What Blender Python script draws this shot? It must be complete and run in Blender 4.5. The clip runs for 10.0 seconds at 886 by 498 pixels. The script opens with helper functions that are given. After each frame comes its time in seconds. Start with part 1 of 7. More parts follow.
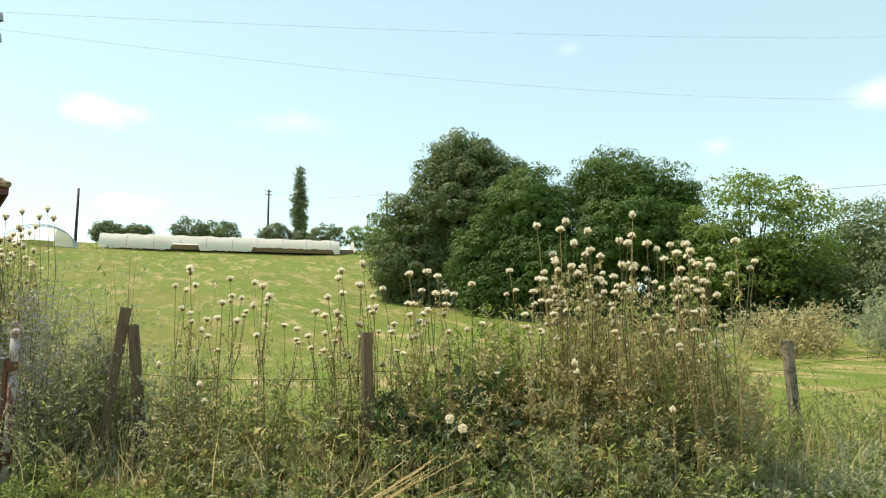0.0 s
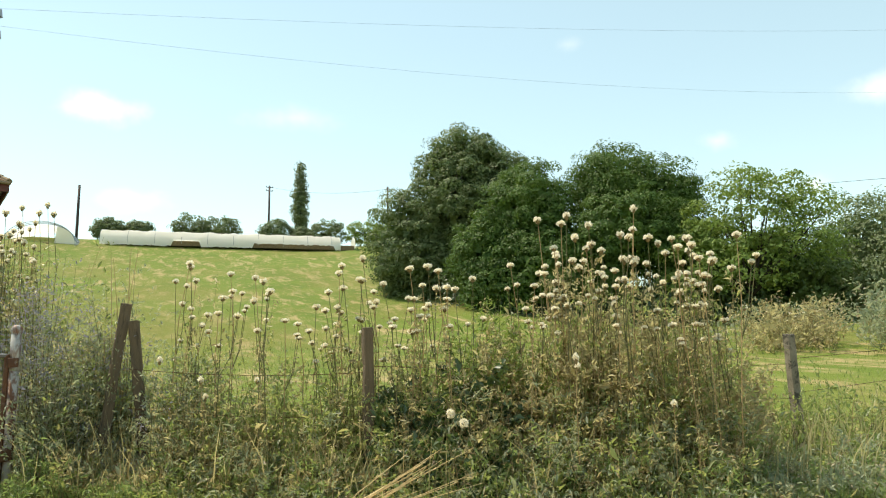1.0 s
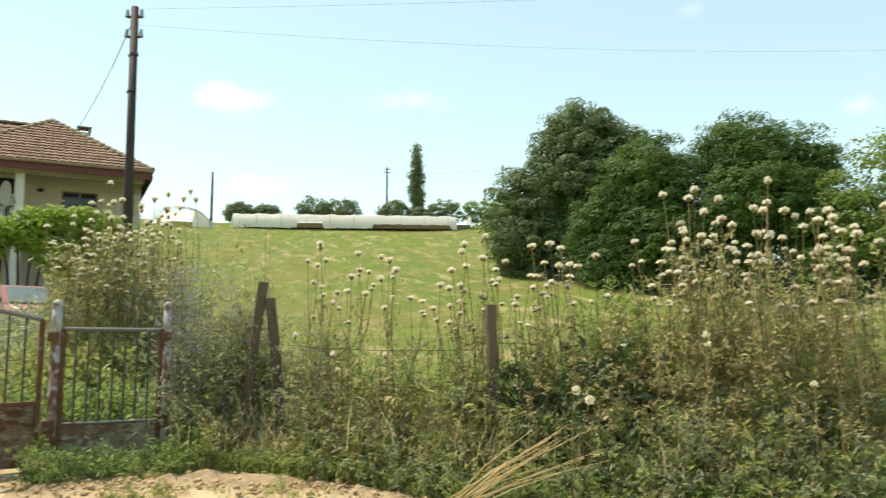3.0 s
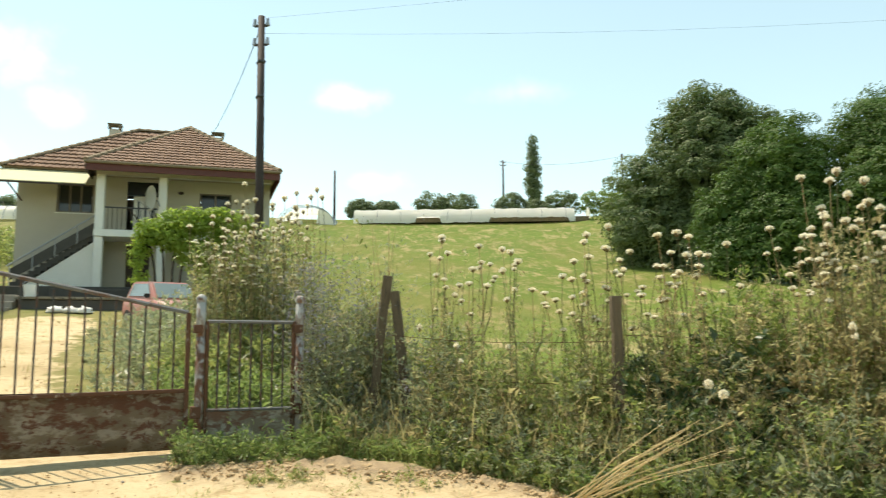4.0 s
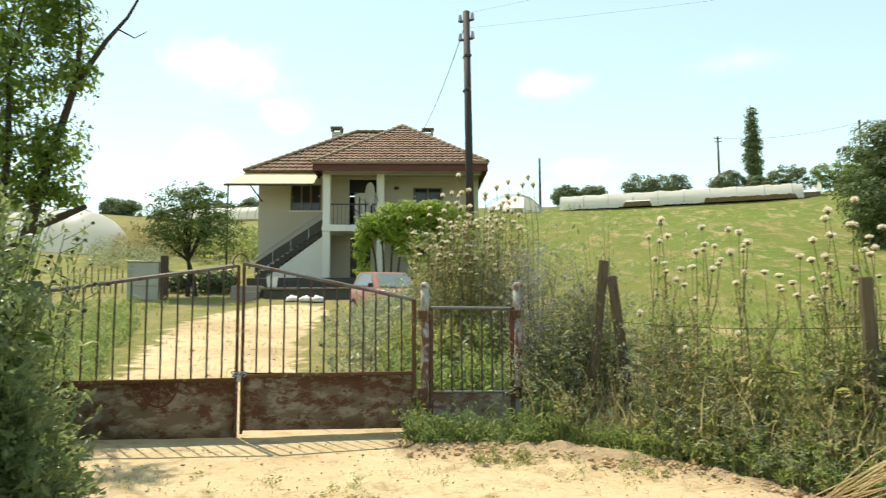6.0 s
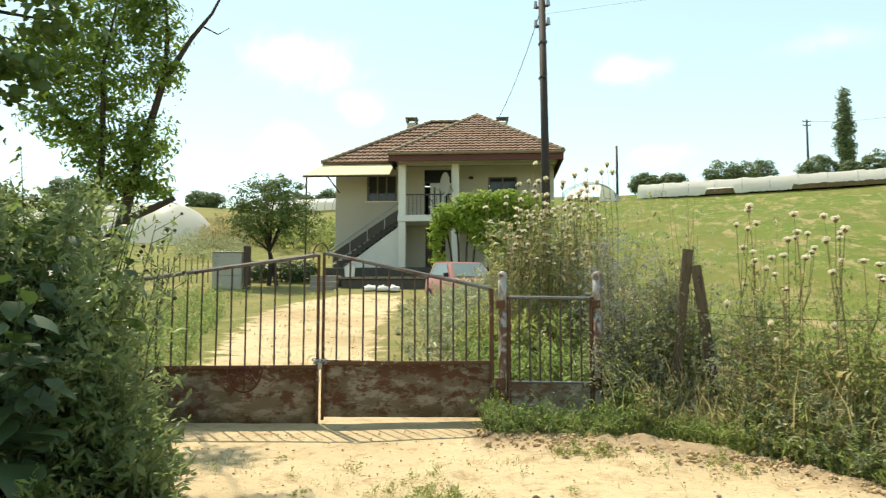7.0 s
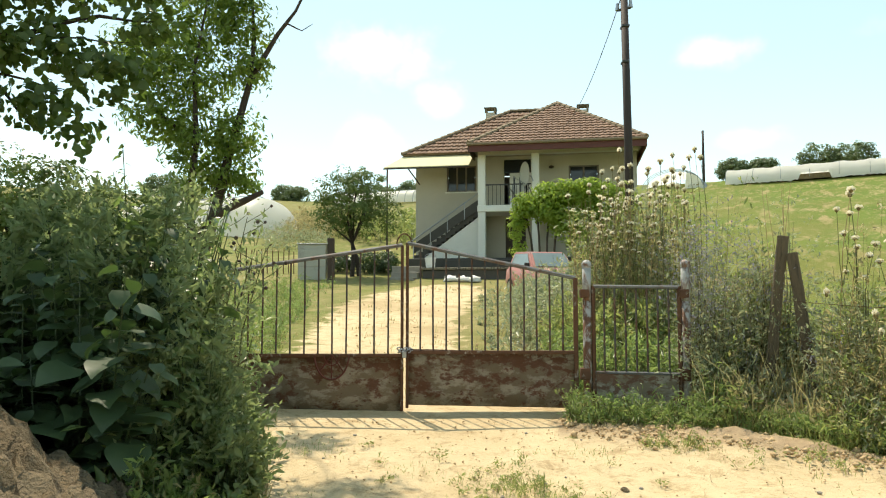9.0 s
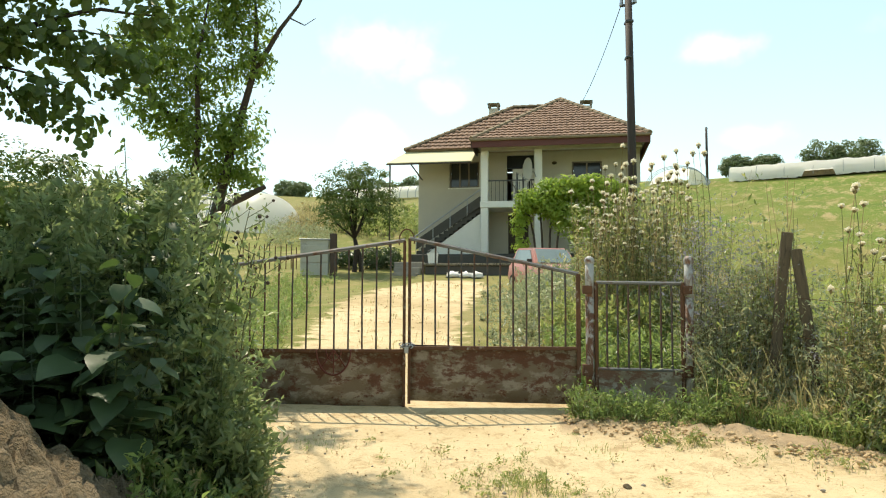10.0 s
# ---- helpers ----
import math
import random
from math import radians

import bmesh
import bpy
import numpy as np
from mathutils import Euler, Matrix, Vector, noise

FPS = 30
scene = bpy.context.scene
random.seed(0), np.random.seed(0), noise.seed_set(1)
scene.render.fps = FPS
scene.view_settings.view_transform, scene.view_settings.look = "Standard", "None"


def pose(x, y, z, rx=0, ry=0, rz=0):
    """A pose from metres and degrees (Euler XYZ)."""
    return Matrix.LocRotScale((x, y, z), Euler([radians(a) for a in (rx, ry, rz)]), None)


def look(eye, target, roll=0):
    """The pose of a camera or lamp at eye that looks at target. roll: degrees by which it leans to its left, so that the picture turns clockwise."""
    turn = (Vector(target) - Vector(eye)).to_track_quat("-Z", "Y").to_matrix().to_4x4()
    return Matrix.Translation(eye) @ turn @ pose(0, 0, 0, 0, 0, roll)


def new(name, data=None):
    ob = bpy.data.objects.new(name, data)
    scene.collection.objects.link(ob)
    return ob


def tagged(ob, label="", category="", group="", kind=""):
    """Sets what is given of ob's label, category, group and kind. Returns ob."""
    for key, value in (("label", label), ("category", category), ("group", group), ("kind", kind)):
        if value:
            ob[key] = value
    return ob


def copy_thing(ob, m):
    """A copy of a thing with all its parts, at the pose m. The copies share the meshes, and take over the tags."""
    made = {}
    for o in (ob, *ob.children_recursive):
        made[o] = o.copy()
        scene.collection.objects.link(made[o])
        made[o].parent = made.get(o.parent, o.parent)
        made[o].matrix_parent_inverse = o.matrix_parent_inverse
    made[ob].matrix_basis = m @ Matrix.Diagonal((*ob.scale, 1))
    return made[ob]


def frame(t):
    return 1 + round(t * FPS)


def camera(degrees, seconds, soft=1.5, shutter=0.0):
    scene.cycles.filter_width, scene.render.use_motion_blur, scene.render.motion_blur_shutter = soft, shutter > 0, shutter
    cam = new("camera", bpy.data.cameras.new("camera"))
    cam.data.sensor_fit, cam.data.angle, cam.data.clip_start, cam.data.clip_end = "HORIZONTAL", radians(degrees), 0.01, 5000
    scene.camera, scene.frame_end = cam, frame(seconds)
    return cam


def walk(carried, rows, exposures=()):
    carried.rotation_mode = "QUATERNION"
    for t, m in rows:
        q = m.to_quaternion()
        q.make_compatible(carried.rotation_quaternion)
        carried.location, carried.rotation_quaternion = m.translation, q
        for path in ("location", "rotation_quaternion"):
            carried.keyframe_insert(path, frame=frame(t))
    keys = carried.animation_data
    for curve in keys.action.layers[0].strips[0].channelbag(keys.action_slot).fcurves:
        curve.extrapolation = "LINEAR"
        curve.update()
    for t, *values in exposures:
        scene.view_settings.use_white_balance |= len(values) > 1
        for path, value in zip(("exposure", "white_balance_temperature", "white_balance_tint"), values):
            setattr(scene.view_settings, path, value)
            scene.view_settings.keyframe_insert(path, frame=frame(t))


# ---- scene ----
cam = camera(62.2, 10.0, soft=1.1, shutter=0.5)
PATH = [
    (0, (0.084, 0.669, 1.359), (1.514, 2.033, 1.666), -0.6),
    (0.5, (0.101, 0.684, 1.357), (1.528, 2.053, 1.652), -0.9),
    (1, (0.097, 0.676, 1.354), (1.526, 2.043, 1.649), -0.8),
    (1.5, (0.093, 0.668, 1.353), (1.522, 2.039, 1.631), -0.9),
    (2, (0.078, 0.671, 1.346), (1.467, 2.084, 1.62), -0.7),
    (3.5, (0.006, 0.685, 1.338), (1.076, 2.359, 1.564), -0.3),
    (4, (-0.008, 0.688, 1.332), (0.925, 2.443, 1.556), -0.3),
    (4.5, (-0.032, 0.688, 1.329), (0.773, 2.505, 1.548), -0.4),
    (5, (-0.048, 0.694, 1.324), (0.627, 2.564, 1.538), -0.6),
    (5.5, (-0.068, 0.699, 1.319), (0.469, 2.615, 1.522), -0.3),
    (6, (-0.092, 0.703, 1.316), (0.319, 2.651, 1.509), -0.3),
    (7.5, (-0.121, 0.761, 1.309), (0.007, 2.751, 1.468), 0.0),
    (8, (-0.127, 0.765, 1.307), (-0.073, 2.757, 1.466), -0.4),
    (8.5, (-0.123, 0.772, 1.305), (-0.109, 2.766, 1.455), -0.5),
    (9, (-0.142, 0.75, 1.3), (-0.146, 2.745, 1.441), -0.0),
    (9.5, (-0.15, 0.746, 1.299), (-0.151, 2.741, 1.436), 0.2),
    (10, (-0.141, 0.772, 1.297), (-0.152, 2.768, 1.427), 0.2),
]
walk(cam, [(t, look(eye, target, roll)) for t, eye, target, roll in PATH], exposures=[(0.0, 0.98, 7650, 9.5), (10.0, 0.97, 7650, 9.5)])

from itertools import product

# ---- light ----
SUN_EL, SUN_AZ = 62.0, -24.0  # azimuth from +y towards +x
EXPOSURE = 0.75
world = bpy.data.worlds.new("world")
scene.world = world
world.use_nodes = True
scene.view_settings.exposure = EXPOSURE


def build_sky():
    nt = world.node_tree
    nt.nodes.clear()
    out = nt.nodes.new("ShaderNodeOutputWorld")
    bg = nt.nodes.new("ShaderNodeBackground")
    bg.inputs["Strength"].default_value = 0.15
    sky = nt.nodes.new("ShaderNodeTexSky")
    sky.sky_type, sky.sun_disc = "NISHITA", False
    sky.sun_elevation, sky.sun_rotation = radians(SUN_EL), radians(SUN_AZ)
    sky.air_density, sky.dust_density, sky.ozone_density = 1.0, 0.1, 0.6
    tc = nt.nodes.new("ShaderNodeTexCoord")
    no = nt.nodes.new("ShaderNodeTexNoise")
    no.inputs["Scale"].default_value, no.inputs["Detail"].default_value = 22.0, 6.0
    nt.links.new(tc.outputs["Generated"], no.inputs["Vector"])
    total = None
    # cloud puffs: azimuth, elevation, width, height (degrees), strength
    for az, el, w, h, k in CLOUDS:
        c = Vector((math.sin(radians(az)) * math.cos(radians(el)), math.cos(radians(az)) * math.cos(radians(el)), math.sin(radians(el))))
        mp = nt.nodes.new("ShaderNodeMapping")
        mp.vector_type = "TEXTURE"
        mp.inputs["Location"].default_value = c
        mp.inputs["Rotation"].default_value = (0, 0, radians(-az))
        mp.inputs["Scale"].default_value = (radians(w), radians(w), radians(h))
        nt.links.new(tc.outputs["Generated"], mp.inputs["Vector"])
        ln = nt.nodes.new("ShaderNodeVectorMath")
        ln.operation = "LENGTH"
        nt.links.new(mp.outputs[0], ln.inputs[0])
        ad = nt.nodes.new("ShaderNodeMath")
        ad.operation = "MULTIPLY_ADD"
        nt.links.new(no.outputs["Fac"], ad.inputs[0])
        ad.inputs[1].default_value = -2.6
        nt.links.new(ln.outputs["Value"], ad.inputs[2])
        mr = nt.nodes.new("ShaderNodeMapRange")
        mr.interpolation_type = "SMOOTHSTEP"
        nt.links.new(ad.outputs[0], mr.inputs["Value"])
        mr.inputs["From Min"].default_value, mr.inputs["From Max"].default_value = 0.3, -1.9
        mr.inputs["To Min"].default_value, mr.inputs["To Max"].default_value = 0.0, k
        if total is None:
            total = mr.outputs[0]
        else:
            mx = nt.nodes.new("ShaderNodeMath")
            mx.operation = "MAXIMUM"
            nt.links.new(total, mx.inputs[0])
            nt.links.new(mr.outputs[0], mx.inputs[1])
            total = mx.outputs[0]
    haze = nt.nodes.new("ShaderNodeMix")
    haze.data_type, haze.blend_type = "RGBA", "MULTIPLY"
    haze.inputs["Factor"].default_value = 1.0
    nt.links.new(sky.outputs[0], haze.inputs["A"])
    haze.inputs["B"].default_value = (1.02, 1.05, 0.93, 1)
    veil = nt.nodes.new("ShaderNodeMix")
    veil.data_type = "RGBA"
    veil.inputs["Factor"].default_value = 0.4
    nt.links.new(haze.outputs["Result"], veil.inputs["A"])
    veil.inputs["B"].default_value = (2.15, 3.2, 3.5, 1)
    mix = nt.nodes.new("ShaderNodeMix")
    mix.data_type = "RGBA"
    nt.links.new(total, mix.inputs["Factor"])
    nt.links.new(veil.outputs["Result"], mix.inputs["A"])
    mix.inputs["B"].default_value = (6.6, 6.4, 5.6, 1)
    nt.links.new(mix.outputs["Result"], bg.inputs["Color"])
    nt.links.new(bg.outputs[0], out.inputs["Surface"])


CLOUDS = [
    (20.5, 18.0, 2.2, 0.85, 0.54), (23.0, 11.5, 2.0, 0.7, 0.40), (56.7, 23.6, 1.0, 0.5, 0.15), (67.5, 15.5, 1.2, 0.55, 0.28), (78.2, 17.4, 1.6, 1.0, 0.4),
    (73.7, 11.6, 1.1, 0.7, 0.43), (34.5, 18.4, 3.0, 0.8, 0.22), (-5.0, 18.6, 3.6, 1.7, 0.58), (-0.5, 15.7, 1.9, 1.1, 0.43), (-6.1, 12.4, 2.2, 1.2, 0.40),
    (-28.0, 9.1, 4.0, 2.0, 0.29), (120.0, 14.0, 5.0, 2.0, 0.36), (-70.0, 16.0, 5.0, 2.0, 0.36), (170.0, 15.0, 5.0, 2.0, 0.36),
]
build_sky()
sun = new("sun", bpy.data.lights.new("sun", "SUN"))
sun.data.energy, sun.data.angle, sun.data.color = 2.9, radians(0.53), (1.0, 0.95, 0.86)
sun_way = Vector((math.sin(radians(SUN_AZ)) * math.cos(radians(SUN_EL)), math.cos(radians(SUN_AZ)) * math.cos(radians(SUN_EL)), math.sin(radians(SUN_EL))))
sun.matrix_world = look(sun_way * 60, (0, 0, 0))


# ---- materials ----
def nodes_of(name):
    m = bpy.data.materials.new(name)
    m.use_nodes = True
    nt = m.node_tree
    return m, nt, nt.nodes["Principled BSDF"]


def add_noise(nt, scale, detail=4.0, rough=0.55, coord="Object", stretch=(1, 1, 1), distort=0.0, turn=None):
    tc = nt.nodes.new("ShaderNodeTexCoord")
    mp = nt.nodes.new("ShaderNodeMapping")
    mp.inputs["Scale"].default_value = stretch
    if turn is not None:
        mp.vector_type = "TEXTURE"
        mp.inputs["Rotation"].default_value = (0, 0, radians(turn))
    no = nt.nodes.new("ShaderNodeTexNoise")
    no.inputs["Scale"].default_value, no.inputs["Detail"].default_value, no.inputs["Roughness"].default_value = scale, detail, rough
    no.inputs["Distortion"].default_value = distort
    nt.links.new(tc.outputs[coord], mp.inputs["Vector"])
    nt.links.new(mp.outputs[0], no.inputs["Vector"])
    return no.outputs["Fac"]


def ramp(nt, fac, stops):
    r = nt.nodes.new("ShaderNodeValToRGB")
    e = r.color_ramp.elements
    while len(e) > len(stops):
        e.remove(e[-1])
    while len(e) < len(stops):
        e.new(0.5)
    for el, (p, c) in zip(e, stops):
        el.position = p
        el.color = (*c, 1) if len(c) == 3 else c
    nt.links.new(fac, r.inputs["Fac"])
    return r.outputs["Color"]


def mixed(nt, fac, a, b, blend="MIX"):
    m = nt.nodes.new("ShaderNodeMix")
    m.data_type, m.blend_type = "RGBA", blend
    for key, v in (("Factor", fac), ("A", a), ("B", b)):
        if isinstance(v, bpy.types.NodeSocket):
            nt.links.new(v, m.inputs[key])
        elif key == "Factor":
            m.inputs[key].default_value = v
        else:
            m.inputs[key].default_value = (*v, 1)
    return m.outputs["Result"]


def bump(nt, bsdf, height, strength=0.3, distance=0.02):
    b = nt.nodes.new("ShaderNodeBump")
    b.inputs["Strength"].default_value, b.inputs["Distance"].default_value = strength, distance
    nt.links.new(height, b.inputs["Height"])
    nt.links.new(b.outputs[0], bsdf.inputs["Normal"])


def surface(name, dark, light, stain=None, scale=6.0, fine=60.0, rough=0.8, metal=0.0, bumps=0.3, dist=0.01, stretch=(1, 1, 1), stain_at=(0.55, 0.7), piece=0.0):
    """A painted, stony, woody or metal surface: two scales of noise, a second tone in stains, and relief."""
    m, nt, b = nodes_of(name)
    big = add_noise(nt, scale, 5, 0.6, stretch=stretch)
    small = add_noise(nt, fine, 4, 0.6, stretch=stretch)
    col = mixed(nt, big, dark, light)
    col = mixed(nt, 0.35, col, mixed(nt, small, dark, light), "OVERLAY") if fine else col
    if stain:
        patch = ramp(nt, add_noise(nt, scale * 0.8, 6, 0.7, stretch=stretch, distort=0.6), [(stain_at[0], (0, 0, 0)), (stain_at[1], (1, 1, 1))])
        col = mixed(nt, patch, col, stain)
    if piece:
        oi = nt.nodes.new("ShaderNodeObjectInfo")
        col = mixed(nt, piece, col, ramp(nt, oi.outputs["Random"], [(0, dark), (1, light)]))
    nt.links.new(col, b.inputs["Base Color"])
    b.inputs["Roughness"].default_value, b.inputs["Metallic"].default_value = rough, metal
    bump(nt, b, small, bumps, dist)
    return m


def leafy(name, dark, light, through_col, amount=0.35, rough=0.55, dry=None, dry_share=0.0, by_object=False, gloss=0.36):
    """Leaves that vary one by one and let the sun shine through."""
    m, nt, b = nodes_of(name)
    geo = nt.nodes.new("ShaderNodeNewGeometry")
    big = add_noise(nt, 0.9, 3)
    r = nt.nodes.new("ShaderNodeObjectInfo").outputs["Random"] if by_object else geo.outputs["Random Per Island"]
    col = mixed(nt, 0.5, ramp(nt, r, [(0, dark), (1, light)]), ramp(nt, big, [(0.35, dark), (0.65, light)]))
    if dry:
        gate = ramp(nt, r, [(max(0.0, 1 - dry_share - 0.02), (0, 0, 0)), (1 - dry_share, (1, 1, 1))])
        col = mixed(nt, gate, col, dry)
    nt.links.new(col, b.inputs["Base Color"])
    b.inputs["Roughness"].default_value = rough
    b.inputs["Specular IOR Level"].default_value = gloss
    tr = nt.nodes.new("ShaderNodeBsdfTranslucent")
    nt.links.new(mixed(nt, 0.65, col, through_col), tr.inputs["Color"])
    mx = nt.nodes.new("ShaderNodeMixShader")
    mx.inputs[0].default_value = amount
    nt.links.new(b.outputs[0], mx.inputs[1])
    nt.links.new(tr.outputs[0], mx.inputs[2])
    nt.links.new(mx.outputs[0], nt.nodes["Material Output"].inputs["Surface"])
    return m


def ground_material():
    m, nt, b = nodes_of("soil_and_grass")
    big = add_noise(nt, 0.35, 5, 0.6)
    mid = add_noise(nt, 3.0, 6, 0.65)
    fine = add_noise(nt, 40.0, 5, 0.7)
    streak = add_noise(nt, 0.9, 10, 0.74, stretch=(3.2, 0.8, 1), distort=0.3, turn=64)
    grass = mixed(nt, mid, (0.085, 0.14, 0.016), (0.16, 0.21, 0.038))
    grass = mixed(nt, 0.5, grass, mixed(nt, fine, (0.06, 0.1, 0.014), (0.21, 0.25, 0.055)))
    grass = mixed(nt, ramp(nt, big, [(0.4, (0, 0, 0)), (0.62, (0.55, 0.55, 0.55))]), grass, mixed(nt, fine, (0.04, 0.085, 0.01), (0.12, 0.17, 0.03)))
    hay = mixed(nt, fine, (0.27, 0.2, 0.09), (0.52, 0.39, 0.22))
    grass = mixed(nt, ramp(nt, streak, [(0.51, (0, 0, 0)), (0.62, (0.8, 0.8, 0.8))]), grass, hay)
    tuft = add_noise(nt, 1.7, 8, 0.75, stretch=(1.8, 0.9, 1), distort=0.3, turn=64)
    grass = mixed(nt, ramp(nt, tuft, [(0.55, (0, 0, 0)), (0.64, (0.65, 0.65, 0.65))]), grass, mixed(nt, fine, (0.2, 0.15, 0.06), (0.44, 0.33, 0.18)))
    olive = ramp(nt, add_noise(nt, 0.12, 4, 0.6), [(0.42, (0, 0, 0)), (0.62, (0.6, 0.6, 0.6))])
    grass = mixed(nt, olive, grass, mixed(nt, fine, (0.13, 0.13, 0.03), (0.22, 0.2, 0.06)))
    parch = nt.nodes.new("ShaderNodeAttribute")
    parch.attribute_name = "parched"
    grass = mixed(nt, parch.outputs["Fac"], grass, mixed(nt, mid, (0.17, 0.15, 0.055), (0.36, 0.3, 0.14)))
    sand = mixed(nt, mid, (0.53, 0.405, 0.235), (0.72, 0.575, 0.37))
    sand = mixed(nt, ramp(nt, fine, [(0.3, (0.6, 0.6, 0.6)), (0.42, (0, 0, 0))]), sand, (0.22, 0.15, 0.08))
    sand = mixed(nt, ramp(nt, big, [(0.46, (0, 0, 0)), (0.66, (0.6, 0.6, 0.6))]), sand, (0.36, 0.26, 0.13))
    crumb = add_noise(nt, 14.0, 6, 0.75, distort=0.5)
    sand = mixed(nt, ramp(nt, crumb, [(0.58, (0, 0, 0)), (0.72, (0.55, 0.55, 0.55))]), sand, (0.33, 0.22, 0.11))
    speck = add_noise(nt, 4.5, 9, 0.8, distort=0.4)
    sand = mixed(nt, ramp(nt, speck, [(0.51, (0, 0, 0)), (0.62, (0.7, 0.7, 0.7))]), sand, (0.34, 0.235, 0.12))
    lane = nt.nodes.new("ShaderNodeAttribute")
    lane.attribute_name = "dug"
    sand = mixed(nt, lane.outputs["Fac"], sand, mixed(nt, crumb, (0.18, 0.12, 0.075), (0.5, 0.37, 0.235)))
    at = nt.nodes.new("ShaderNodeAttribute")
    at.attribute_name = "bare"
    ed = nt.nodes.new("ShaderNodeMath")
    ed.operation = "MULTIPLY_ADD"
    nt.links.new(mid, ed.inputs[0])
    ed.inputs[1].default_value = 0.9
    nt.links.new(at.outputs["Fac"], ed.inputs[2])
    mask = ramp(nt, ed.outputs[0], [(0.82, (0, 0, 0)), (1.0, (1, 1, 1))])
    nt.links.new(mixed(nt, mask, grass, sand), b.inputs["Base Color"])
    b.inputs["Roughness"].default_value = 0.95
    b.inputs["Specular IOR Level"].default_value = 0.15
    bump(nt, b, mixed(nt, 0.4, mixed(nt, 0.6, mid, crumb), fine), 0.7, 0.05)
    return m


def peeled_sheet():
    """Old sheet metal: dusty grey-brown paint, pale scuffed patches, and rust that runs down from the top in streaks."""
    m, nt, b = nodes_of("peeled_rusty_sheet")
    fine = add_noise(nt, 70.0, 5, 0.65)
    col = mixed(nt, add_noise(nt, 3.0, 5, 0.6), (0.13, 0.1, 0.065), (0.24, 0.2, 0.145))
    pale = ramp(nt, add_noise(nt, 5.5, 8, 0.7, stretch=(0.8, 1, 1.5), distort=0.12), [(0.47, (0, 0, 0)), (0.56, (0.85, 0.85, 0.85))])
    col = mixed(nt, pale, col, mixed(nt, fine, (0.24, 0.22, 0.18), (0.4, 0.375, 0.32)))
    tc = nt.nodes.new("ShaderNodeTexCoord")
    xyz = nt.nodes.new("ShaderNodeSeparateXYZ")
    nt.links.new(tc.outputs["Object"], xyz.inputs[0])
    high = nt.nodes.new("ShaderNodeMapRange")
    nt.links.new(xyz.outputs["Z"], high.inputs["Value"])
    high.inputs["From Min"].default_value, high.inputs["From Max"].default_value = 0.3, 0.75
    high.inputs["To Min"].default_value, high.inputs["To Max"].default_value = -0.025, 0.06
    runs = nt.nodes.new("ShaderNodeMath")
    nt.links.new(add_noise(nt, 8.0, 9, 0.75, stretch=(0.8, 1, 1.2), distort=0.15), runs.inputs[0])
    nt.links.new(high.outputs[0], runs.inputs[1])
    rust = ramp(nt, runs.outputs[0], [(0.52, (0, 0, 0)), (0.57, (0.9, 0.9, 0.9))])
    col = mixed(nt, rust, col, mixed(nt, fine, (0.075, 0.034, 0.02), (0.19, 0.085, 0.048)))
    nt.links.new(col, b.inputs["Base Color"])
    b.inputs["Roughness"].default_value = 0.8
    bump(nt, b, mixed(nt, 0.5, fine, rust), 0.4, 0.008)
    return m


M = {}
M["ground"] = ground_material()
M["plaster"] = surface("cream_plaster", (0.44, 0.415, 0.36), (0.54, 0.51, 0.45), (0.36, 0.33, 0.28), 1.2, 30, 0.9, stain_at=(0.58, 0.85))
M["white_paint"] = surface("white_paint", (0.66, 0.65, 0.6), (0.78, 0.77, 0.72), (0.5, 0.48, 0.42), 2.0, 40, 0.8, stain_at=(0.62, 0.85))
M["tile"] = surface("clay_tile", (0.16, 0.088, 0.056), (0.3, 0.18, 0.12), (0.17, 0.14, 0.1), 2.5, 25, 0.85, stain_at=(0.5, 0.75), piece=0.6)
M["ridge"] = surface("mossy_ridge_tile", (0.2, 0.15, 0.1), (0.36, 0.28, 0.19), (0.18, 0.16, 0.1), 4, 30, 0.9)
M["fascia"] = surface("red_brown_fascia", (0.11, 0.028, 0.02), (0.18, 0.05, 0.036), None, 2, 40, 0.6)
M["dark_wood"] = surface("dark_wood", (0.05, 0.03, 0.022), (0.1, 0.065, 0.045), None, 5, 50, 0.7, stretch=(6, 6, 1))
M["soffit"] = surface("soffit_board", (0.3, 0.25, 0.19), (0.42, 0.36, 0.28), None, 3, 30, 0.8)
M["concrete"] = surface("grey_concrete", (0.15, 0.13, 0.1), (0.36, 0.32, 0.25), (0.06, 0.055, 0.04), 14, 70, 0.95, bumps=0.8, stain_at=(0.5, 0.6))
M["dark_concrete"] = surface("dark_concrete", (0.072, 0.067, 0.06), (0.13, 0.122, 0.108), None, 4, 50, 0.9)
M["grey_paint"] = surface("grey_gate_paint", (0.12, 0.125, 0.13), (0.22, 0.23, 0.235), (0.11, 0.05, 0.03), 9, 90, 0.6, 0.1, stain_at=(0.5, 0.66))
M["bar_paint"] = surface("worn_bar_paint", (0.05, 0.05, 0.048), (0.12, 0.12, 0.115), (0.1, 0.045, 0.025), 12, 90, 0.65, 0.1, stain_at=(0.44, 0.58))
M["rust_panel"] = peeled_sheet()
M["rust"] = surface("dark_rust", (0.09, 0.042, 0.022), (0.2, 0.095, 0.048), (0.3, 0.27, 0.23), 14, 90, 0.75, 0.2, stain_at=(0.58, 0.68))
M["white_post"] = surface("worn_white_pipe", (0.3, 0.3, 0.29), (0.5, 0.5, 0.49), (0.16, 0.075, 0.045), 9, 70, 0.6, 0.1, stretch=(1, 1, 0.7), stain_at=(0.48, 0.6))
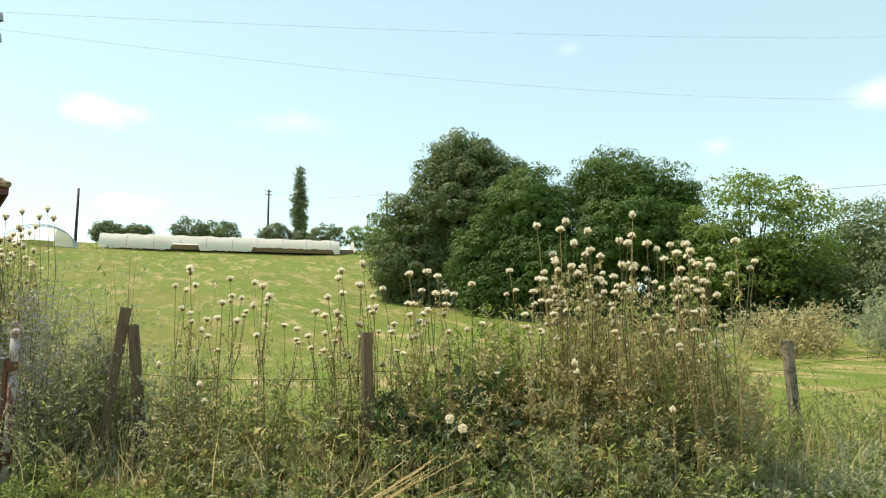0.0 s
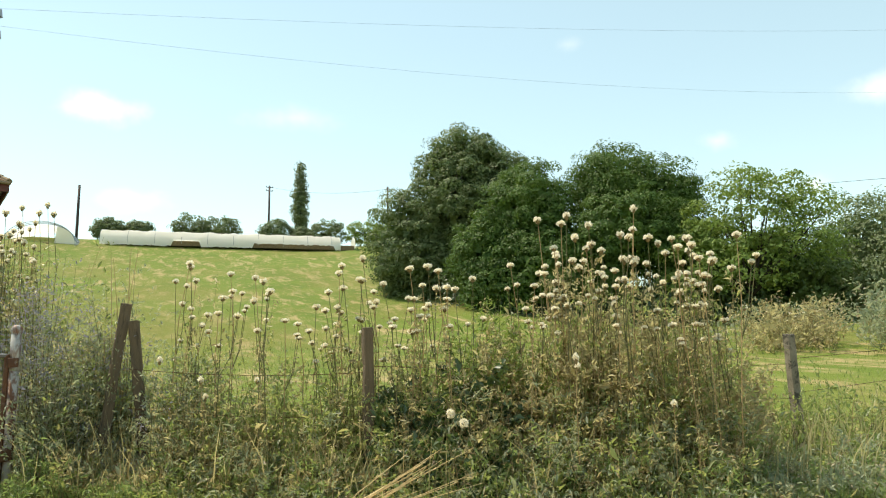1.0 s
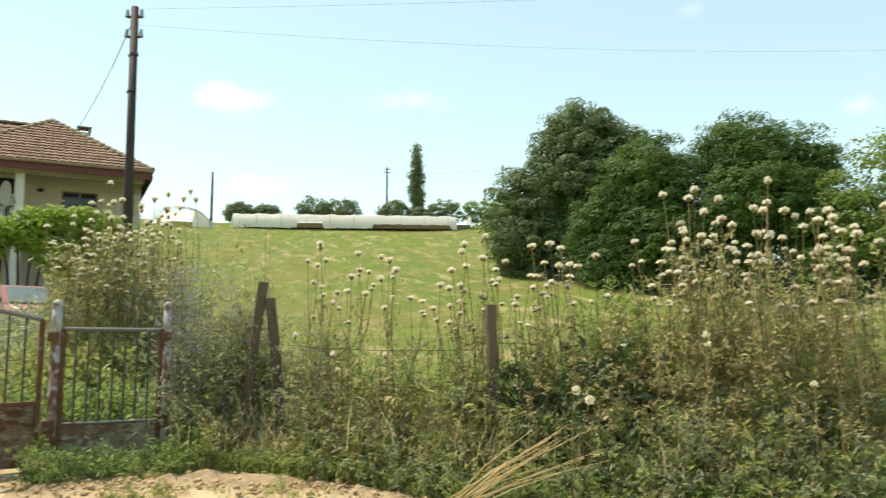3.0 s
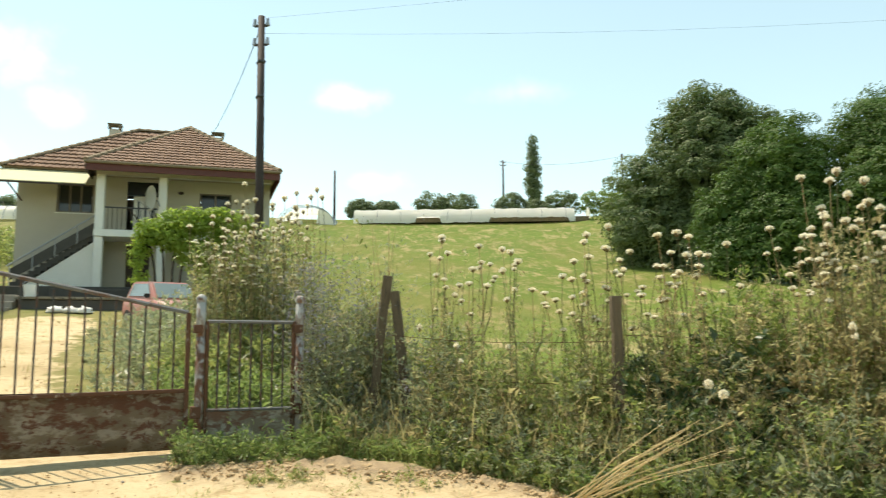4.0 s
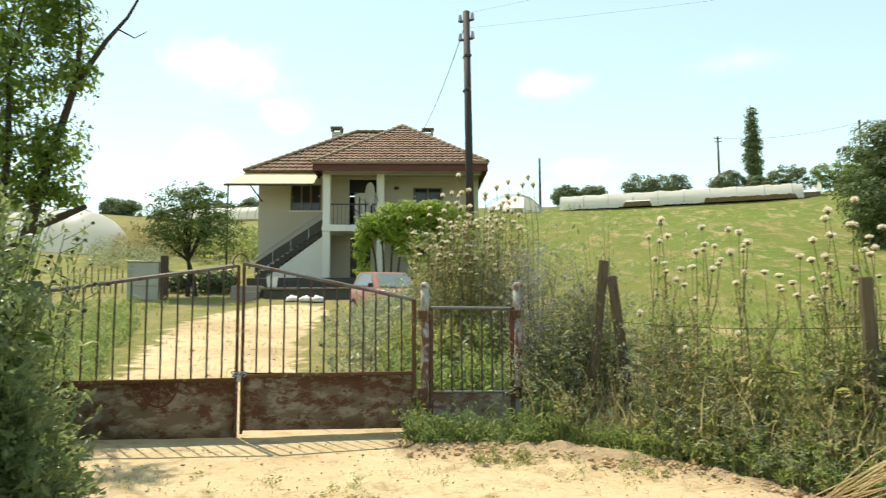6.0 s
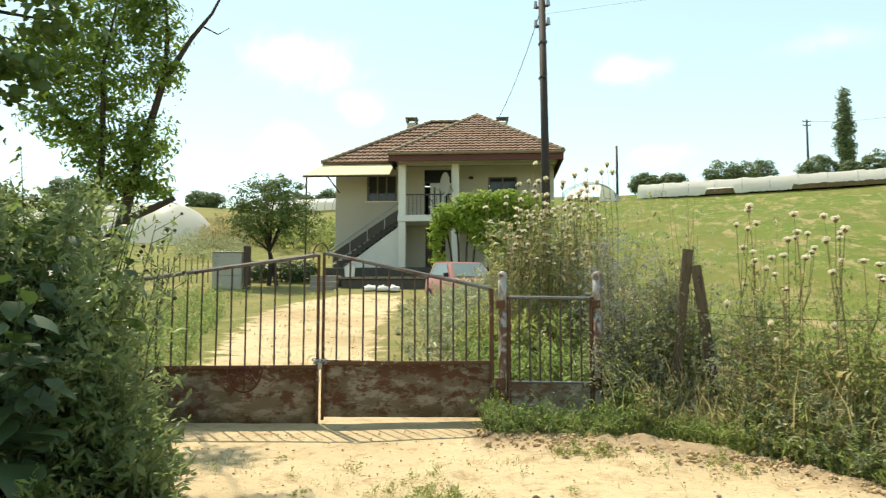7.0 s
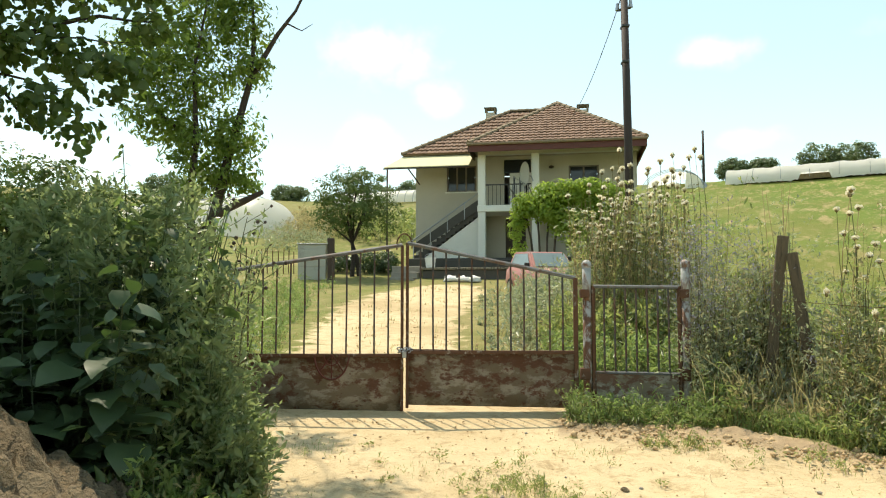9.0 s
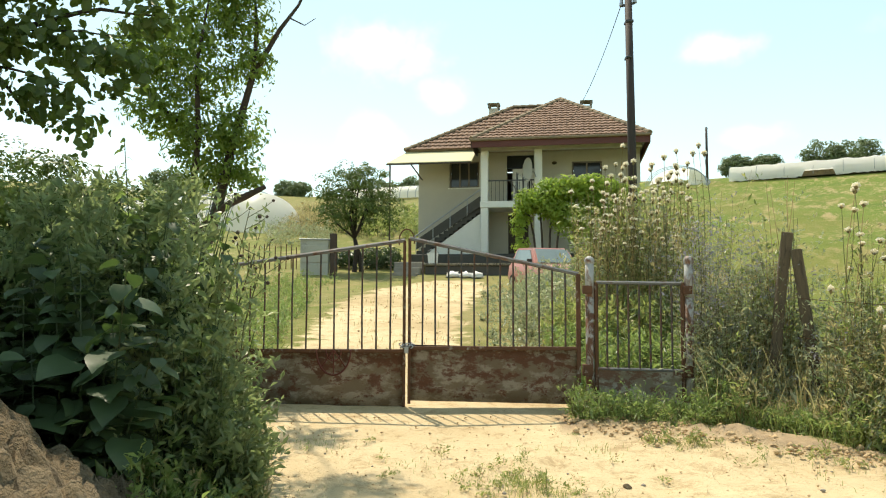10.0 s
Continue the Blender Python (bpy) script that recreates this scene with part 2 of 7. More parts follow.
M["rusty_post"] = surface("half_rusted_pipe", (0.13, 0.06, 0.033), (0.24, 0.12, 0.065), (0.38, 0.36, 0.34), 11, 80, 0.75, 0.1, stretch=(1, 1, 0.6), stain_at=(0.47, 0.56))
M["wood_post"] = surface("weathered_wood", (0.1, 0.078, 0.05), (0.25, 0.195, 0.13), (0.05, 0.04, 0.028), 12, 70, 0.9, stretch=(5, 5, 0.6), bumps=0.8)
M["pole_wood"] = surface("tarred_pole", (0.03, 0.02, 0.018), (0.075, 0.052, 0.045), None, 6, 60, 0.75, stretch=(5, 5, 0.5))
M["wire"] = surface("dark_wire", (0.04, 0.04, 0.042), (0.08, 0.08, 0.085), None, 30, 0, 0.5, 0.5, bumps=0)
M["steel"] = surface("grey_steel", (0.3, 0.31, 0.32), (0.48, 0.49, 0.5), None, 10, 80, 0.4, 0.7, bumps=0.1)
M["film"] = leafy("white_greenhouse_film", (0.86, 0.85, 0.79), (0.93, 0.92, 0.87), (0.98, 0.97, 0.9), 0.6, rough=0.45)
M["canopy"] = surface("cream_sheet", (0.5, 0.46, 0.3), (0.6, 0.56, 0.38), (0.4, 0.36, 0.24), 2, 30, 0.75, stain_at=(0.6, 0.85))
M["window_dark"] = surface("dark_glass", (0.02, 0.022, 0.025), (0.035, 0.038, 0.04), None, 2, 0, 0.08, bumps=0)
M["brown_frame"] = surface("brown_window_frame", (0.17, 0.14, 0.115), (0.26, 0.22, 0.18), None, 6, 40, 0.6)
M["door_grey"] = surface("grey_door_paint", (0.6, 0.6, 0.58), (0.7, 0.7, 0.68), None, 3, 40, 0.5)
M["bark"] = surface("bark", (0.05, 0.04, 0.032), (0.14, 0.11, 0.085), None, 7, 60, 0.95, stretch=(3, 3, 0.7), bumps=0.8, dist=0.03)
M["dark_bark"] = surface("dark_bark", (0.035, 0.028, 0.022), (0.085, 0.065, 0.05), None, 7, 60, 0.95, stretch=(3, 3, 0.7), bumps=0.8, dist=0.03)
M["car_red"] = surface("faded_red_paint", (0.42, 0.2, 0.17), (0.5, 0.27, 0.24), (0.38, 0.25, 0.22), 1.5, 40, 0.4, bumps=0.02)
M["rubber"] = surface("black_rubber", (0.02, 0.02, 0.02), (0.035, 0.035, 0.035), None, 10, 60, 0.8)
# pale base colour stands in for sky reflected in the glass
M["glass_pale"] = surface("glass_with_painted_sky", (0.13, 0.17, 0.17), (0.22, 0.27, 0.26), None, 1.5, 0, 0.06, bumps=0)
M["cloth_white"] = surface("white_sack", (0.66, 0.65, 0.62), (0.8, 0.79, 0.76), None, 6, 40, 0.8)
M["cabinet_grey"] = surface("grey_sheet_cabinet", (0.32, 0.32, 0.29), (0.46, 0.46, 0.42), (0.25, 0.24, 0.22), 2, 40, 0.5, 0.1)
M["earth"] = surface("dug_earth", (0.15, 0.115, 0.07), (0.34, 0.27, 0.17), (0.08, 0.06, 0.036), 6, 50, 0.97, bumps=1.0, dist=0.05)
M["crumb"] = surface("dry_crumb", (0.4, 0.3, 0.185), (0.6, 0.46, 0.29), None, 9, 60, 0.95)
M["stone"] = surface("field_stone", (0.22, 0.2, 0.17), (0.4, 0.37, 0.32), None, 9, 60, 0.9)
M["lf_tree"] = leafy("tree_leaf", (0.045, 0.085, 0.02), (0.13, 0.18, 0.05), (0.18, 0.28, 0.045), 0.2)
M["lf_dark"] = leafy("dark_tree_leaf", (0.055, 0.09, 0.034), (0.19, 0.235, 0.1), (0.19, 0.3, 0.055), 0.24, gloss=0.25)
# leaf green paled and greyed, distance haze put into the colour
M["lf_far"] = leafy("haze_paled_leaf", (0.09, 0.13, 0.06), (0.19, 0.23, 0.11), (0.2, 0.3, 0.07), 0.28)
M["lf_robinia"] = leafy("robinia_leaf", (0.038, 0.085, 0.018), (0.105, 0.175, 0.04), (0.18, 0.31, 0.04), 0.26, gloss=0.25)
M["lf_pale"] = leafy("pale_tree_leaf", (0.1, 0.165, 0.035), (0.21, 0.29, 0.07), (0.34, 0.46, 0.09), 0.36)
M["lf_grey"] = leafy("grey_green_leaf", (0.13, 0.165, 0.1), (0.34, 0.385, 0.25), (0.48, 0.54, 0.28), 0.46, rough=0.4, dry=(0.32, 0.25, 0.15), dry_share=0.16, gloss=0.6)
M["lf_weed"] = leafy("weed_leaf", (0.08, 0.12, 0.03), (0.31, 0.365, 0.135), (0.5, 0.58, 0.17), 0.48, rough=0.4, dry=(0.42, 0.34, 0.18), dry_share=0.16, gloss=0.6)
M["lf_dry"] = leafy("dry_weed_leaf", (0.14, 0.12, 0.05), (0.58, 0.51, 0.27), (0.68, 0.62, 0.3), 0.55, rough=0.45, dry=(0.15, 0.085, 0.042), dry_share=0.22, gloss=0.6)
M["lf_lush"] = leafy("lush_leaf", (0.065, 0.12, 0.034), (0.22, 0.31, 0.105), (0.42, 0.56, 0.16), 0.48, rough=0.4, dry=(0.36, 0.29, 0.15), dry_share=0.08, gloss=0.6)
# dark bush green, also stands for shade in the thicket and filler weeds
M["lf_bush"] = leafy("dark_bush_and_shade_leaf", (0.028, 0.052, 0.022), (0.08, 0.12, 0.05), (0.15, 0.26, 0.05), 0.24, rough=0.38, gloss=0.5)
M["lf_vine"] = leafy("vine_leaf", (0.14, 0.22, 0.035), (0.3, 0.4, 0.08), (0.5, 0.66, 0.11), 0.52)
M["lf_ash"] = leafy("pointed_leaf", (0.06, 0.115, 0.022), (0.17, 0.25, 0.06), (0.34, 0.5, 0.07), 0.42, rough=0.45)
M["lf_over"] = leafy("round_branch_leaf", (0.035, 0.068, 0.022), (0.1, 0.145, 0.045), (0.22, 0.36, 0.05), 0.38, rough=0.45)
M["lf_gate"] = leafy("gateside_leaf", (0.095, 0.14, 0.055), (0.31, 0.36, 0.19), (0.38, 0.48, 0.18), 0.46, rough=0.4)
# heart leaves darkened for shade, narrow leaves lightened for sun, both in the colour
M["lf_big"] = leafy("heart_leaf", (0.03, 0.055, 0.028), (0.08, 0.125, 0.055), (0.14, 0.26, 0.045), 0.22, rough=0.42, by_object=True, gloss=0.3)
M["lf_narrow"] = leafy("sunlit_narrow_leaf", (0.07, 0.12, 0.045), (0.2, 0.275, 0.11), (0.36, 0.52, 0.13), 0.42, rough=0.36, by_object=True, gloss=0.5)
M["stem"] = surface("green_brown_stem", (0.09, 0.1, 0.035), (0.19, 0.18, 0.08), None, 12, 40, 0.8)
M["dry_stem"] = surface("dry_straw_stem", (0.27, 0.2, 0.1), (0.46, 0.36, 0.2), None, 10, 50, 0.8)
M["straw"] = surface("pale_straw", (0.45, 0.35, 0.19), (0.66, 0.54, 0.33), None, 10, 50, 0.7)
M["head_white"] = leafy("dry_white_flower", (0.8, 0.75, 0.6), (0.93, 0.89, 0.76), (0.96, 0.91, 0.76), 0.55, rough=0.9)
M["head_brown"] = leafy("brown_flower_base", (0.16, 0.13, 0.06), (0.28, 0.22, 0.11), (0.25, 0.2, 0.1), 0.15, rough=0.9)
M["lavender"] = leafy("lavender_blossom", (0.2, 0.2, 0.22), (0.32, 0.31, 0.36), (0.36, 0.35, 0.42), 0.3)


# ---- mesh helpers ----
def thing(name, label, category, group="", kind="", m=None):
    ob = new(name)
    ob.empty_display_size = 0.2
    if m is not None:
        ob.matrix_world = m
    return tagged(ob, label, category, group, kind)


def part(name, bm, material, parent=None, label="", smooth=False):
    me = bpy.data.meshes.new(name)
    bm.to_mesh(me)
    bm.free()
    me.materials.append(material)
    if smooth:
        me.polygons.foreach_set("use_smooth", [True] * len(me.polygons))
    ob = new(name, me)
    ob.parent = parent
    if label:
        ob["label"] = label
    return ob


def arrays(name, verts, faces, material, parent=None, label="", smooth=False):
    """A mesh object from arrays of vertices and equal-sided faces."""
    me = bpy.data.meshes.new(name)
    faces = np.asarray(faces, dtype=np.int32)
    n, k = faces.shape
    me.vertices.add(len(verts))
    me.vertices.foreach_set("co", np.asarray(verts, dtype=np.float32).ravel())
    me.loops.add(n * k)
    me.loops.foreach_set("vertex_index", faces.ravel())
    me.polygons.add(n)
    me.polygons.foreach_set("loop_start", np.arange(0, n * k, k, dtype=np.int32))
    if smooth:
        me.polygons.foreach_set("use_smooth", np.ones(n, dtype=bool))
    me.update(calc_edges=True)
    me.materials.append(material)
    ob = new(name, me)
    ob.parent = parent
    if label:
        ob["label"] = label
    return ob


def box(bm, x0, x1, y0, y1, z0, z1, bevel=0.0):
    r = bmesh.ops.create_cube(bm, size=1.0)
    vs = r["verts"]
    for v in vs:
        v.co = Vector((x0 + (v.co.x + 0.5) * (x1 - x0), y0 + (v.co.y + 0.5) * (y1 - y0), z0 + (v.co.z + 0.5) * (z1 - z0)))
    if bevel:
        es = list({e for v in vs for e in v.link_edges})
        bmesh.ops.bevel(bm, geom=es, offset=bevel, segments=1, affect="EDGES")
    return bm


def boxed(*a, **k):
    return box(bmesh.new(), *a, **k)


def tube(bm, pts, radii, n=8, caps=True):
    """A round rod along points, with a radius at each."""
    pts = [Vector(p) for p in pts]
    if not hasattr(radii, "__len__"):
        radii = [radii] * len(pts)
    rings = []
    side = None
    for i, p in enumerate(pts):
        d = (pts[min(i + 1, len(pts) - 1)] - pts[max(i - 1, 0)]).normalized()
        if side is None:
            side = d.orthogonal().normalized()
        side = (side - d * side.dot(d)).normalized()
        up = d.cross(side)
        rings.append([bm.verts.new(p + (side * math.cos(2 * math.pi * k / n) + up * math.sin(2 * math.pi * k / n)) * radii[i]) for k in range(n)])
    for a, b in zip(rings, rings[1:]):
        for k in range(n):
            bm.faces.new((a[k], a[(k + 1) % n], b[(k + 1) % n], b[k]))
    if caps:
        bm.faces.new(rings[0][::-1])
        bm.faces.new(rings[-1])
    return bm


def rod(pts, radii, n=8):
    return tube(bmesh.new(), pts, radii, n)


def ball(bm, c, r, seg=10, rings=7, sz=1.0):
    out = bmesh.ops.create_uvsphere(bm, u_segments=seg, v_segments=rings, radius=r)
    for v in out["verts"]:
        v.co = Vector((v.co.x, v.co.y, v.co.z * sz)) + Vector(c)
    return bm


def prism(bm, poly, depth_vec):
    """A flat polygon given thickness."""
    a = [bm.verts.new(p) for p in poly]
    b = [bm.verts.new(Vector(p) + Vector(depth_vec)) for p in poly]
    bm.faces.new(a)
    bm.faces.new(b[::-1])
    for i in range(len(a)):
        j = (i + 1) % len(a)
        bm.faces.new((a[j], a[i], b[i], b[j]))
    bmesh.ops.recalc_face_normals(bm, faces=bm.faces)
    return bm


RNG = np.random.default_rng(7)


def leaf_arrays(pos, size, rng, aspect=0.5, up=0.4, fold=0.25, out_from=None, droop=0.0):
    """Folded four-cornered leaves at the given places: vertices and triangles."""
    n = len(pos)
    size = np.broadcast_to(size, (n,)) * rng.uniform(0.65, 1.35, n)
    d = rng.normal(size=(n, 3))
    if out_from is not None:
        o = pos - out_from
        d = d + 1.2 * o / (np.linalg.norm(o, axis=1, keepdims=True) + 1e-6)
    d[:, 2] += up * 0.6 - droop
    d /= np.linalg.norm(d, axis=1, keepdims=True)
    ref = rng.normal(size=(n, 3))
    ref[:, 2] += 1.2
    s = np.cross(d, ref)
    s /= np.linalg.norm(s, axis=1, keepdims=True) + 1e-9
    nn = np.cross(s, d)
    L, W = size[:, None], (size * aspect * 0.5)[:, None]
    base = pos - d * L * 0.5
    tip = pos + d * L * 0.5 - nn * L * 0.12
    mid = pos + d * L * 0.02
    lft = mid + s * W + nn * W * fold * 2
    rgt = mid - s * W + nn * W * fold * 2
    v = np.stack([base, lft, tip, rgt], axis=1).reshape(-1, 3)
    i = np.arange(n)[:, None] * 4
    f = np.concatenate([i + np.array([[0, 2, 1]]), i + np.array([[0, 3, 2]])], axis=1).reshape(-1, 3)
    return v, f


def facing_leaves(pos, nrm, size, rng, aspect=0.55, jitter=0.55, droop=0.0, plain=False):
    """Rounder six-cornered leaves that face along the given directions, with some scatter."""
    n = len(pos)
    size = np.broadcast_to(size, (n,)) * rng.uniform(0.6, 1.3, n)
    nn = nrm + rng.normal(size=(n, 3)) * jitter
    nn /= np.linalg.norm(nn, axis=1, keepdims=True) + 1e-9
    d = rng.normal(size=(n, 3))
    d[:, 2] -= droop
    d -= nn * (d * nn).sum(1, keepdims=True)
    d /= np.linalg.norm(d, axis=1, keepdims=True) + 1e-9
    s = np.cross(d, nn)
    L, W = size[:, None], (size * aspect * 0.5)[:, None]
    if plain:
        v = np.stack([pos - d * L * 0.5, pos + s * W + nn * W * 0.3, pos + d * L * 0.5, pos - s * W + nn * W * 0.3], axis=1).reshape(-1, 3)
        i = np.arange(n)[:, None] * 4
        return v, np.concatenate([i + np.array([[0, 1, 2]]), i + np.array([[0, 2, 3]])], axis=1).reshape(-1, 3)
    pts = []
    for along, across in ((-0.5, 0), (-0.2, 1), (0.18, 0.85), (0.5, 0), (0.18, -0.85), (-0.2, -1)):
        pts.append(pos + d * L * along + s * W * across + nn * (abs(across) * W * 0.35 - abs(along) * L * 0.12))
    v = np.stack(pts, axis=1).reshape(-1, 3)
    i = np.arange(n)[:, None] * 6
    f = np.concatenate([i + np.array([q]) for q in ((0, 1, 2), (0, 2, 3), (0, 3, 4), (0, 4, 5))], axis=1).reshape(-1, 3)
    return v, f


def merge(chunks):
    vs, fs, n = [], [], 0
    for v, f in chunks:
        vs.append(v)
        fs.append(f + n)
        n += len(v)
    return np.concatenate(vs), np.concatenate(fs)


# ---- ground ----
CX, CY = 0.0, 0.7


def sm(a, b, v):
    u = np.clip((v - a) / (b - a), 0, 1)
    return u * u * (3 - 2 * u)


def ground_z(x, y):
    x, y = np.asarray(x, dtype=float), np.asarray(y, dtype=float)
    r = np.hypot(x - CX, y - CY)
    a = np.degrees(np.arctan2(x - CX, y - CY))
    rr = np.minimum(r, 80)
    back = sm(95, 150, np.abs(a))
    z = -0.15 + 0.39 * sm(1, 7.5, rr) * (1 - back) + 0.085 * np.maximum(0, rr - 7) * (1 - back)
    e = 6.6 * (1 - sm(46, 64, a)) * sm(-150, -95, a) * (1 - 0.22 * sm(3, -8, a))
    return z + e * np.maximum(0, (rr - 25) / 52) ** 1.3 + 0.135 * (np.minimum(r, 130) - rr) * (1 - back)


def gz(x, y):
    return float(ground_z(x, y))


VERGE = [(-30, 12.0), (-6.5, 8.6), (-2.6, 7.4), (-1.9, 7.5), (1.0, 7.5), (2.0, 7.2), (2.6, 6.6), (3.0, 6.1), (3.4, 5.1), (3.9, 4.2), (5.0, 3.0), (6.5, 2.0), (9.0, 1.0), (14.0, 0.0), (40, -2.0)]
DRIVE = [((-0.45, 7.5), 1.75), ((-0.75, 9.5), 1.6), ((-1.15, 11.5), 1.3), ((-1.2, 14.0), 1.45), ((-1.1, 18.5), 1.7), ((-0.6, 22.5), 1.8), ((-0.1, 25.4), 1.3)]


def bare_amount(x, y):
    """How bare the soil is: the road before the gate and the drive up to the house."""
    v = np.array(VERGE)
    edge = np.interp(x, v[:, 0], v[:, 1])
    road = np.clip((edge - y) / 0.5 + 0.25, 0, 1) * sm(-7, -4, y)
    best = np.zeros_like(x)
    for ((p, w), (q, u)) in zip(DRIVE, DRIVE[1:]):
        p, q = np.array(p), np.array(q)
        d = q - p
        t = np.clip(((x - p[0]) * d[0] + (y - p[1]) * d[1]) / (d @ d), 0, 1)
        dist = np.hypot(x - p[0] - t * d[0], y - p[1] - t * d[1])
        best = np.maximum(best, np.clip((w + (u - w) * t - dist) / 1.5 + 0.4, 0, 1))
    return np.maximum(road, best)


def build_ground():
    na, radii = 720, np.concatenate([np.linspace(0.2, 3.4, 24), np.linspace(3.45, 9, 150), np.linspace(9.1, 12, 30), np.geomspace(12.15, 110, 120), np.geomspace(120, 3500, 24)])
    ang = np.linspace(0, 2 * math.pi, na, endpoint=False)
    R, A = np.meshgrid(radii, ang, indexing="ij")
    x, y = CX + R * np.sin(A), CY + R * np.cos(A)
    z = ground_z(x, y)
    flat = np.stack([x.ravel(), y.ravel()], 1)
    lump = np.array([noise.fractal(Vector((px * 1.6, py * 1.6, 0)), 0.9, 2.0, 4) if abs(px) < 14 and -4 < py < 30 else 0.0 for px, py in flat]).reshape(x.shape)
    roll = np.array([noise.noise(Vector((px * 0.09, py * 0.09, 3))) if r < 120 else 0.0 for (px, py), r in zip(flat, R.ravel())]).reshape(x.shape)
    b = bare_amount(x, y)
    b = np.clip(b - 0.35 * np.clip(lump + 0.15, 0, 1) * (y > 8.6), 0, 1)
    ridge = np.exp(-((np.interp(x, np.array(VERGE)[:, 0], np.array(VERGE)[:, 1]) - y - 0.25) / 0.22) ** 2) * ((x > 1.0) & (x < 12))
    wide = np.exp(-((np.interp(x, np.array(VERGE)[:, 0], np.array(VERGE)[:, 1]) - y - 0.35) / 0.4) ** 2) * ((x > 0.8) & (x < 14))
    clod = np.array([noise.noise(Vector((px * 9, py * 9, 5))) + 0.6 * noise.noise(Vector((px * 19, py * 19, 8))) if 0.5 < px < 8 and 1 < py < 8.2 else 0.0 for px, py in flat]).reshape(x.shape)
    level = sm(6.2, 6.9, y) * sm(8.9, 8.2, y) * sm(-3.5, -2.6, x) * sm(1.9, 1.2, x)
    z = z + 0.03 * lump * (1 - 0.85 * level) + 0.22 * roll * sm(14, 30, R) + 0.03 * ridge * (0.6 + lump) + 0.03 * np.clip(wide * 1.3, 0, 1) * clod
    verts = np.concatenate([np.stack([x.ravel(), y.ravel(), z.ravel()], 1), [[CX, CY, gz(CX, CY)]]])
    i, j = np.meshgrid(np.arange(len(radii) - 1), np.arange(na), indexing="ij")
    j2 = (j + 1) % na
    q = np.stack([i * na + j, i * na + j2, (i + 1) * na + j2, (i + 1) * na + j], -1).reshape(-1, 4)
    tri = np.concatenate([q[:, [0, 2, 1]], q[:, [0, 3, 2]]])
    c = len(verts) - 1
    jj = np.arange(na)
    tri = np.concatenate([tri, np.stack([np.full(na, c), jj, (jj + 1) % na], 1)])
    ob = arrays("ground", verts, tri[:, ::-1], M["ground"], smooth=True)
    at = ob.data.attributes.new("bare", "FLOAT", "POINT")
    at.data.foreach_set("value", np.append(b.ravel(), 1.0).astype(np.float32))
    ang = np.degrees(np.arctan2(x - CX, y - CY))
    parched = ob.data.attributes.new("parched", "FLOAT", "POINT")
    yard = 0.75 * sm(8, 10, R) * sm(31, 27, R) * sm(-26, -16, ang) * sm(14, 8, ang) * (0.8 + 1.2 * roll + 0.6 * lump)
    parched.data.foreach_set("value", np.append(np.maximum(yard, 0.65 * sm(-8, 6, -ang) * sm(20, 34, R) * (ang > -100) * (0.7 + 0.6 * roll)).ravel().clip(0, 1), 0.0).astype(np.float32))
    dug = ob.data.attributes.new("dug", "FLOAT", "POINT")
    dug.data.foreach_set("value", np.append(np.clip(wide * (0.7 + 0.8 * lump + 0.5 * clod), 0, 0.9).ravel(), 0.0).astype(np.float32))
    return tagged(ob, "sloping meadow, dry mown grass and a bare sandy track", "ground", kind="structure")


build_ground()

# ---- house ----
HOUSE = pose(0.85, 31.0, 0, 0, 0, -10)
EAVE = 7.85


def inside(poly, p):
    c = False
    for (x0, y0), (x1, y1) in zip(poly, poly[1:] + poly[:1]):
        if (y0 > p[1]) != (y1 > p[1]) and p[0] < (x1 - x0) * (p[1] - y0) / (y1 - y0) + x0:
            c = not c
    return c


def tile_mesh():
    """A curved interlocking clay tile, about 0.24 by 0.38 m."""
    bm = bmesh.new()
    w, l, th = 0.25, 0.36, 0.05
    prof = [(-w / 2, 0.0), (-w * 0.28, 0.024), (0, 0.027), (w * 0.2, 0.006), (w / 2, 0.003)]
    rows = []
    for yy, lift in ((0, 0.055), (l, 0.0)):
        rows.append([bm.verts.new((px, yy, pz + lift)) for px, pz in prof])
    low = [bm.verts.new((px, 0, pz + 0.055 - th)) for px, pz in prof]
    for k in range(len(prof) - 1):
        bm.faces.new((rows[0][k], rows[0][k + 1], rows[1][k + 1], rows[1][k]))
        bm.faces.new((low[k], low[k + 1], rows[0][k + 1], rows[0][k]))
    me = bpy.data.meshes.new("roof_tile")
    bm.to_mesh(me)
    bm.free()
    me.materials.append(M["tile"])
    return me


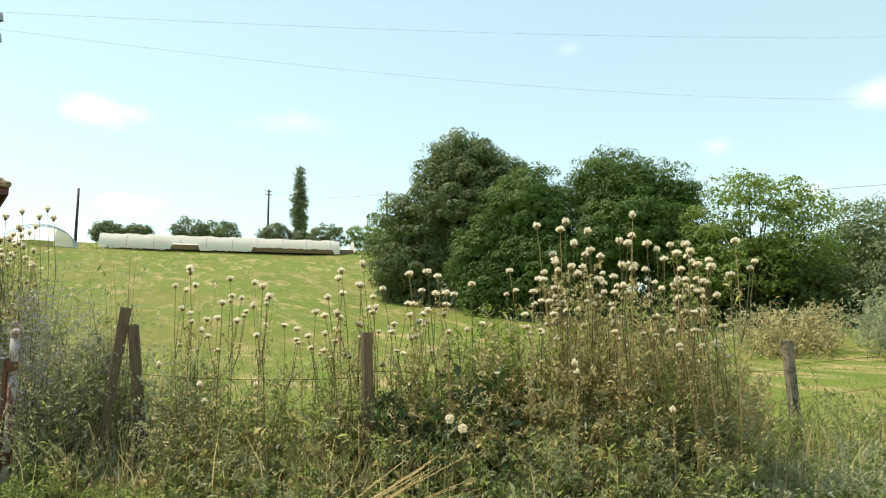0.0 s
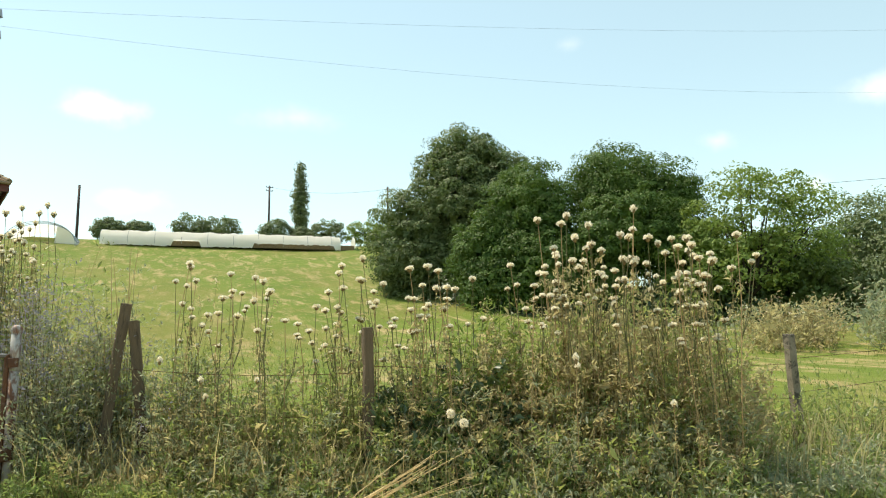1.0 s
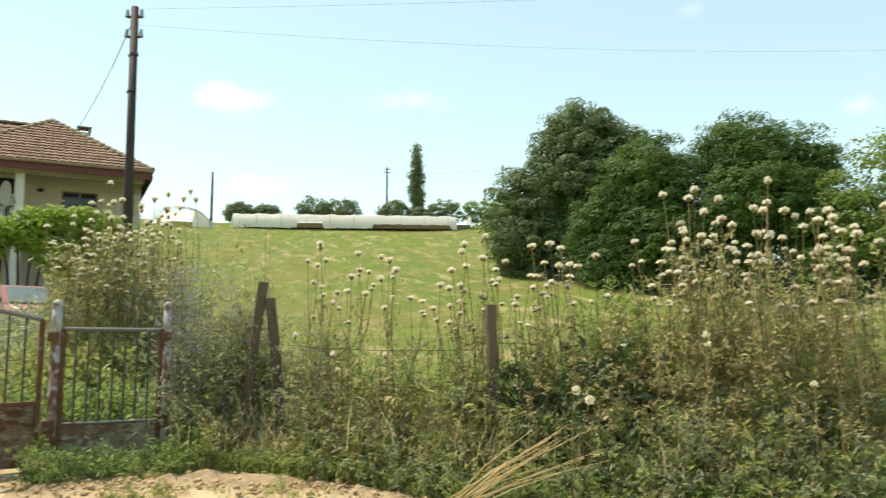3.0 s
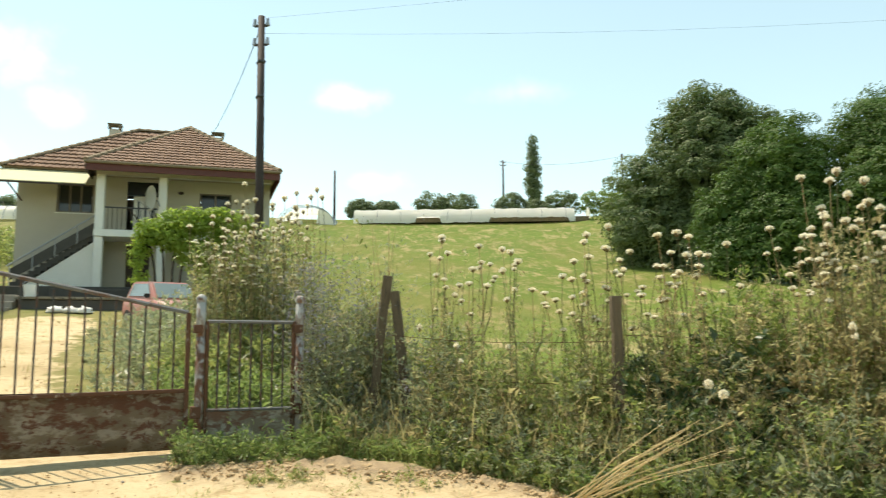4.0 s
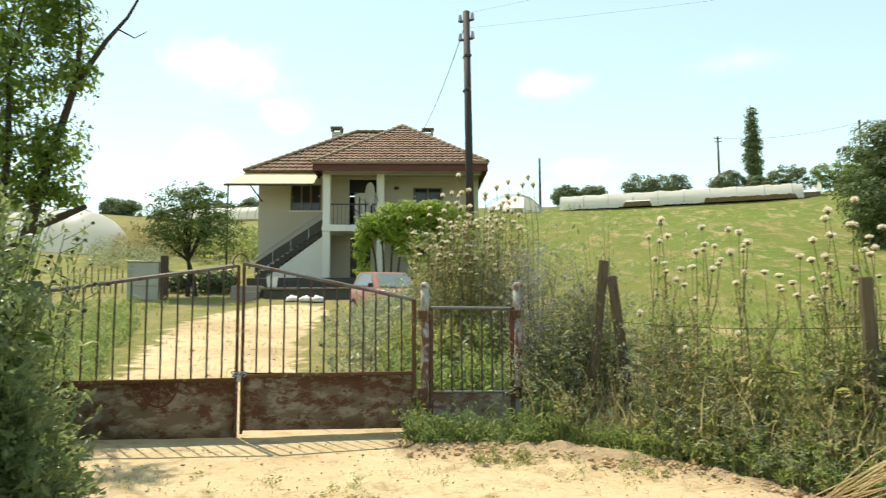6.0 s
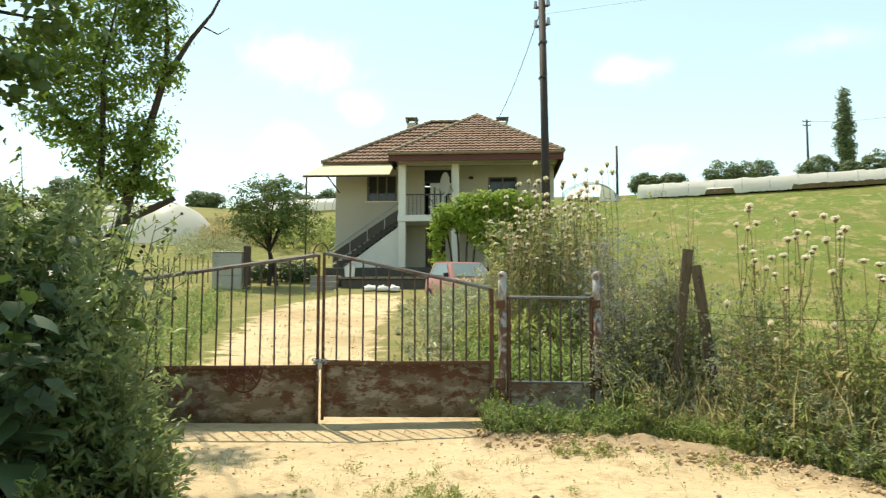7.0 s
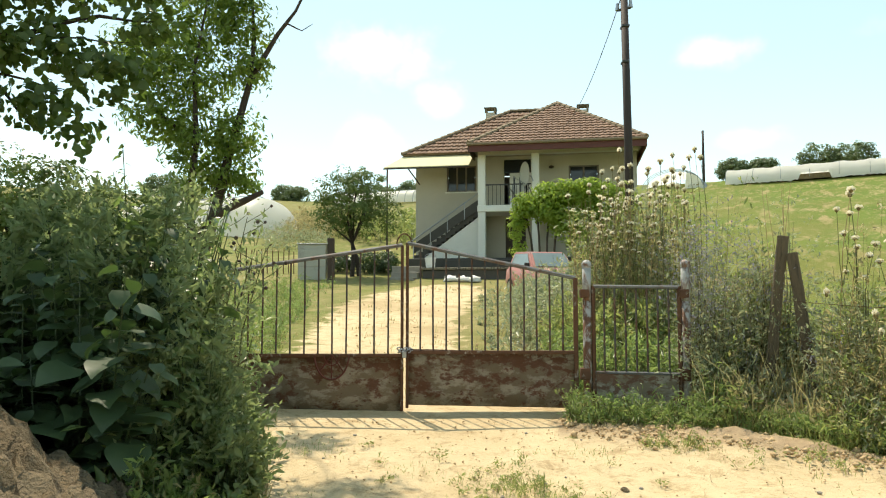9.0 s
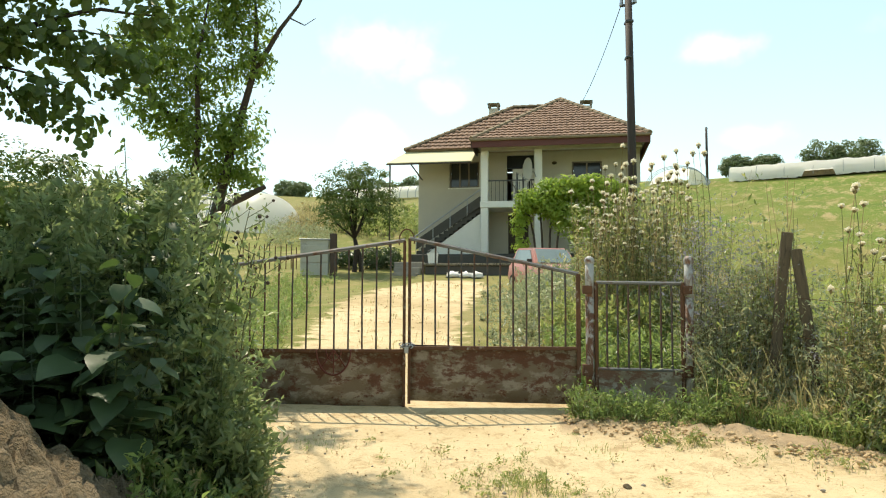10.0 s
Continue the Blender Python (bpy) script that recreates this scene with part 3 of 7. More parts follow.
def roof_face(house, corners, tiles_to=None, mesh=None):
    """A roof slope: a slab, and tiles laid on it in courses. The first two corners are the eave."""
    c = [Vector(p) for p in corners]
    u = (c[1] - c[0]).normalized()
    n = u.cross(c[2] - c[0]).normalized()
    if n.z < 0:
        n = -n
    v = n.cross(u)
    if v.z < 0:
        v = -v
    bm = prism(bmesh.new(), c, -n * 0.07)
    slab = part("roof_slab", bm, M["ridge"], house)
    if mesh is None:
        return slab
    poly = [((p - c[0]).dot(u), (p - c[0]).dot(v)) for p in c]
    hi = max(p[1] for p in poly)
    lo_x, hi_x = min(p[0] for p in poly), max(p[0] for p in poly)
    rng = random.Random(3)
    b = -0.03
    while b < hi - 0.1:
        a = lo_x + 0.12
        while a < hi_x:
            if inside(poly, (a, b + 0.2)):
                t = new("roof_tile", mesh)
                t.parent = tiles_to or house
                m = Matrix((u, v, n)).transposed().to_4x4()
                m.translation = c[0] + u * a + v * b + n * (0.008 + rng.uniform(0, 0.008))
                t.matrix_local = m @ pose(0, 0, 0, rng.uniform(-1, 1), 0, rng.uniform(-1.5, 1.5))
            a += 0.235
        b += 0.29
    return slab


def ridge_caps(house, a, b, mesh):
    a, b = Vector(a), Vector(b)
    d = b - a
    n = int(d.length / 0.33)
    m = d.to_track_quat("Y", "Z").to_matrix().to_4x4()
    for k in range(n):
        t = new("ridge_tile", mesh)
        t.parent = house
        mm = m.copy()
        mm.translation = a + d * (k / n) + Vector((0, 0, 0.03))
        t.matrix_local = mm


def ridge_mesh():
    bm = bmesh.new()
    rows = []
    for yy, r in ((0, 0.16), (0.4, 0.12)):
        rows.append([bm.verts.new((r * math.cos(a), yy, r * 0.8 * math.sin(a) - 0.02)) for a in (-0.1, 0.6, 1.57, 2.54, 3.24)])
    for k in range(4):
        bm.faces.new((rows[0][k + 1], rows[0][k], rows[1][k], rows[1][k + 1]))
    for row in rows:
        bm.faces.new(row)
    me = bpy.data.meshes.new("ridge_tile")
    bm.to_mesh(me)
    bm.free()
    me.materials.append(M["ridge"])
    return me


def wall_with_holes(x0, x1, z0, z1, y0, y1, holes):
    """A wall along x with thickness y0..y1 and openings (xa, xb, za, zb) that go through it."""
    bm = bmesh.new()
    xs = sorted({x0, x1, *[h[0] for h in holes], *[h[1] for h in holes]})
    zs = sorted({z0, z1, *[h[2] for h in holes], *[h[3] for h in holes]})
    corner = {}
    for xa, za in product(xs, zs):
        corner[xa, za] = bm.verts.new((xa, y0, za))
    faces = []
    for (xa, xb), (za, zb) in product(zip(xs, xs[1:]), zip(zs, zs[1:])):
        mx, mz = (xa + xb) / 2, (za + zb) / 2
        if not any(h[0] < mx < h[1] and h[2] < mz < h[3] for h in holes):
            faces.append(bm.faces.new((corner[xa, za], corner[xb, za], corner[xb, zb], corner[xa, zb])))
    bmesh.ops.delete(bm, geom=[v for v in bm.verts if not v.link_faces], context="VERTS")
    out = bmesh.ops.extrude_face_region(bm, geom=faces)
    for v in out["geom"]:
        if isinstance(v, bmesh.types.BMVert):
            v.co.y = y1
    bmesh.ops.recalc_face_normals(bm, faces=bm.faces)
    return bm


def window(house, x0, x1, z0, z1, y, panes, sill=True):
    w = part("window", wall_with_holes(x0, x1, z0, z1, y, y + 0.06, [(x0 + 0.06, x1 - 0.06, z0 + 0.06, z1 - 0.06)]), M["brown_frame"], house)
    step = (x1 - x0 - 0.12) / panes
    for k in range(panes):
        a = x0 + 0.06 + k * step
        part("pane", boxed(a + 0.02, a + step - 0.02, y + 0.03, y + 0.045, z0 + 0.06, z1 - 0.06), M["window_dark"], w)
        if k:
            part("mullion", boxed(a - 0.035, a + 0.035, y - 0.01, y + 0.055, z0 + 0.06, z1 - 0.06), M["brown_frame"], w)
    if sill:
        part("sill", boxed(x0 - 0.06, x1 + 0.06, y - 0.09, y + 0.02, z0 - 0.05, z0), M["white_paint"], w)
    return w


def build_house():
    h = thing("house", "two-storey cream house with tiled hip roof, outside stairs and porch", "house", m=HOUSE)
    W, PB = 7.2, 2.5  # eave width, back wall of the porch
    WL = -2.77        # left end of the set-back wing
    WY = 2.5          # its front wall
    BACK = 8.0
    # porch back wall: upper and lower storey
    part("wall", wall_with_holes(0.32, 6.75, 2.0, EAVE - 0.1, PB, PB + 0.3,
         [(1.25, 2.45, 5.34, 7.6), (4.1, 5.4, 6.25, 7.25), (1.3, 2.2, 3.1, 5.0), (4.1, 5.3, 3.7, 4.7)]), M["plaster"], h)
    part("side_wall", boxed(6.75, 7.0, 2.3, BACK, 2.0, EAVE - 0.1), M["plaster"], h)
    part("back_wall", boxed(WL, 7.0, BACK, BACK + 0.3, 2.0, EAVE - 0.1), M["plaster"], h)
    # wing
    part("wing_wall", wall_with_holes(WL, 0.32, 2.0, EAVE - 0.1, WY, WY + 0.3, [(-1.35, 0.0, 6.2, 7.38)]), M["plaster"], h)
    part("wing_side_wall", boxed(WL - 0.004, WL + 0.3, WY + 0.3, BACK, 2.0, EAVE - 0.1), M["plaster"], h)
    window(h, -1.35, 0.0, 6.2, 7.38, WY + 0.08, 3)
    window(h, 4.1, 5.4, 6.25, 7.25, PB + 0.08, 2)
    window(h, 4.1, 5.3, 3.7, 4.7, PB + 0.08, 2)
    # doors
    up = part("door", boxed(1.5, 2.45, PB + 0.1, PB + 0.16, 5.36, 7.0), M["door_grey"], h, "grey door with narrow glazed strips")
    for k in range(3):
        part("pane", boxed(1.66 + 0.27 * k, 1.74 + 0.27 * k, PB + 0.085, PB + 0.11, 5.6 + 0.1 * k, 6.8), M["window_dark"], up)
    part("door_handle", rod([(2.4, PB + 0.06, 6.3), (2.31, PB + 0.06, 6.3)], 0.012), M["steel"], up)
    part("transom", boxed(1.25, 2.45, PB + 0.1, PB + 0.16, 7.02, 7.6), M["window_dark"], h)
    part("door", boxed(1.3, 2.2, PB + 0.1, PB + 0.16, 3.1, 5.0), M["dark_wood"], h, "dark brown wooden door")
    part("wall_lamp", ball(bmesh.new(), (3.35, PB - 0.06, 7.2), 0.12, 10, 6, 0.6), M["dark_wood"], h, "dark round wall lamp")
    # porch slabs, plinth, columns
    part("upper_floor", boxed(0.27, 6.95, 0.75, PB, 5.06, 5.34, 0.02), M["white_paint"], h)
    part("porch_floor", boxed(-2.7, 6.95, 0.2, PB, 1.8, 3.08, 0.03), M["dark_concrete"], h)
    # terrace front and low wall coloured dark to hold the shade there
    terrace = part("terrace", boxed(-1.35, 6.5, -2.85, 0.2, 1.5, 2.46, 0.03), M["dark_concrete"], h, "concrete terrace before the porch, its dark front standing for shade")
    part("terrace_slab", boxed(-1.45, 6.55, -2.95, 0.15, 2.464, 2.55, 0.012), M["concrete"], terrace)
    part("shaded_low_wall", boxed(-0.9, 3.4, -0.55, -0.1, 2.55, 2.96, 0.02), M["dark_concrete"], terrace)
    for cx in (0.45, 2.72):
        part("column", boxed(cx - 0.16, cx + 0.16, 0.8, 1.12, 3.08, EAVE - 0.34, 0.02), M["white_paint"], h)
    part("porch_ceiling", boxed(0.1, 7.1, 0.1, PB + 0.3, EAVE - 0.12, EAVE - 0.06), M["soffit"], h)
    part("beam", boxed(0.29, 6.95, 0.82, 1.1, EAVE - 0.34, EAVE - 0.12), M["plaster"], h)
    # balustrade of the upper porch
    rail = part("balustrade", boxed(0.62, 2.56, 0.86, 0.92, 6.2, 6.25), M["wire"], h)
    for k in range(11):
        x = 0.74 + 0.17 * k
        part("baluster", rod([(x, 0.89, 5.36), (x, 0.89, 6.2)], 0.012, 5), M["wire"], rail)
    # stairs rising to the porch along the wing
    n = 15
    x0, x1, z0, z1 = -2.6, 0.4, 3.15, 5.34
    st = part("staircase", prism(bmesh.new(), [(x0 + 0.3, 1.4, 2.0), (x1, 1.4, 2.0), (x1, 1.4, z1 - 0.3), (x0 + 0.3, 1.4, z0 - 0.1)], (0, 1.09, 0)), M["white_paint"], h)
    for k in range(n):
        a, b = x0 + (x1 - x0) * k / n, z0 + (z1 - z0) * (k + 1) / n
        part("step", boxed(a, a + (x1 - x0) / n + 0.03, 1.36, 2.49, b - 0.3, b, 0.008), M["dark_concrete"], st)
    sl = (z1 - z0) / (x1 - x0)
    part("stair_panel", prism(bmesh.new(), [(x0, 1.28, z0 + 0.2), (x1, 1.28, z1 - 0.05), (x1, 1.28, z1 + 0.42), (x0, 1.28, z0 + 0.62)], (0, 0.05, 0)), M["dark_concrete"], st, "dark sheet guard along the stairs")
    part("handrail", rod([(x0 - 0.1, 1.25, z0 + 0.8 - 0.1 * sl), (x1, 1.25, z1 + 0.7)], 0.03), M["steel"], st)
    for k in range(5):
        a = x0 + (x1 - x0) * k / 4
        part("rail_post", rod([(a, 1.25, z0 + sl * (a - x0)), (a, 1.25, z0 + sl * (a - x0) + 0.7)], 0.02), M["steel"], st)
    # canopy over the stairs
    can = part("canopy", prism(bmesh.new(), [(-3.72, 0.4, 6.98), (-0.04, 0.4, 6.98), (-0.04, 1.95, 7.72), (-3.25, 1.95, 7.72)], (0, 0, 0.05)), M["canopy"], h, "cream sheet canopy over the stairs")
    part("canopy_edge", boxed(-3.74, -0.04, 0.36, 0.4, 6.93, 6.99), M["dark_wood"], can)
    part("canopy_post", rod([(-3.6, 0.5, 2.0), (-3.6, 0.5, 6.98)], 0.035), M["dark_wood"], can)
    part("canopy_bracket", rod([(-2.6, WY, 6.6), (-2.9, 1.0, 7.2)], 0.03), M["dark_wood"], can)
    # roof
    ap, ridge_z, bk = (W / 2, 3.7, 10.35), 10.35, 4.7
    L = -3.28
    tm, rm = tile_mesh(), ridge_mesh()
    roof = part("roof", boxed(0.1, 7.1, 0.4, BACK - 0.2, EAVE - 0.05, EAVE + 0.05), M["soffit"], h)
    roof_face(roof, [(0, 0, EAVE), (W, 0, EAVE), ap], mesh=tm)
    roof_face(roof, [(0, BACK, EAVE), (0, 0, EAVE), ap, (W / 2, bk, ridge_z)], mesh=None)
    roof_face(roof, [(W, 0, EAVE), (W, BACK, EAVE), (W / 2, bk, ridge_z), ap], mesh=None)
    roof_face(roof, [(W, BACK, EAVE), (0, BACK, EAVE), (W / 2, bk, ridge_z)], mesh=None)
    wy0, wmid = 1.9, 4.6
    roof_face(roof, [(L, wy0, EAVE), (1.5, wy0, EAVE), (3.6, wmid, 10.3), (1.37, wmid, 10.3)], mesh=tm)
    roof_face(roof, [(L, BACK, EAVE), (L, wy0, EAVE), (1.37, wmid, 10.3)], mesh=None)
    roof_face(roof, [(0.9, BACK, EAVE), (L, BACK, EAVE), (1.37, wmid, 10.3), (3.6, wmid, 10.3)], mesh=None)
    ridge_caps(roof, (0, 0, EAVE), ap, rm)
    ridge_caps(roof, (W, 0, EAVE), ap, rm)
    ridge_caps(roof, ap, (W / 2, bk, ridge_z), rm)
    ridge_caps(roof, (L, wy0, EAVE), (1.37, wmid, 10.3), rm)
    ridge_caps(roof, (1.37, wmid, 10.3), (3.6, wmid, 10.3), rm)
    # fascia, gutter
    part("fascia", boxed(0.02, W - 0.02, -0.02, 0.03, EAVE - 0.36, EAVE - 0.02), M["fascia"], roof, "red-brown fascia board")
    part("fascia", boxed(W - 0.03, W + 0.02, 0.0, BACK, EAVE - 0.36, EAVE - 0.02), M["fascia"], roof)
    part("fascia", boxed(-0.02, 0.03, 0.0, 1.9, EAVE - 0.36, EAVE - 0.02), M["dark_wood"], roof)
    part("gutter", rod([(-0.05, -0.08, EAVE - 0.05), (W + 0.05, -0.08, EAVE - 0.05)], 0.06, 8), M["ridge"], roof)
    for cx, cy, zt, s in ((0.34, 5.5, 10.75, 0.22), (4.8, 5.6, 10.72, 0.22)):
        c = part("chimney", boxed(cx - s, cx + s, cy - s, cy + s, 9.0, zt - 0.25, 0.01), M["plaster"], roof)
        part("chimney_cap", boxed(cx - s - 0.08, cx + s + 0.08, cy - s - 0.08, cy + s + 0.08, zt - 0.06, zt, 0.01), M["concrete"], c)
        for sx, sy in product((-1, 1), (-1, 1)):
            part("cap_foot", boxed(cx + sx * s - 0.05, cx + sx * s + 0.05, cy + sy * s - 0.05, cy + sy * s + 0.05, zt - 0.25, zt - 0.06), M["concrete"], c)
    return h


build_house()


def build_dish():
    d = thing("satellite_dish", "pale grey satellite dish on the porch rail", "satellite dish", m=HOUSE @ pose(2.28, 0.7, 6.62, 0, 0, -60))
    bm = bmesh.new()
    rings = []
    for k in range(6):
        r = 0.52 * k / 5
        rings.append([bm.verts.new((r * math.cos(a) * 0.9, -0.09 * (1 - (k / 5) ** 2) * -1, r * math.sin(a))) for a in np.linspace(0, 2 * math.pi, 24, endpoint=False)] if k else [bm.verts.new((0, 0.09, 0))])
    for k in range(24):
        bm.faces.new((rings[0][0], rings[1][k], rings[1][(k + 1) % 24]))
        for a, b in zip(rings[1:], rings[2:]):
            bm.faces.new((a[k], b[k], b[(k + 1) % 24], a[(k + 1) % 24]))
    bmesh.ops.solidify(bm, geom=bm.faces[:], thickness=0.02)
    part("reflector", bm, M["white_paint"], d, smooth=True)
    part("arm", rod([(0, 0.1, -0.45), (0, -0.45, -0.2)], 0.015), M["steel"], d)
    part("receiver", rod([(0, -0.42, -0.2), (0, -0.52, -0.14)], 0.035), M["steel"], d)
    part("bracket", rod([(0, 0.1, 0), (0.05, 0.3, -0.1), (0.1, 0.35, -0.3)], 0.025), M["steel"], d)


build_dish()


# ---- gate ----
GY = 7.85


def gate_leaf(x0, x1, z_hinge, z_meet, name, label, flip):
    """One leaf: frame with a sloping top rail, bars, and a rusted sheet below."""
    g = thing(name, label, "gate")
    zb, zp = (0.25, 0.78) if not flip else (0.28, 0.81)
    meet, hinge = (x1, x0) if not flip else (x0, x1)

    def top(x):
        return z_hinge + (z_meet - z_hinge) * (x - hinge) / (meet - hinge)

    bm = bmesh.new()
    nx = 24
    grid = [[bm.verts.new((x0 + (x1 - x0) * i / nx, GY + 0.006 * math.sin(i * 1.1 + j), (zb + 0.03 * flip * (1 - i / nx)) + (zp - zb) * j / 4)) for i in range(nx + 1)] for j in range(5)]
    for j, i in product(range(4), range(nx)):
        bm.faces.new((grid[j][i], grid[j][i + 1], grid[j + 1][i + 1], grid[j + 1][i]))
    bmesh.ops.solidify(bm, geom=bm.faces[:], thickness=0.012)
    part("sheet", bm, M["rust_panel"], g, "grey sheet metal blotched with rust", True)
    part("middle_rail", boxed(x0, x1, GY - 0.02, GY + 0.02, zp - 0.02, zp + 0.015, 0.004), M["rust"], g)
    part("hinge_stile", boxed(hinge - 0.02, hinge + 0.02, GY - 0.022, GY + 0.022, zb, top(hinge), 0.004), M["rust"], g)
    part("meeting_stile", boxed(meet - 0.014, meet + 0.014, GY - 0.016, GY + 0.016, zb, top(meet), 0.004), M["rust"], g)
    part("top_rail", rod([(hinge, GY, top(hinge)), (meet, GY, top(meet))], 0.02, 6), M["grey_paint"], g)
    n = 13
    for k in range(1, n):
        x = x0 + (x1 - x0) * k / n
        part("bar", rod([(x, GY, zp), (x + 0.004 * math.sin(k * 2.3), GY, (zp + top(x)) / 2), (x, GY, top(x) - 0.005)], 0.0092, 6), M["bar_paint"], g)
    return g


left = gate_leaf(-2.3, -0.55, 1.58, 1.84, "driveway_gate_leaf", "closed grey steel gate leaf with bars over a rusted sheet", 0)
right = gate_leaf(-0.5, 1.12, 1.52, 1.86, "driveway_gate_leaf", "closed grey steel gate leaf with bars over a rusted sheet", 1)


def wheel_outline(g):
    c = Vector((-1.22, GY - 0.03, 0.79))
    arc = lambda a, k: c + Vector((0.165 * k * math.cos(a), 0, 0.24 * k * math.sin(a)))
    ring = part("wheel_ornament", rod([arc(a, 1) for a in np.linspace(math.pi, math.pi * 2, 18)], 0.009, 6), M["fascia"], g, "half wheel of rusty rod")
    for a in (1.25, 1.5, 1.75):
        part("spoke", rod([c, arc(math.pi * a, 0.95)], 0.007, 5), M["fascia"], ring)
    part("hub_arc", rod([arc(a, 0.45) for a in np.linspace(math.pi, math.pi * 2, 10)], 0.007, 5), M["fascia"], ring)


wheel_outline(left)
part("scroll", rod([(-0.5 + 0.075 * math.cos(a) - 0.03, GY, 1.83 + 0.12 * math.sin(a)) for a in np.linspace(-0.2, math.pi + 0.3, 14)], 0.007, 5), M["rust"], right, "bent rod over the meeting stiles")


def build_chain():
    c = thing("gate_chain", "bright steel chain wound round the meeting stiles", "chain")
    for k in range(9):
        a = 2 * math.pi * k / 9
        bm = bmesh.new()
        p = Vector((-0.525 + 0.055 * math.cos(a), GY + 0.045 * math.sin(a), 0.83 + 0.012 * math.sin(a * 3)))
        ring = [p + Matrix.Rotation(a + (k % 2) * 1.2, 3, "Z") @ Vector((0.024 * math.cos(b), 0.01 * math.sin(b * 2), 0.015 * math.sin(b))) for b in np.linspace(0, 2 * math.pi, 9)]
        part("link", tube(bm, ring, 0.006, 5), M["steel"], c)
    part("padlock", boxed(-0.545, -0.505, GY - 0.07, GY - 0.05, 0.76, 0.82, 0.004), M["steel"], c)


build_chain()


def gate_post(x, y, z_top):
    p = thing("gate_post", "round steel gate post, worn white and rusty, with ball cap", "post", "gate posts")
    part("shaft", rod([(x, y, 0.1), (x, y, 1.3)], 0.04, 12), M["rusty_post"], p, "rusty lower shaft", True)
    part("upper_shaft", rod([(x, y, 1.3), (x, y, z_top - 0.06)], 0.041, 12), M["white_post"], p, smooth=True)
    part("ball_cap", ball(bmesh.new(), (x, y, z_top - 0.035), 0.05, 12, 8), M["white_post"], p, smooth=True)
    part("hinge", boxed(x - 0.065, x + 0.02, y - 0.045, y + 0.03, 1.33, 1.41, 0.006), M["rust"], p)
    part("hinge", boxed(x - 0.07, x + 0.02, y - 0.045, y + 0.045, 0.55, 0.66, 0.006), M["rust"], p)


gate_post(1.23, 7.85, 1.68)
gate_post(2.15, 7.75, 1.68)


def build_wicket():
    g = thing("wicket_gate", "narrow steel wicket gate with bars over a rusted sheet", "gate")
    a, b = Vector((1.29, 7.84, 0)), Vector((2.09, 7.755, 0))

    def at(s, z):
        p = a + (b - a) * s
        return (p.x, p.y, z)

    part("sheet", prism(bmesh.new(), [at(0, 0.3), at(1, 0.3), at(1, 0.62), at(0, 0.62)], (0, 0.012, 0)), M["rust_panel"], g)
    part("top_rail", rod([at(0, 1.44), at(1, 1.43)], 0.018, 6), M["grey_paint"], g)
    part("bottom_rail", rod([at(0, 0.62), at(1, 0.61)], 0.016, 6), M["grey_paint"], g)
    for s in (0, 1):
        part("stile", rod([at(s, 0.3), at(s, 1.44)], 0.02, 6), M["rust"], g)
    for k in range(1, 8):
        part("bar", rod([at(k / 8, 0.62), at(k / 8, 1.44)], 0.0095, 6), M["bar_paint"], g)


build_wicket()


# ---- trees ----
def clump_leaves(blobs, n, size, rng, clump=0.45, per=26, aspect=0.55, hollow=0.55, droop=0.0):
    """Leaves in tufts over the shells of a few ellipsoids: an uneven crown with gaps."""
    far = min(q[1] for q in blobs) > 12 or max(q[0] for q in blobs) > 20
    area = np.array([(b[3] * b[4] + b[3] * b[5] + b[4] * b[5]) for b in blobs])
    area = area / area.sum()
    out = []
    for b, share in zip(blobs, area):
        k = max(3, int(n * share / per))
        d = rng.normal(size=(k, 3))
        d /= np.linalg.norm(d, axis=1, keepdims=True)
        rad = rng.uniform(hollow, 1.0, k) ** 0.6 * rng.uniform(0.84, 1.1, k)
        c = np.array(b[:3]) + d * rad[:, None] * np.array(b[3:6])
        size_c = clump * rng.uniform(0.55, 1.45, k)
        e = rng.normal(size=(k * per, 3))
        e[:, 2] = e[:, 2] * 0.75 + (0.5 if far else 0.25)
        e /= np.linalg.norm(e, axis=1, keepdims=True)
        ring = rng.uniform(0.55 if far else 0.45, 1.0, k * per) ** 0.5 * np.repeat(size_c, per) * 1.5
        p = np.repeat(c, per, axis=0) + e * ring[:, None] * np.array([1, 1, 0.66])
        out.append(facing_leaves(p, e + np.repeat(d, per, axis=0) * 0.4 + np.array([0, 0, 0.25]), size, rng, aspect, 0.42, droop, far))
        # oversized inner leaves added as a core that blocks light through the crown
        if far and hollow > 0.6:
            m = int(n * share * 0.05)
            q = rng.normal(size=(m, 3))
            q = q / np.linalg.norm(q, axis=1, keepdims=True) * rng.uniform(0.3, 0.72, m)[:, None]
            out.append(facing_leaves(np.array(b[:3]) + q * np.array(b[3:6]), q + 0.01, size * 3.0, rng, 0.8, 0.4, 0.0, True))
    return merge(out)


def limbs(bm, base, r, targets, rng, n=7):
    for t in targets:
        t = Vector(t)
        b = Vector(base)
        mid = b.lerp(t, 0.5) + Vector((rng.uniform(-0.3, 0.3), rng.uniform(-0.3, 0.3), rng.uniform(0.0, 0.4)))
        tube(bm, [b, mid, t], [r * 0.55, r * 0.35, r * 0.08], n)
    return bm


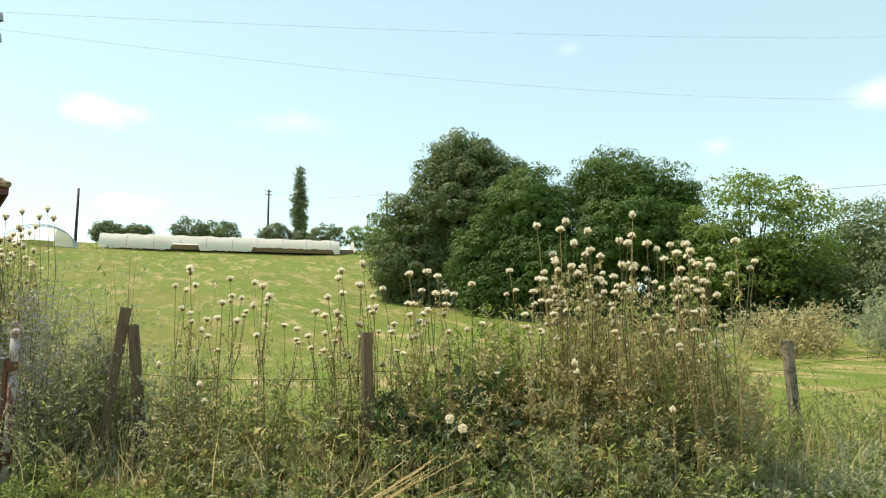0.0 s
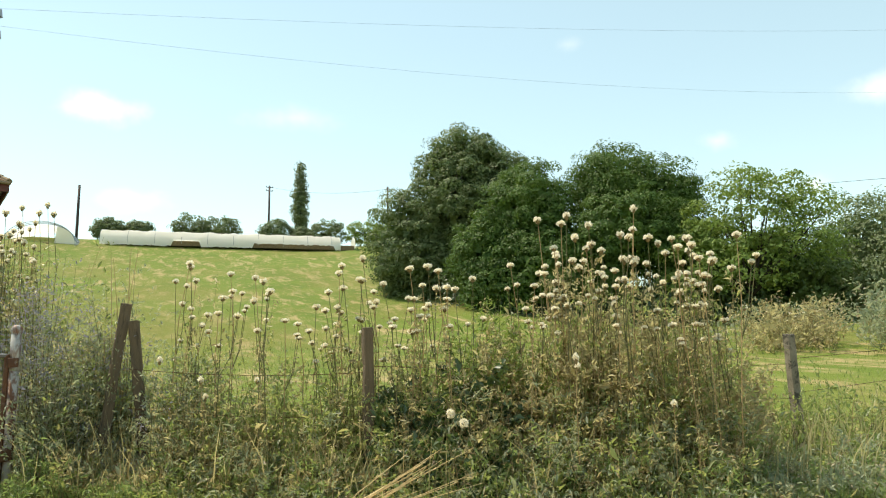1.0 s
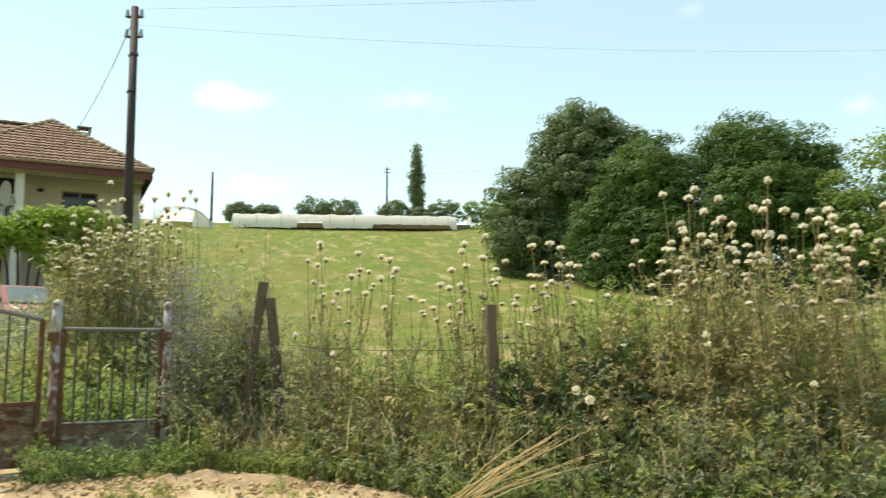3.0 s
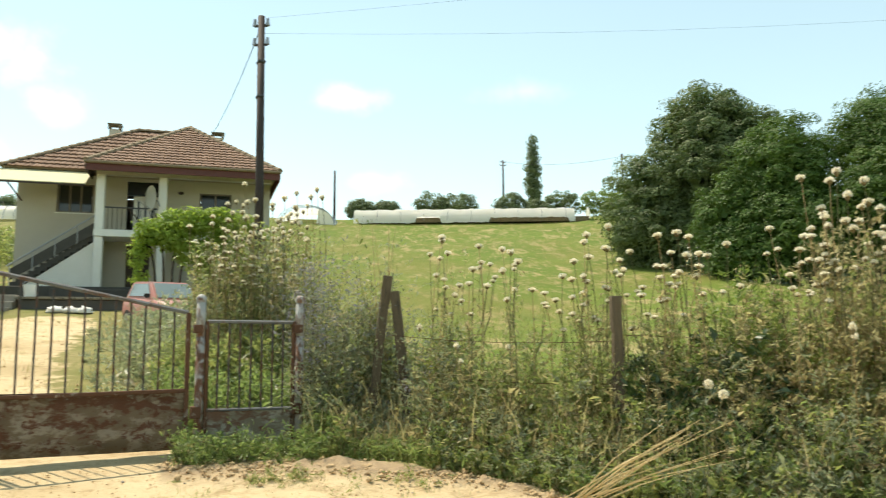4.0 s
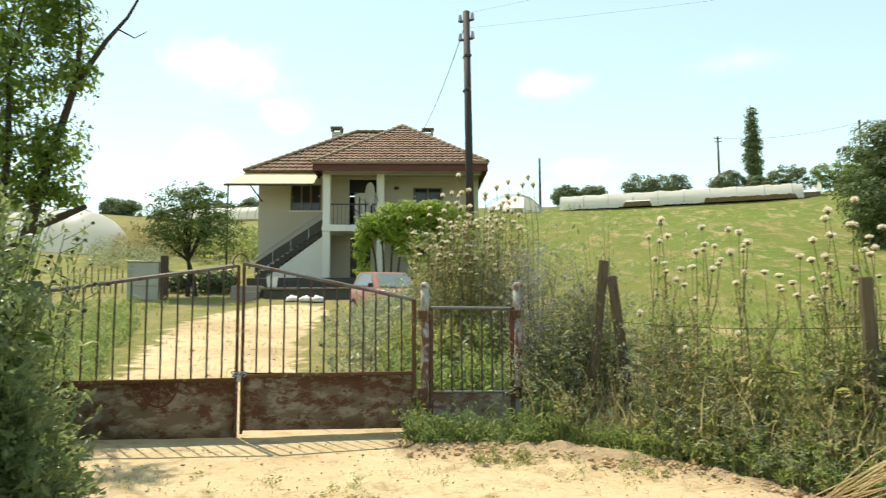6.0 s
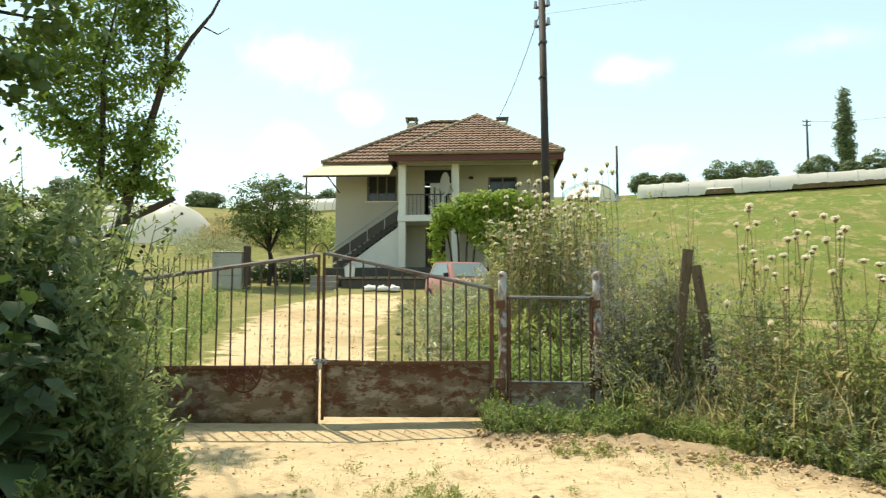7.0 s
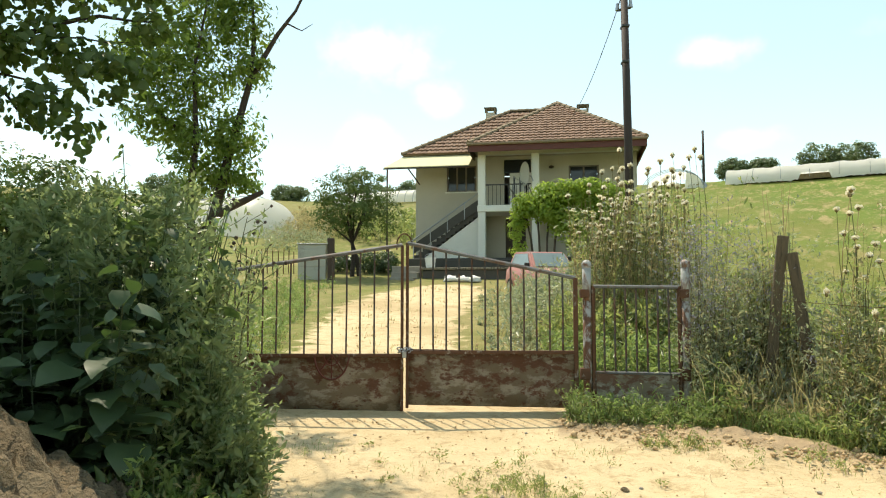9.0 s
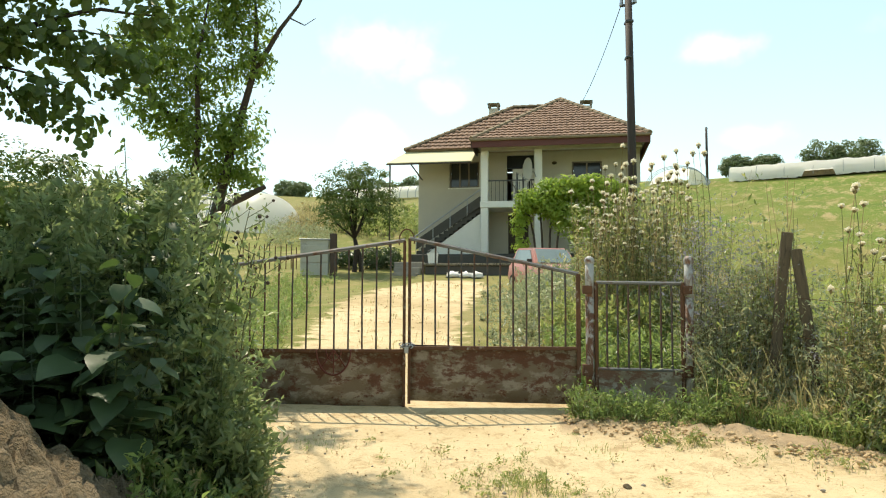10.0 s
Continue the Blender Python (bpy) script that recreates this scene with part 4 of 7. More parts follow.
def tree(name, label, x, y, blobs, n, leaf, mat, trunk_r=0.18, seed=1, fork=0.4, clump=0.45, per=26, bark="dark_bark", hollow=0.55, lean=(0, 0), aspect=0.55, trunks=((0, 0),), droop=0.0, group=""):
    rng = np.random.default_rng(seed)
    t = thing(name, label, "bush" if "bush" in name else "tree", group)
    z = gz(x, y)
    zmin, zmax = min(b[2] for b in blobs), max(b[2] for b in blobs)
    bm = bmesh.new()
    for tx, ty in trunks:
        top = Vector((x + lean[0], y + lean[1], z + (zmin - z) * (1 - fork * 0.5)))
        foot = Vector((x + tx, y + ty, z - 0.15))
        tube(bm, [foot, foot.lerp(top, 0.15), foot.lerp(top, 0.6) + Vector((0.05, 0.03, 0)), top], [trunk_r * 1.35, trunk_r, trunk_r * 0.85, trunk_r * 0.65], 10)
    limbs(bm, top, trunk_r, [Vector(b[:3]) + Vector((rng.uniform(-.5, .5) * b[3], rng.uniform(-.5, .5) * b[4], rng.uniform(-.1, .6) * b[5])) for b in blobs for _ in range(3)], rng)
    part("trunk", bm, M[bark], t, smooth=True)
    v, f = clump_leaves(blobs, n, leaf, rng, clump, per, aspect, hollow, droop)
    arrays("crown", v, f, M[mat], t)
    return t


tree("tree", "broad round broadleaf tree, dark green, at the foot of the slope", 32.1, 29.6,
     [(32.2, 29.8, 9.9, 3.5, 3.5, 4.6), (30.2, 31.9, 8.0, 2.7, 2.7, 3.6), (33.4, 28.5, 10.3, 2.8, 2.8, 3.6), (31.2, 31.2, 6.2, 3.4, 3.4, 2.4), (32.4, 29.6, 12.6, 2.4, 2.4, 2.4)], 150000, 0.155, "lf_dark", 0.3, 11, clump=0.46, per=170, hollow=0.76)
tree("tree", "tall robinia with feathery mid-green crown", 31.0, 23.8,
     [(31.0, 23.8, 8.8, 2.4, 2.4, 2.8), (29.4, 25.4, 6.6, 2.0, 2.0, 2.3), (30.4, 22.4, 5.8, 2.6, 2.4, 2.0), (29.0, 24.6, 4.6, 1.8, 1.8, 1.4)], 84000, 0.14, "lf_robinia", 0.2, 12, clump=0.42, per=130, hollow=0.66)
tree("tree", "tall robinia with several stems and an uneven crown", 34.0, 20.6,
     [(34.4, 20.9, 10.0, 2.5, 2.5, 2.6), (33.0, 19.4, 7.6, 2.8, 2.6, 2.6), (35.2, 18.2, 9.6, 1.7, 1.7, 1.8), (32.6, 21.4, 5.6, 2.6, 2.6, 2.0), (34.5, 17.2, 6.6, 2.2, 2.2, 2.2)], 104000, 0.14, "lf_robinia", 0.2, 13, clump=0.42, per=130, hollow=0.66, trunks=((0, 0), (-0.8, 0.6)))
tree("tree", "open pale green walnut tree with spreading limbs", 33.8, 13.6,
     [(33.6, 13.6, 9.1, 1.6, 1.6, 0.8), (34.2, 12.2, 8.7, 1.6, 1.6, 0.7), (34.8, 11.0, 7.9, 1.3, 1.3, 0.7), (33.2, 15.0, 7.6, 1.3, 1.3, 0.8), (34.0, 13.6, 5.4, 2.6, 2.4, 1.3), (33.0, 15.6, 5.2, 2.2, 2.2, 1.6), (34.2, 12.8, 7.2, 1.9, 1.9, 0.9), (34.6, 11.4, 6.2, 1.8, 1.8, 1.0), (33.4, 14.6, 6.4, 1.5, 1.6, 1.0)], 19000, 0.17, "lf_pale", 0.11, 14, fork=1.0, clump=0.34, per=40)
tree("tree", "dense dark green tree by the meadow edge", 37.5, 12.4,
     [(37.0, 12.8, 4.6, 3.0, 2.8, 2.6), (36.4, 15.6, 4.6, 2.6, 2.6, 2.8)], 30000, 0.16, "lf_tree", 0.2, 15, clump=0.5, per=64, hollow=0.7)
tree("tree", "rounded grey-green tree at the edge of the meadow", 41.5, 10.4,
     [(41.5, 10.4, 6.2, 3.2, 3.2, 3.0), (40.5, 7.4, 5.6, 3.4, 3.2, 2.6), (42.0, 4.6, 5.4, 3.4, 3.2, 2.6), (38.5, 9.4, 3.6, 2.4, 2.4, 2.0), (39.0, 5.6, 3.4, 2.6, 2.4, 1.9)], 60000, 0.16, "lf_far", 0.24, 16, clump=0.5, per=64, hollow=0.7)
tree("tree", "grey-green tree row beyond the meadow", 44.0, 0.5,
     [(44.0, 0.5, 5.4, 4.0, 3.8, 3.2), (44.0, -5.0, 5.0, 4.0, 3.8, 3.0)], 16000, 0.26, "lf_far", 0.24, 17, clump=0.55, per=60)
# takes the darkest leaf colour in place of shade under the crowns
tree("shrub", "dense thicket under the robinias, coloured dark in place of shade", 29.8, 26.4,
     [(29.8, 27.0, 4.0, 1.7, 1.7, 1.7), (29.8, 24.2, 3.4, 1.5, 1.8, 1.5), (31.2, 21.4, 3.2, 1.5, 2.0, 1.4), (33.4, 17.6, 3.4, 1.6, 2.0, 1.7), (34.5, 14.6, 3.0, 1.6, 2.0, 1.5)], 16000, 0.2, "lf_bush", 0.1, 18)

# poplar and the far row of bushes along the crest
tree("poplar_tree", "slender columnar poplar on the crest", 66.2, 94.8,
     [(66.2, 94.8, 24.5, 1.3, 1.2, 4.2), (66.05, 94.8, 27.5, 1.0, 1.0, 3.0), (66.2, 94.8, 30.2, 0.6, 0.6, 2.6), (66.3, 94.8, 20.5, 0.7, 0.7, 3.0), (66.7, 94.8, 23.0, 0.9, 0.9, 2.4)], 15000, 0.26, "lf_far", 0.3, 21, clump=0.42, per=40, hollow=0.3)
for k, (px, py, w, hgt, mt) in enumerate((
        (32.2, 82.6, 1.5, 2.3, "lf_far"), (35.0, 81.5, 1.5, 2.3, "lf_far"), (40.0, 79.1, 1.9, 3.2, "lf_far"), (42.8, 77.6, 2.0, 3.2, "lf_far"),
        (48.3, 74.3, 1.8, 3.0, "lf_far"), (50.7, 72.6, 1.2, 2.2, "lf_far"), (53.2, 70.9, 2.3, 3.0, "lf_far"), (57.3, 68.1, 2.6, 3.1, "lf_pale"),
        (58.6, 64.6, 2.6, 3.3, "lf_pale"), (-17.0, 80.0, 2.4, 2.4, "lf_far"), (-8.0, 82.0, 2.6, 2.6, "lf_far"), (-4.0, 84.0, 2.2, 2.4, "lf_far"), (-30.0, 78.0, 3.0, 3.0, "lf_far"), (-24.0, 66.0, 3.0, 2.6, "lf_far"))):
    zz = gz(px, py)
    if px < 0:
        w, hgt, zz = w * 0.75, hgt * 0.8, zz - 0.5
    tree("bush", "round green bush on the crest, paled for haze" if mt != "lf_pale" else "yellow-green bush on the crest", px, py,
         [(px, py, zz + hgt * 0.6, w * 0.95, w * 0.95, hgt * 0.52), (px + w * 0.6, py - 0.4, zz + hgt * 0.55, w * 0.6, w * 0.6, hgt * 0.42), (px - w * 0.5, py + 0.3, zz + hgt * 0.5, w * 0.6, w * 0.6, hgt * 0.4)], 7500, 0.21, mt, 0.12, 30 + k, clump=0.3, per=46, hollow=0.55, group="bushes on the crest")

for k, (px, py, hh) in enumerate(((-11.4, 20.0, 3.0), (-14.6, 21.5, 3.2), (-9.6, 22.5, 2.5), (-18.5, 20.0, 3.4))):
    tree("tree", "grey-green broadleaf tree beyond the tall plants", px, py,
         [(px, py, hh + 0.9, 1.7, 1.6, 1.3), (px + 1.0, py, hh + 0.2, 1.2, 1.2, 1.0), (px - 1.1, py + 0.3, hh, 1.3, 1.2, 1.1)], 9000, 0.15, "lf_tree", 0.14, 90 + k, clump=0.3, per=40, hollow=0.6, group="trees beyond the gate")

# small tree left of the house
tree("fruit_tree", "small dark green fruit tree with two leaning trunks", -3.7, 29.0,
     [(-3.7, 29.0, 5.2, 1.6, 1.5, 1.1), (-4.3, 28.8, 4.6, 1.1, 1.1, 0.9), (-2.9, 29.1, 4.6, 1.1, 1.1, 0.9), (-3.5, 29.0, 5.9, 1.0, 1.0, 0.7)], 11500, 0.1, "lf_tree", 0.09, 51, clump=0.2, per=40, hollow=0.15, trunks=((0, 0), (0.3, 0.1)), fork=0.9)

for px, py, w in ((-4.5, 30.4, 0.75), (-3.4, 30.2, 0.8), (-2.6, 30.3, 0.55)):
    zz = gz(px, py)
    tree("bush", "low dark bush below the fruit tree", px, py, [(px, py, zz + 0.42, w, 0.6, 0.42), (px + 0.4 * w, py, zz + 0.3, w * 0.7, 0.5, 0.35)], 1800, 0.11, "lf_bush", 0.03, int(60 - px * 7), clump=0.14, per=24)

# ---- poles and wires ----
def sag_line(a, b, sag, n=14):
    a, b = Vector(a), Vector(b)
    return [a.lerp(b, k / n) - Vector((0, 0, 4 * sag * (k / n) * (1 - k / n))) for k in range(n + 1)]


def utility_pole(x, y, z_top, r, label, lean=(0, 0), arm=0.5, arms=1):
    p = thing("utility_pole", label, "pole", "poles")
    z = gz(x, y)
    part("shaft", rod([(x, y, z - 0.3), (x + lean[0], y + lean[1], z_top)], [r, r * 0.75], 12), M["pole_wood"], p, smooth=True)
    for k in range(arms):
        zz = z_top - 0.25 - 0.5 * k
        part("crossarm", rod([(x + lean[0] - arm, y + lean[1] + 0.1, zz), (x + lean[0] + arm, y + lean[1] - 0.1, zz)], r * 0.3, 6), M["wire"], p)
        for s in (-1, 1):
            part("insulator", rod([(x + lean[0] + s * arm, y + lean[1] - s * 0.1, zz), (x + lean[0] + s * arm, y + lean[1] - s * 0.1, zz + 0.18)], [r * 0.5, r * 0.3], 8), M["steel"], p)
    return p


main_pole = utility_pole(4.45, 18.7, 9.35, 0.115, "tall dark tarred utility pole behind the weeds", (-0.09, 0.0), 0.14, 2)
part("clamp", boxed(4.27, 4.46, 18.55, 18.8, 8.1, 8.16, 0.01), M["wire"], main_pole)
part("clamp", boxed(4.27, 4.42, 18.55, 18.8, 7.2, 7.26, 0.01), M["wire"], main_pole)
utility_pole(25.7, 73.3, 18.3, 0.14, "thin far pole on the crest", arm=0.05)
utility_pole(57.0, 89.2, 26.1, 0.17, "far power pole with a crossarm", arm=0.45, arms=2)
utility_pole(60.2, 67.6, 22.7, 0.13, "far pole beside the trees", arm=0.05)


def cable(label, a, b, sag, r=0.012):
    c = new("overhead_cable")
    c.empty_display_size = 0.2
    tagged(c, label, "cable", "overhead cables")
    part("line", rod(sag_line(a, b, sag), r, 5), M["wire"], c)
    return c


cable("thin dark service cable from pole to roof", (4.38, 18.6, 9.2), tuple(HOUSE @ Vector((3.9, 0.9, 8.55))), 0.55, 0.01)
cable("thin power line across the sky", (4.36, 18.7, 9.3), (39.9, 4.39, 15.8), 0.35, 0.0024)
cable("thin power line across the sky", (4.36, 18.7, 8.9), (39.9, 4.67, 13.0), 0.75, 0.0024)
cable("thin power line over the meadow", (57.0, 89.2, 25.9), (60.2, 67.6, 22.4), 0.7, 0.016)
cable("thin power line over the meadow", (60.2, 67.6, 22.4), (62.0, 10.0, 14.0), 1.2, 0.016)


# ---- greenhouses ----
def long_tunnel():
    g = thing("polytunnel", "long low polytunnel under slack white film", "greenhouse")
    a, b = Vector((27.8, 72.5, 0)), Vector((48.8, 60.4, 0))
    d = (b - a)
    L = d.length
    d.normalize()
    nrm = Vector((-d.y, d.x, 0))
    za, zb = gz(a.x, a.y), gz(b.x, b.y)
    rng = np.random.default_rng(5)
    n = 96
    segs = 10
    for bay in range(segs):
        rows = []
        for i in range(n // segs + 1):
            s = (bay * (n // segs) + i) / n * L
            s = min(s, L)
            zz = za + (zb - za) * s / L
            edge = -0.4 + (0.6 if 6.5 < s < 9.0 else 0.0) + (0.45 if 14 < s < 22 else 0.0) + 0.14 * rng.random()
            sagv = 0.07 * abs(math.sin(s * math.pi / (L / segs))) + 0.03 * rng.random()
            prof = [(-1.6, edge), (-1.5, 0.42), (-1.2, 0.88 - sagv * 0.5), (-0.6, 1.24 - sagv), (0.1, 1.38 - sagv), (0.7, 1.24 - sagv), (1.3, 0.8), (1.55, 0.1)]
            rows.append([tuple(a + d * s + nrm * q[0] + Vector((0, 0, zz + q[1] + 0.025 * rng.normal()))) for q in prof])
        rows = np.array(rows)
        m, k = rows.shape[:2]
        i, j = np.meshgrid(np.arange(m - 1), np.arange(k - 1), indexing="ij")
        q = np.stack([i * k + j, (i + 1) * k + j, (i + 1) * k + j + 1, i * k + j + 1], -1).reshape(-1, 4)
        arrays("film_bay", rows.reshape(-1, 3), q, M["film"], g)
        s = bay / segs * L
        zz = za + (zb - za) * s / L
        part("hoop", rod([a + d * s + nrm * q[0] + Vector((0, 0, zz + q[1])) for q in ((-1.62, -0.1), (-1.5, 0.42), (-1.2, 0.86), (-0.6, 1.22), (0.1, 1.36), (0.7, 1.22), (1.3, 0.8), (1.57, -0.1))], 0.02, 6), M["steel"], g)
    ends = bmesh.new()
    prism(ends, [tuple(b + nrm * q[0] + Vector((0, 0, zb + q[1]))) for q in ((-1.58, 0.0), (1.5, 0.0), (1.28, 0.78), (0.7, 1.2), (0.1, 1.34), (-0.6, 1.2), (-1.18, 0.84), (-1.48, 0.4))], d * 0.03)
    part("end_sheet", ends, M["film"], g)
    bed = bmesh.new()
    prism(bed, [tuple(a + nrm * -0.9 + Vector((0, 0, za - 0.2))), tuple(b + nrm * -0.9 + Vector((0, 0, zb - 0.2))), tuple(b + nrm * -0.9 + Vector((0, 0, zb + 0.28))), tuple(a + nrm * -0.9 + Vector((0, 0, za + 0.28)))], nrm * 1.8)
    part("plant_bed", bed, M["earth"], g, "dark earth bed under the film")


long_tunnel()


def hoop_house(name, label, c, yaw, half, height, length, covered, dip=0.3, cap=0.0):
    """Film over hoops; cap is the length of a rounded end, or 0 for an open one."""
    g = thing(name, label, "greenhouse", m=pose(c[0], c[1], gz(*c) - dip, 0, 0, yaw))
    prof = [(half * math.cos(t), height * math.sin(t) ** 0.8) for t in np.linspace(0, math.pi, 17)]
    n = 10
    for k in range(n + 1):
        y = cap + (length - 2 * cap) * k / n
        part("hoop", rod([(p[0], y, p[1] + 0.02) for p in prof], 0.03, 5), M["steel"], g)
    rows = []
    for k, y in enumerate(np.linspace(length * (1 - covered), length, 31)):
        edge = max(0.0, cap - y, y - (length - cap)) / cap if cap else 0.0
        w = math.sqrt(max(0.0, 1 - edge ** 2))
        rows.append([(p[0] * (0.3 + 0.7 * w), y, p[1] * w * (1 - 0.015 * (k % 3))) for p in prof])
    rows = np.array(rows)
    m, k = rows.shape[:2]
    i, j = np.meshgrid(np.arange(m - 1), np.arange(k - 1), indexing="ij")
    arrays("film", rows.reshape(-1, 3), np.stack([i * k + j, i * k + j + 1, (i + 1) * k + j + 1, (i + 1) * k + j], -1).reshape(-1, 4), M["film"], g, smooth=True)
    if not cap:
        flap = bmesh.new()
        prism(flap, [(p[0], length * (1 - covered), p[1]) for p in prof[:7]] + [(prof[6][0] * 0.8, length * (1 - covered), 0.5)], (0, 0.02, 0))
        part("torn_flap", flap, M["film"], g)
    return g


hoop_house("hoop_greenhouse", "half-covered hoop greenhouse with torn film and bare hoops", (21.8, 71.0), -28, 2.9, 2.3, 6.0, 0.75)
hoop_house("large_greenhouse", "large round-backed greenhouse under white film", (-9.7, 47.0), 66, 3.3, 3.7, 15.0, 1.0, 1.0, 2.8)
hoop_house("white_greenhouse", "distant low white greenhouse behind the house", (-2.0, 74.0), 70, 1.6, 1.4, 10.0, 1.0, 0.3, 0.8)


# ---- fence posts and wire ----
def wooden_post(name, label, foot, top, w, mat="wood_post", group="fence posts"):
    p = thing(name, label, "post", group)
    f, t = Vector(foot), Vector(top)
    d = t - f
    m = d.to_track_quat("Z", "Y").to_matrix().to_4x4()
    m.translation = f
    bm = bmesh.new()
    box(bm, -w / 2, w / 2, -w / 2, w / 2, 0, d.length, w * 0.08)
    bmesh.ops.subdivide_edges(bm, edges=[e for e in bm.edges if e.calc_length() > 0.5], cuts=9)
    for v in bm.verts:
        v.co.x += 0.012 * noise.noise(v.co * 7 + Vector(foot))
        v.co.y += 0.012 * noise.noise(v.co * 7 + Vector(foot) + Vector((9, 0, 0)))
    part("post_body", bm, M[mat], p).matrix_local = m
    return p


wooden_post("wooden_post", "weathered wooden fence post leaning among weeds", (2.80, 7.60, 0.1), (2.99, 7.53, 1.9), 0.095)
wooden_post("wooden_post", "weathered wooden prop leaning against the fence post", (3.20, 7.38, 0.1), (3.035, 7.455, 1.74), 0.095)
wooden_post("wooden_post", "grey wooden fence post standing in weeds", (4.12, 5.38, 0.1), (4.10, 5.39, 1.62), 0.08)
wooden_post("concrete_post", "pale lichened concrete fence post", (8.235, 3.41, 0.15), (8.2, 3.43, 1.56), 0.09, "concrete")
for k, zz in enumerate((0.5, 0.85, 1.2)):
    for a, b in (((3.0, 7.45), (4.1, 5.39)), ((4.1, 5.39), (8.2, 3.43)), ((8.2, 3.43), (16.0, 1.0))):
        w = thing("fence_wire", "thin rusty fence wire strung between posts", "wire", "fence wires")
        part("strand", rod(sag_line((*a, zz + 0.1), (*b, zz + 0.05 + (0.6 if a[0] > 8 else 0)), 0.04, 8), 0.0035, 4), M["rust"], w)


# ---- weeds along the fence ----
def polar(a, d):
    return CX + d * np.sin(np.radians(a)), CY + d * np.cos(np.radians(a))


def thin_stems(foot, top, r, rng, bend=0.04):
    """Many slender stems as three-sided rods with a bend half way."""
    n = len(foot)
    mid = (foot + top) / 2 + rng.normal(size=(n, 3)) * bend
    ang = np.array([0, 2.094, 4.189])
    off = np.stack([np.cos(ang), np.sin(ang), np.zeros(3)], 1)
    rr = np.broadcast_to(r, (n,))[:, None, None]
    v = np.concatenate([foot[:, None] + off * rr, mid[:, None] + off * rr * 0.75, top[:, None] + off * rr * 0.35], axis=1).reshape(-1, 3)
    f = []
    for lo in (0, 3):
        for k in range(3):
            a, b = lo + k, lo + (k + 1) % 3
            f += [[a, b, b + 3], [a, b + 3, a + 3]]
    f = (np.arange(n)[:, None, None] * 9 + np.array(f)[None]).reshape(-1, 3)
    return v, f


def weed_patch(name, label, a, d, h, rng, leaf_mat, stem_mat="stem", per_m=46, leaf=0.075, spread=0.13, aspect=0.36, r=0.004, droop=0.0, low=0.08, cat="weeds"):
    """Leafy weeds rooted at polar places (a, d), each h tall."""
    x, y = polar(a, d)
    foot = np.stack([x, y, ground_z(x, y) - 0.03], 1)
    lean = rng.normal(size=(len(a), 2)) * 0.12
    top = foot + np.stack([lean[:, 0] * h, lean[:, 1] * h, h], 1)
    t = thing(name, label, cat, kind="stuff")
    chunks = [thin_stems(foot, top, r, rng)]
    # side shoots that carry the leaves
    nb = np.maximum(3, (8 * h).astype(int))
    own = np.repeat(np.arange(len(a)), nb)
    s = low + (0.97 - low) * rng.random(len(own)) ** 0.85
    root = foot[own] + (top - foot)[own] * s[:, None]
    turn = rng.uniform(0, 2 * math.pi, len(own))
    reach = spread * (0.5 + 1.4 * np.sin(np.pi * np.clip(s, 0.08, 0.95))) * rng.uniform(0.6, 1.5, len(own)) * np.minimum(1.2, h[own] + 0.3)
    tip = root + np.stack([np.cos(turn) * reach, np.sin(turn) * reach, reach * rng.uniform(0.1, 1.1, len(own))], 1)
    if stem_mat == "dry_stem":
        chunks.append(thin_stems(root, tip, r * 0.5, rng, 0.01))
    v, f = merge(chunks)
    arrays("stems", v, f, M[stem_mat], t)
    near = d.mean() < 9
    if near:
        leaf, per_m = leaf * 0.74, per_m * 1.65
    idx = rng.integers(0, len(own), int((per_m * h).clip(6).sum()))
    u = rng.uniform(0.1, 1.05, len(idx))
    p = root[idx] + (tip - root)[idx] * u[:, None] + rng.normal(size=(len(idx), 3)) * (0.012 + leaf * 0.14)
    p[:, 2] = np.maximum(p[:, 2], ground_z(p[:, 0], p[:, 1]) + 0.015)
    v, f = leaf_arrays(p, leaf * np.exp(rng.normal(size=len(idx)) * 0.3) * 1.12, rng, aspect, 0.5, 0.25, root[idx], droop)
    arrays("leaves", v, f, M[leaf_mat], t)
    return t


A_KEYS = [8, 15, 22, 26, 32, 38, 43, 48, 52, 57, 62, 67, 69.5, 73, 80, 95]
NEAR = [6.85, 6.7, 6.55, 6.3, 5.9, 5.45, 5.3, 5.2, 5.2, 5.3, 5.4, 5.6, 5.7, 6.0, 6.7, 8]
FAR = [7.4, 8.0, 7.9, 7.7, 7.2, 6.9, 6.8, 7.0, 7.2, 7.4, 7.6, 8.0, 8.6, 9.4, 11.0, 13]
TALL = [0.4, 1.5, 1.45, 1.1, 0.95, 0.95, 1.0, 1.15, 1.15, 1.4, 1.45, 1.4, 0.7, 0.6, 0.6, 0.6]


def band(n, rng, a0=18.0, a1=84.0, u0=0.0, u1=1.0):
    a = rng.uniform(a0, a1, n)
    u = rng.uniform(u0, u1, n)
    lo, hi = np.interp(a, A_KEYS, NEAR), np.interp(a, A_KEYS, FAR)
    d = lo + (hi - lo) * u
    h = np.interp(a, A_KEYS, TALL) * (0.2 + 0.8 * np.clip(u * 1.15, 0, 1)) * rng.uniform(0.55, 1.1, n)
    h = h * (0.9 + 0.42 * np.sin(a * 1.9 + 1) * np.sin(a * 0.83 + d * 1.7))
    h = np.where((a > 20.4) & (a < 26.6) & (d < 7.6), h * 0.3, h)
    h = np.where((a > 40.2) & (a < 43.2) & (d < 6.0), h * 0.7, h)
    return a, d, h


R1 = np.random.default_rng(101)
a, d, h = band(1750, R1)
keep = (a > 27) | (R1.random(len(a)) < 0.35)
a, d, h = a[keep], d[keep], h[keep]
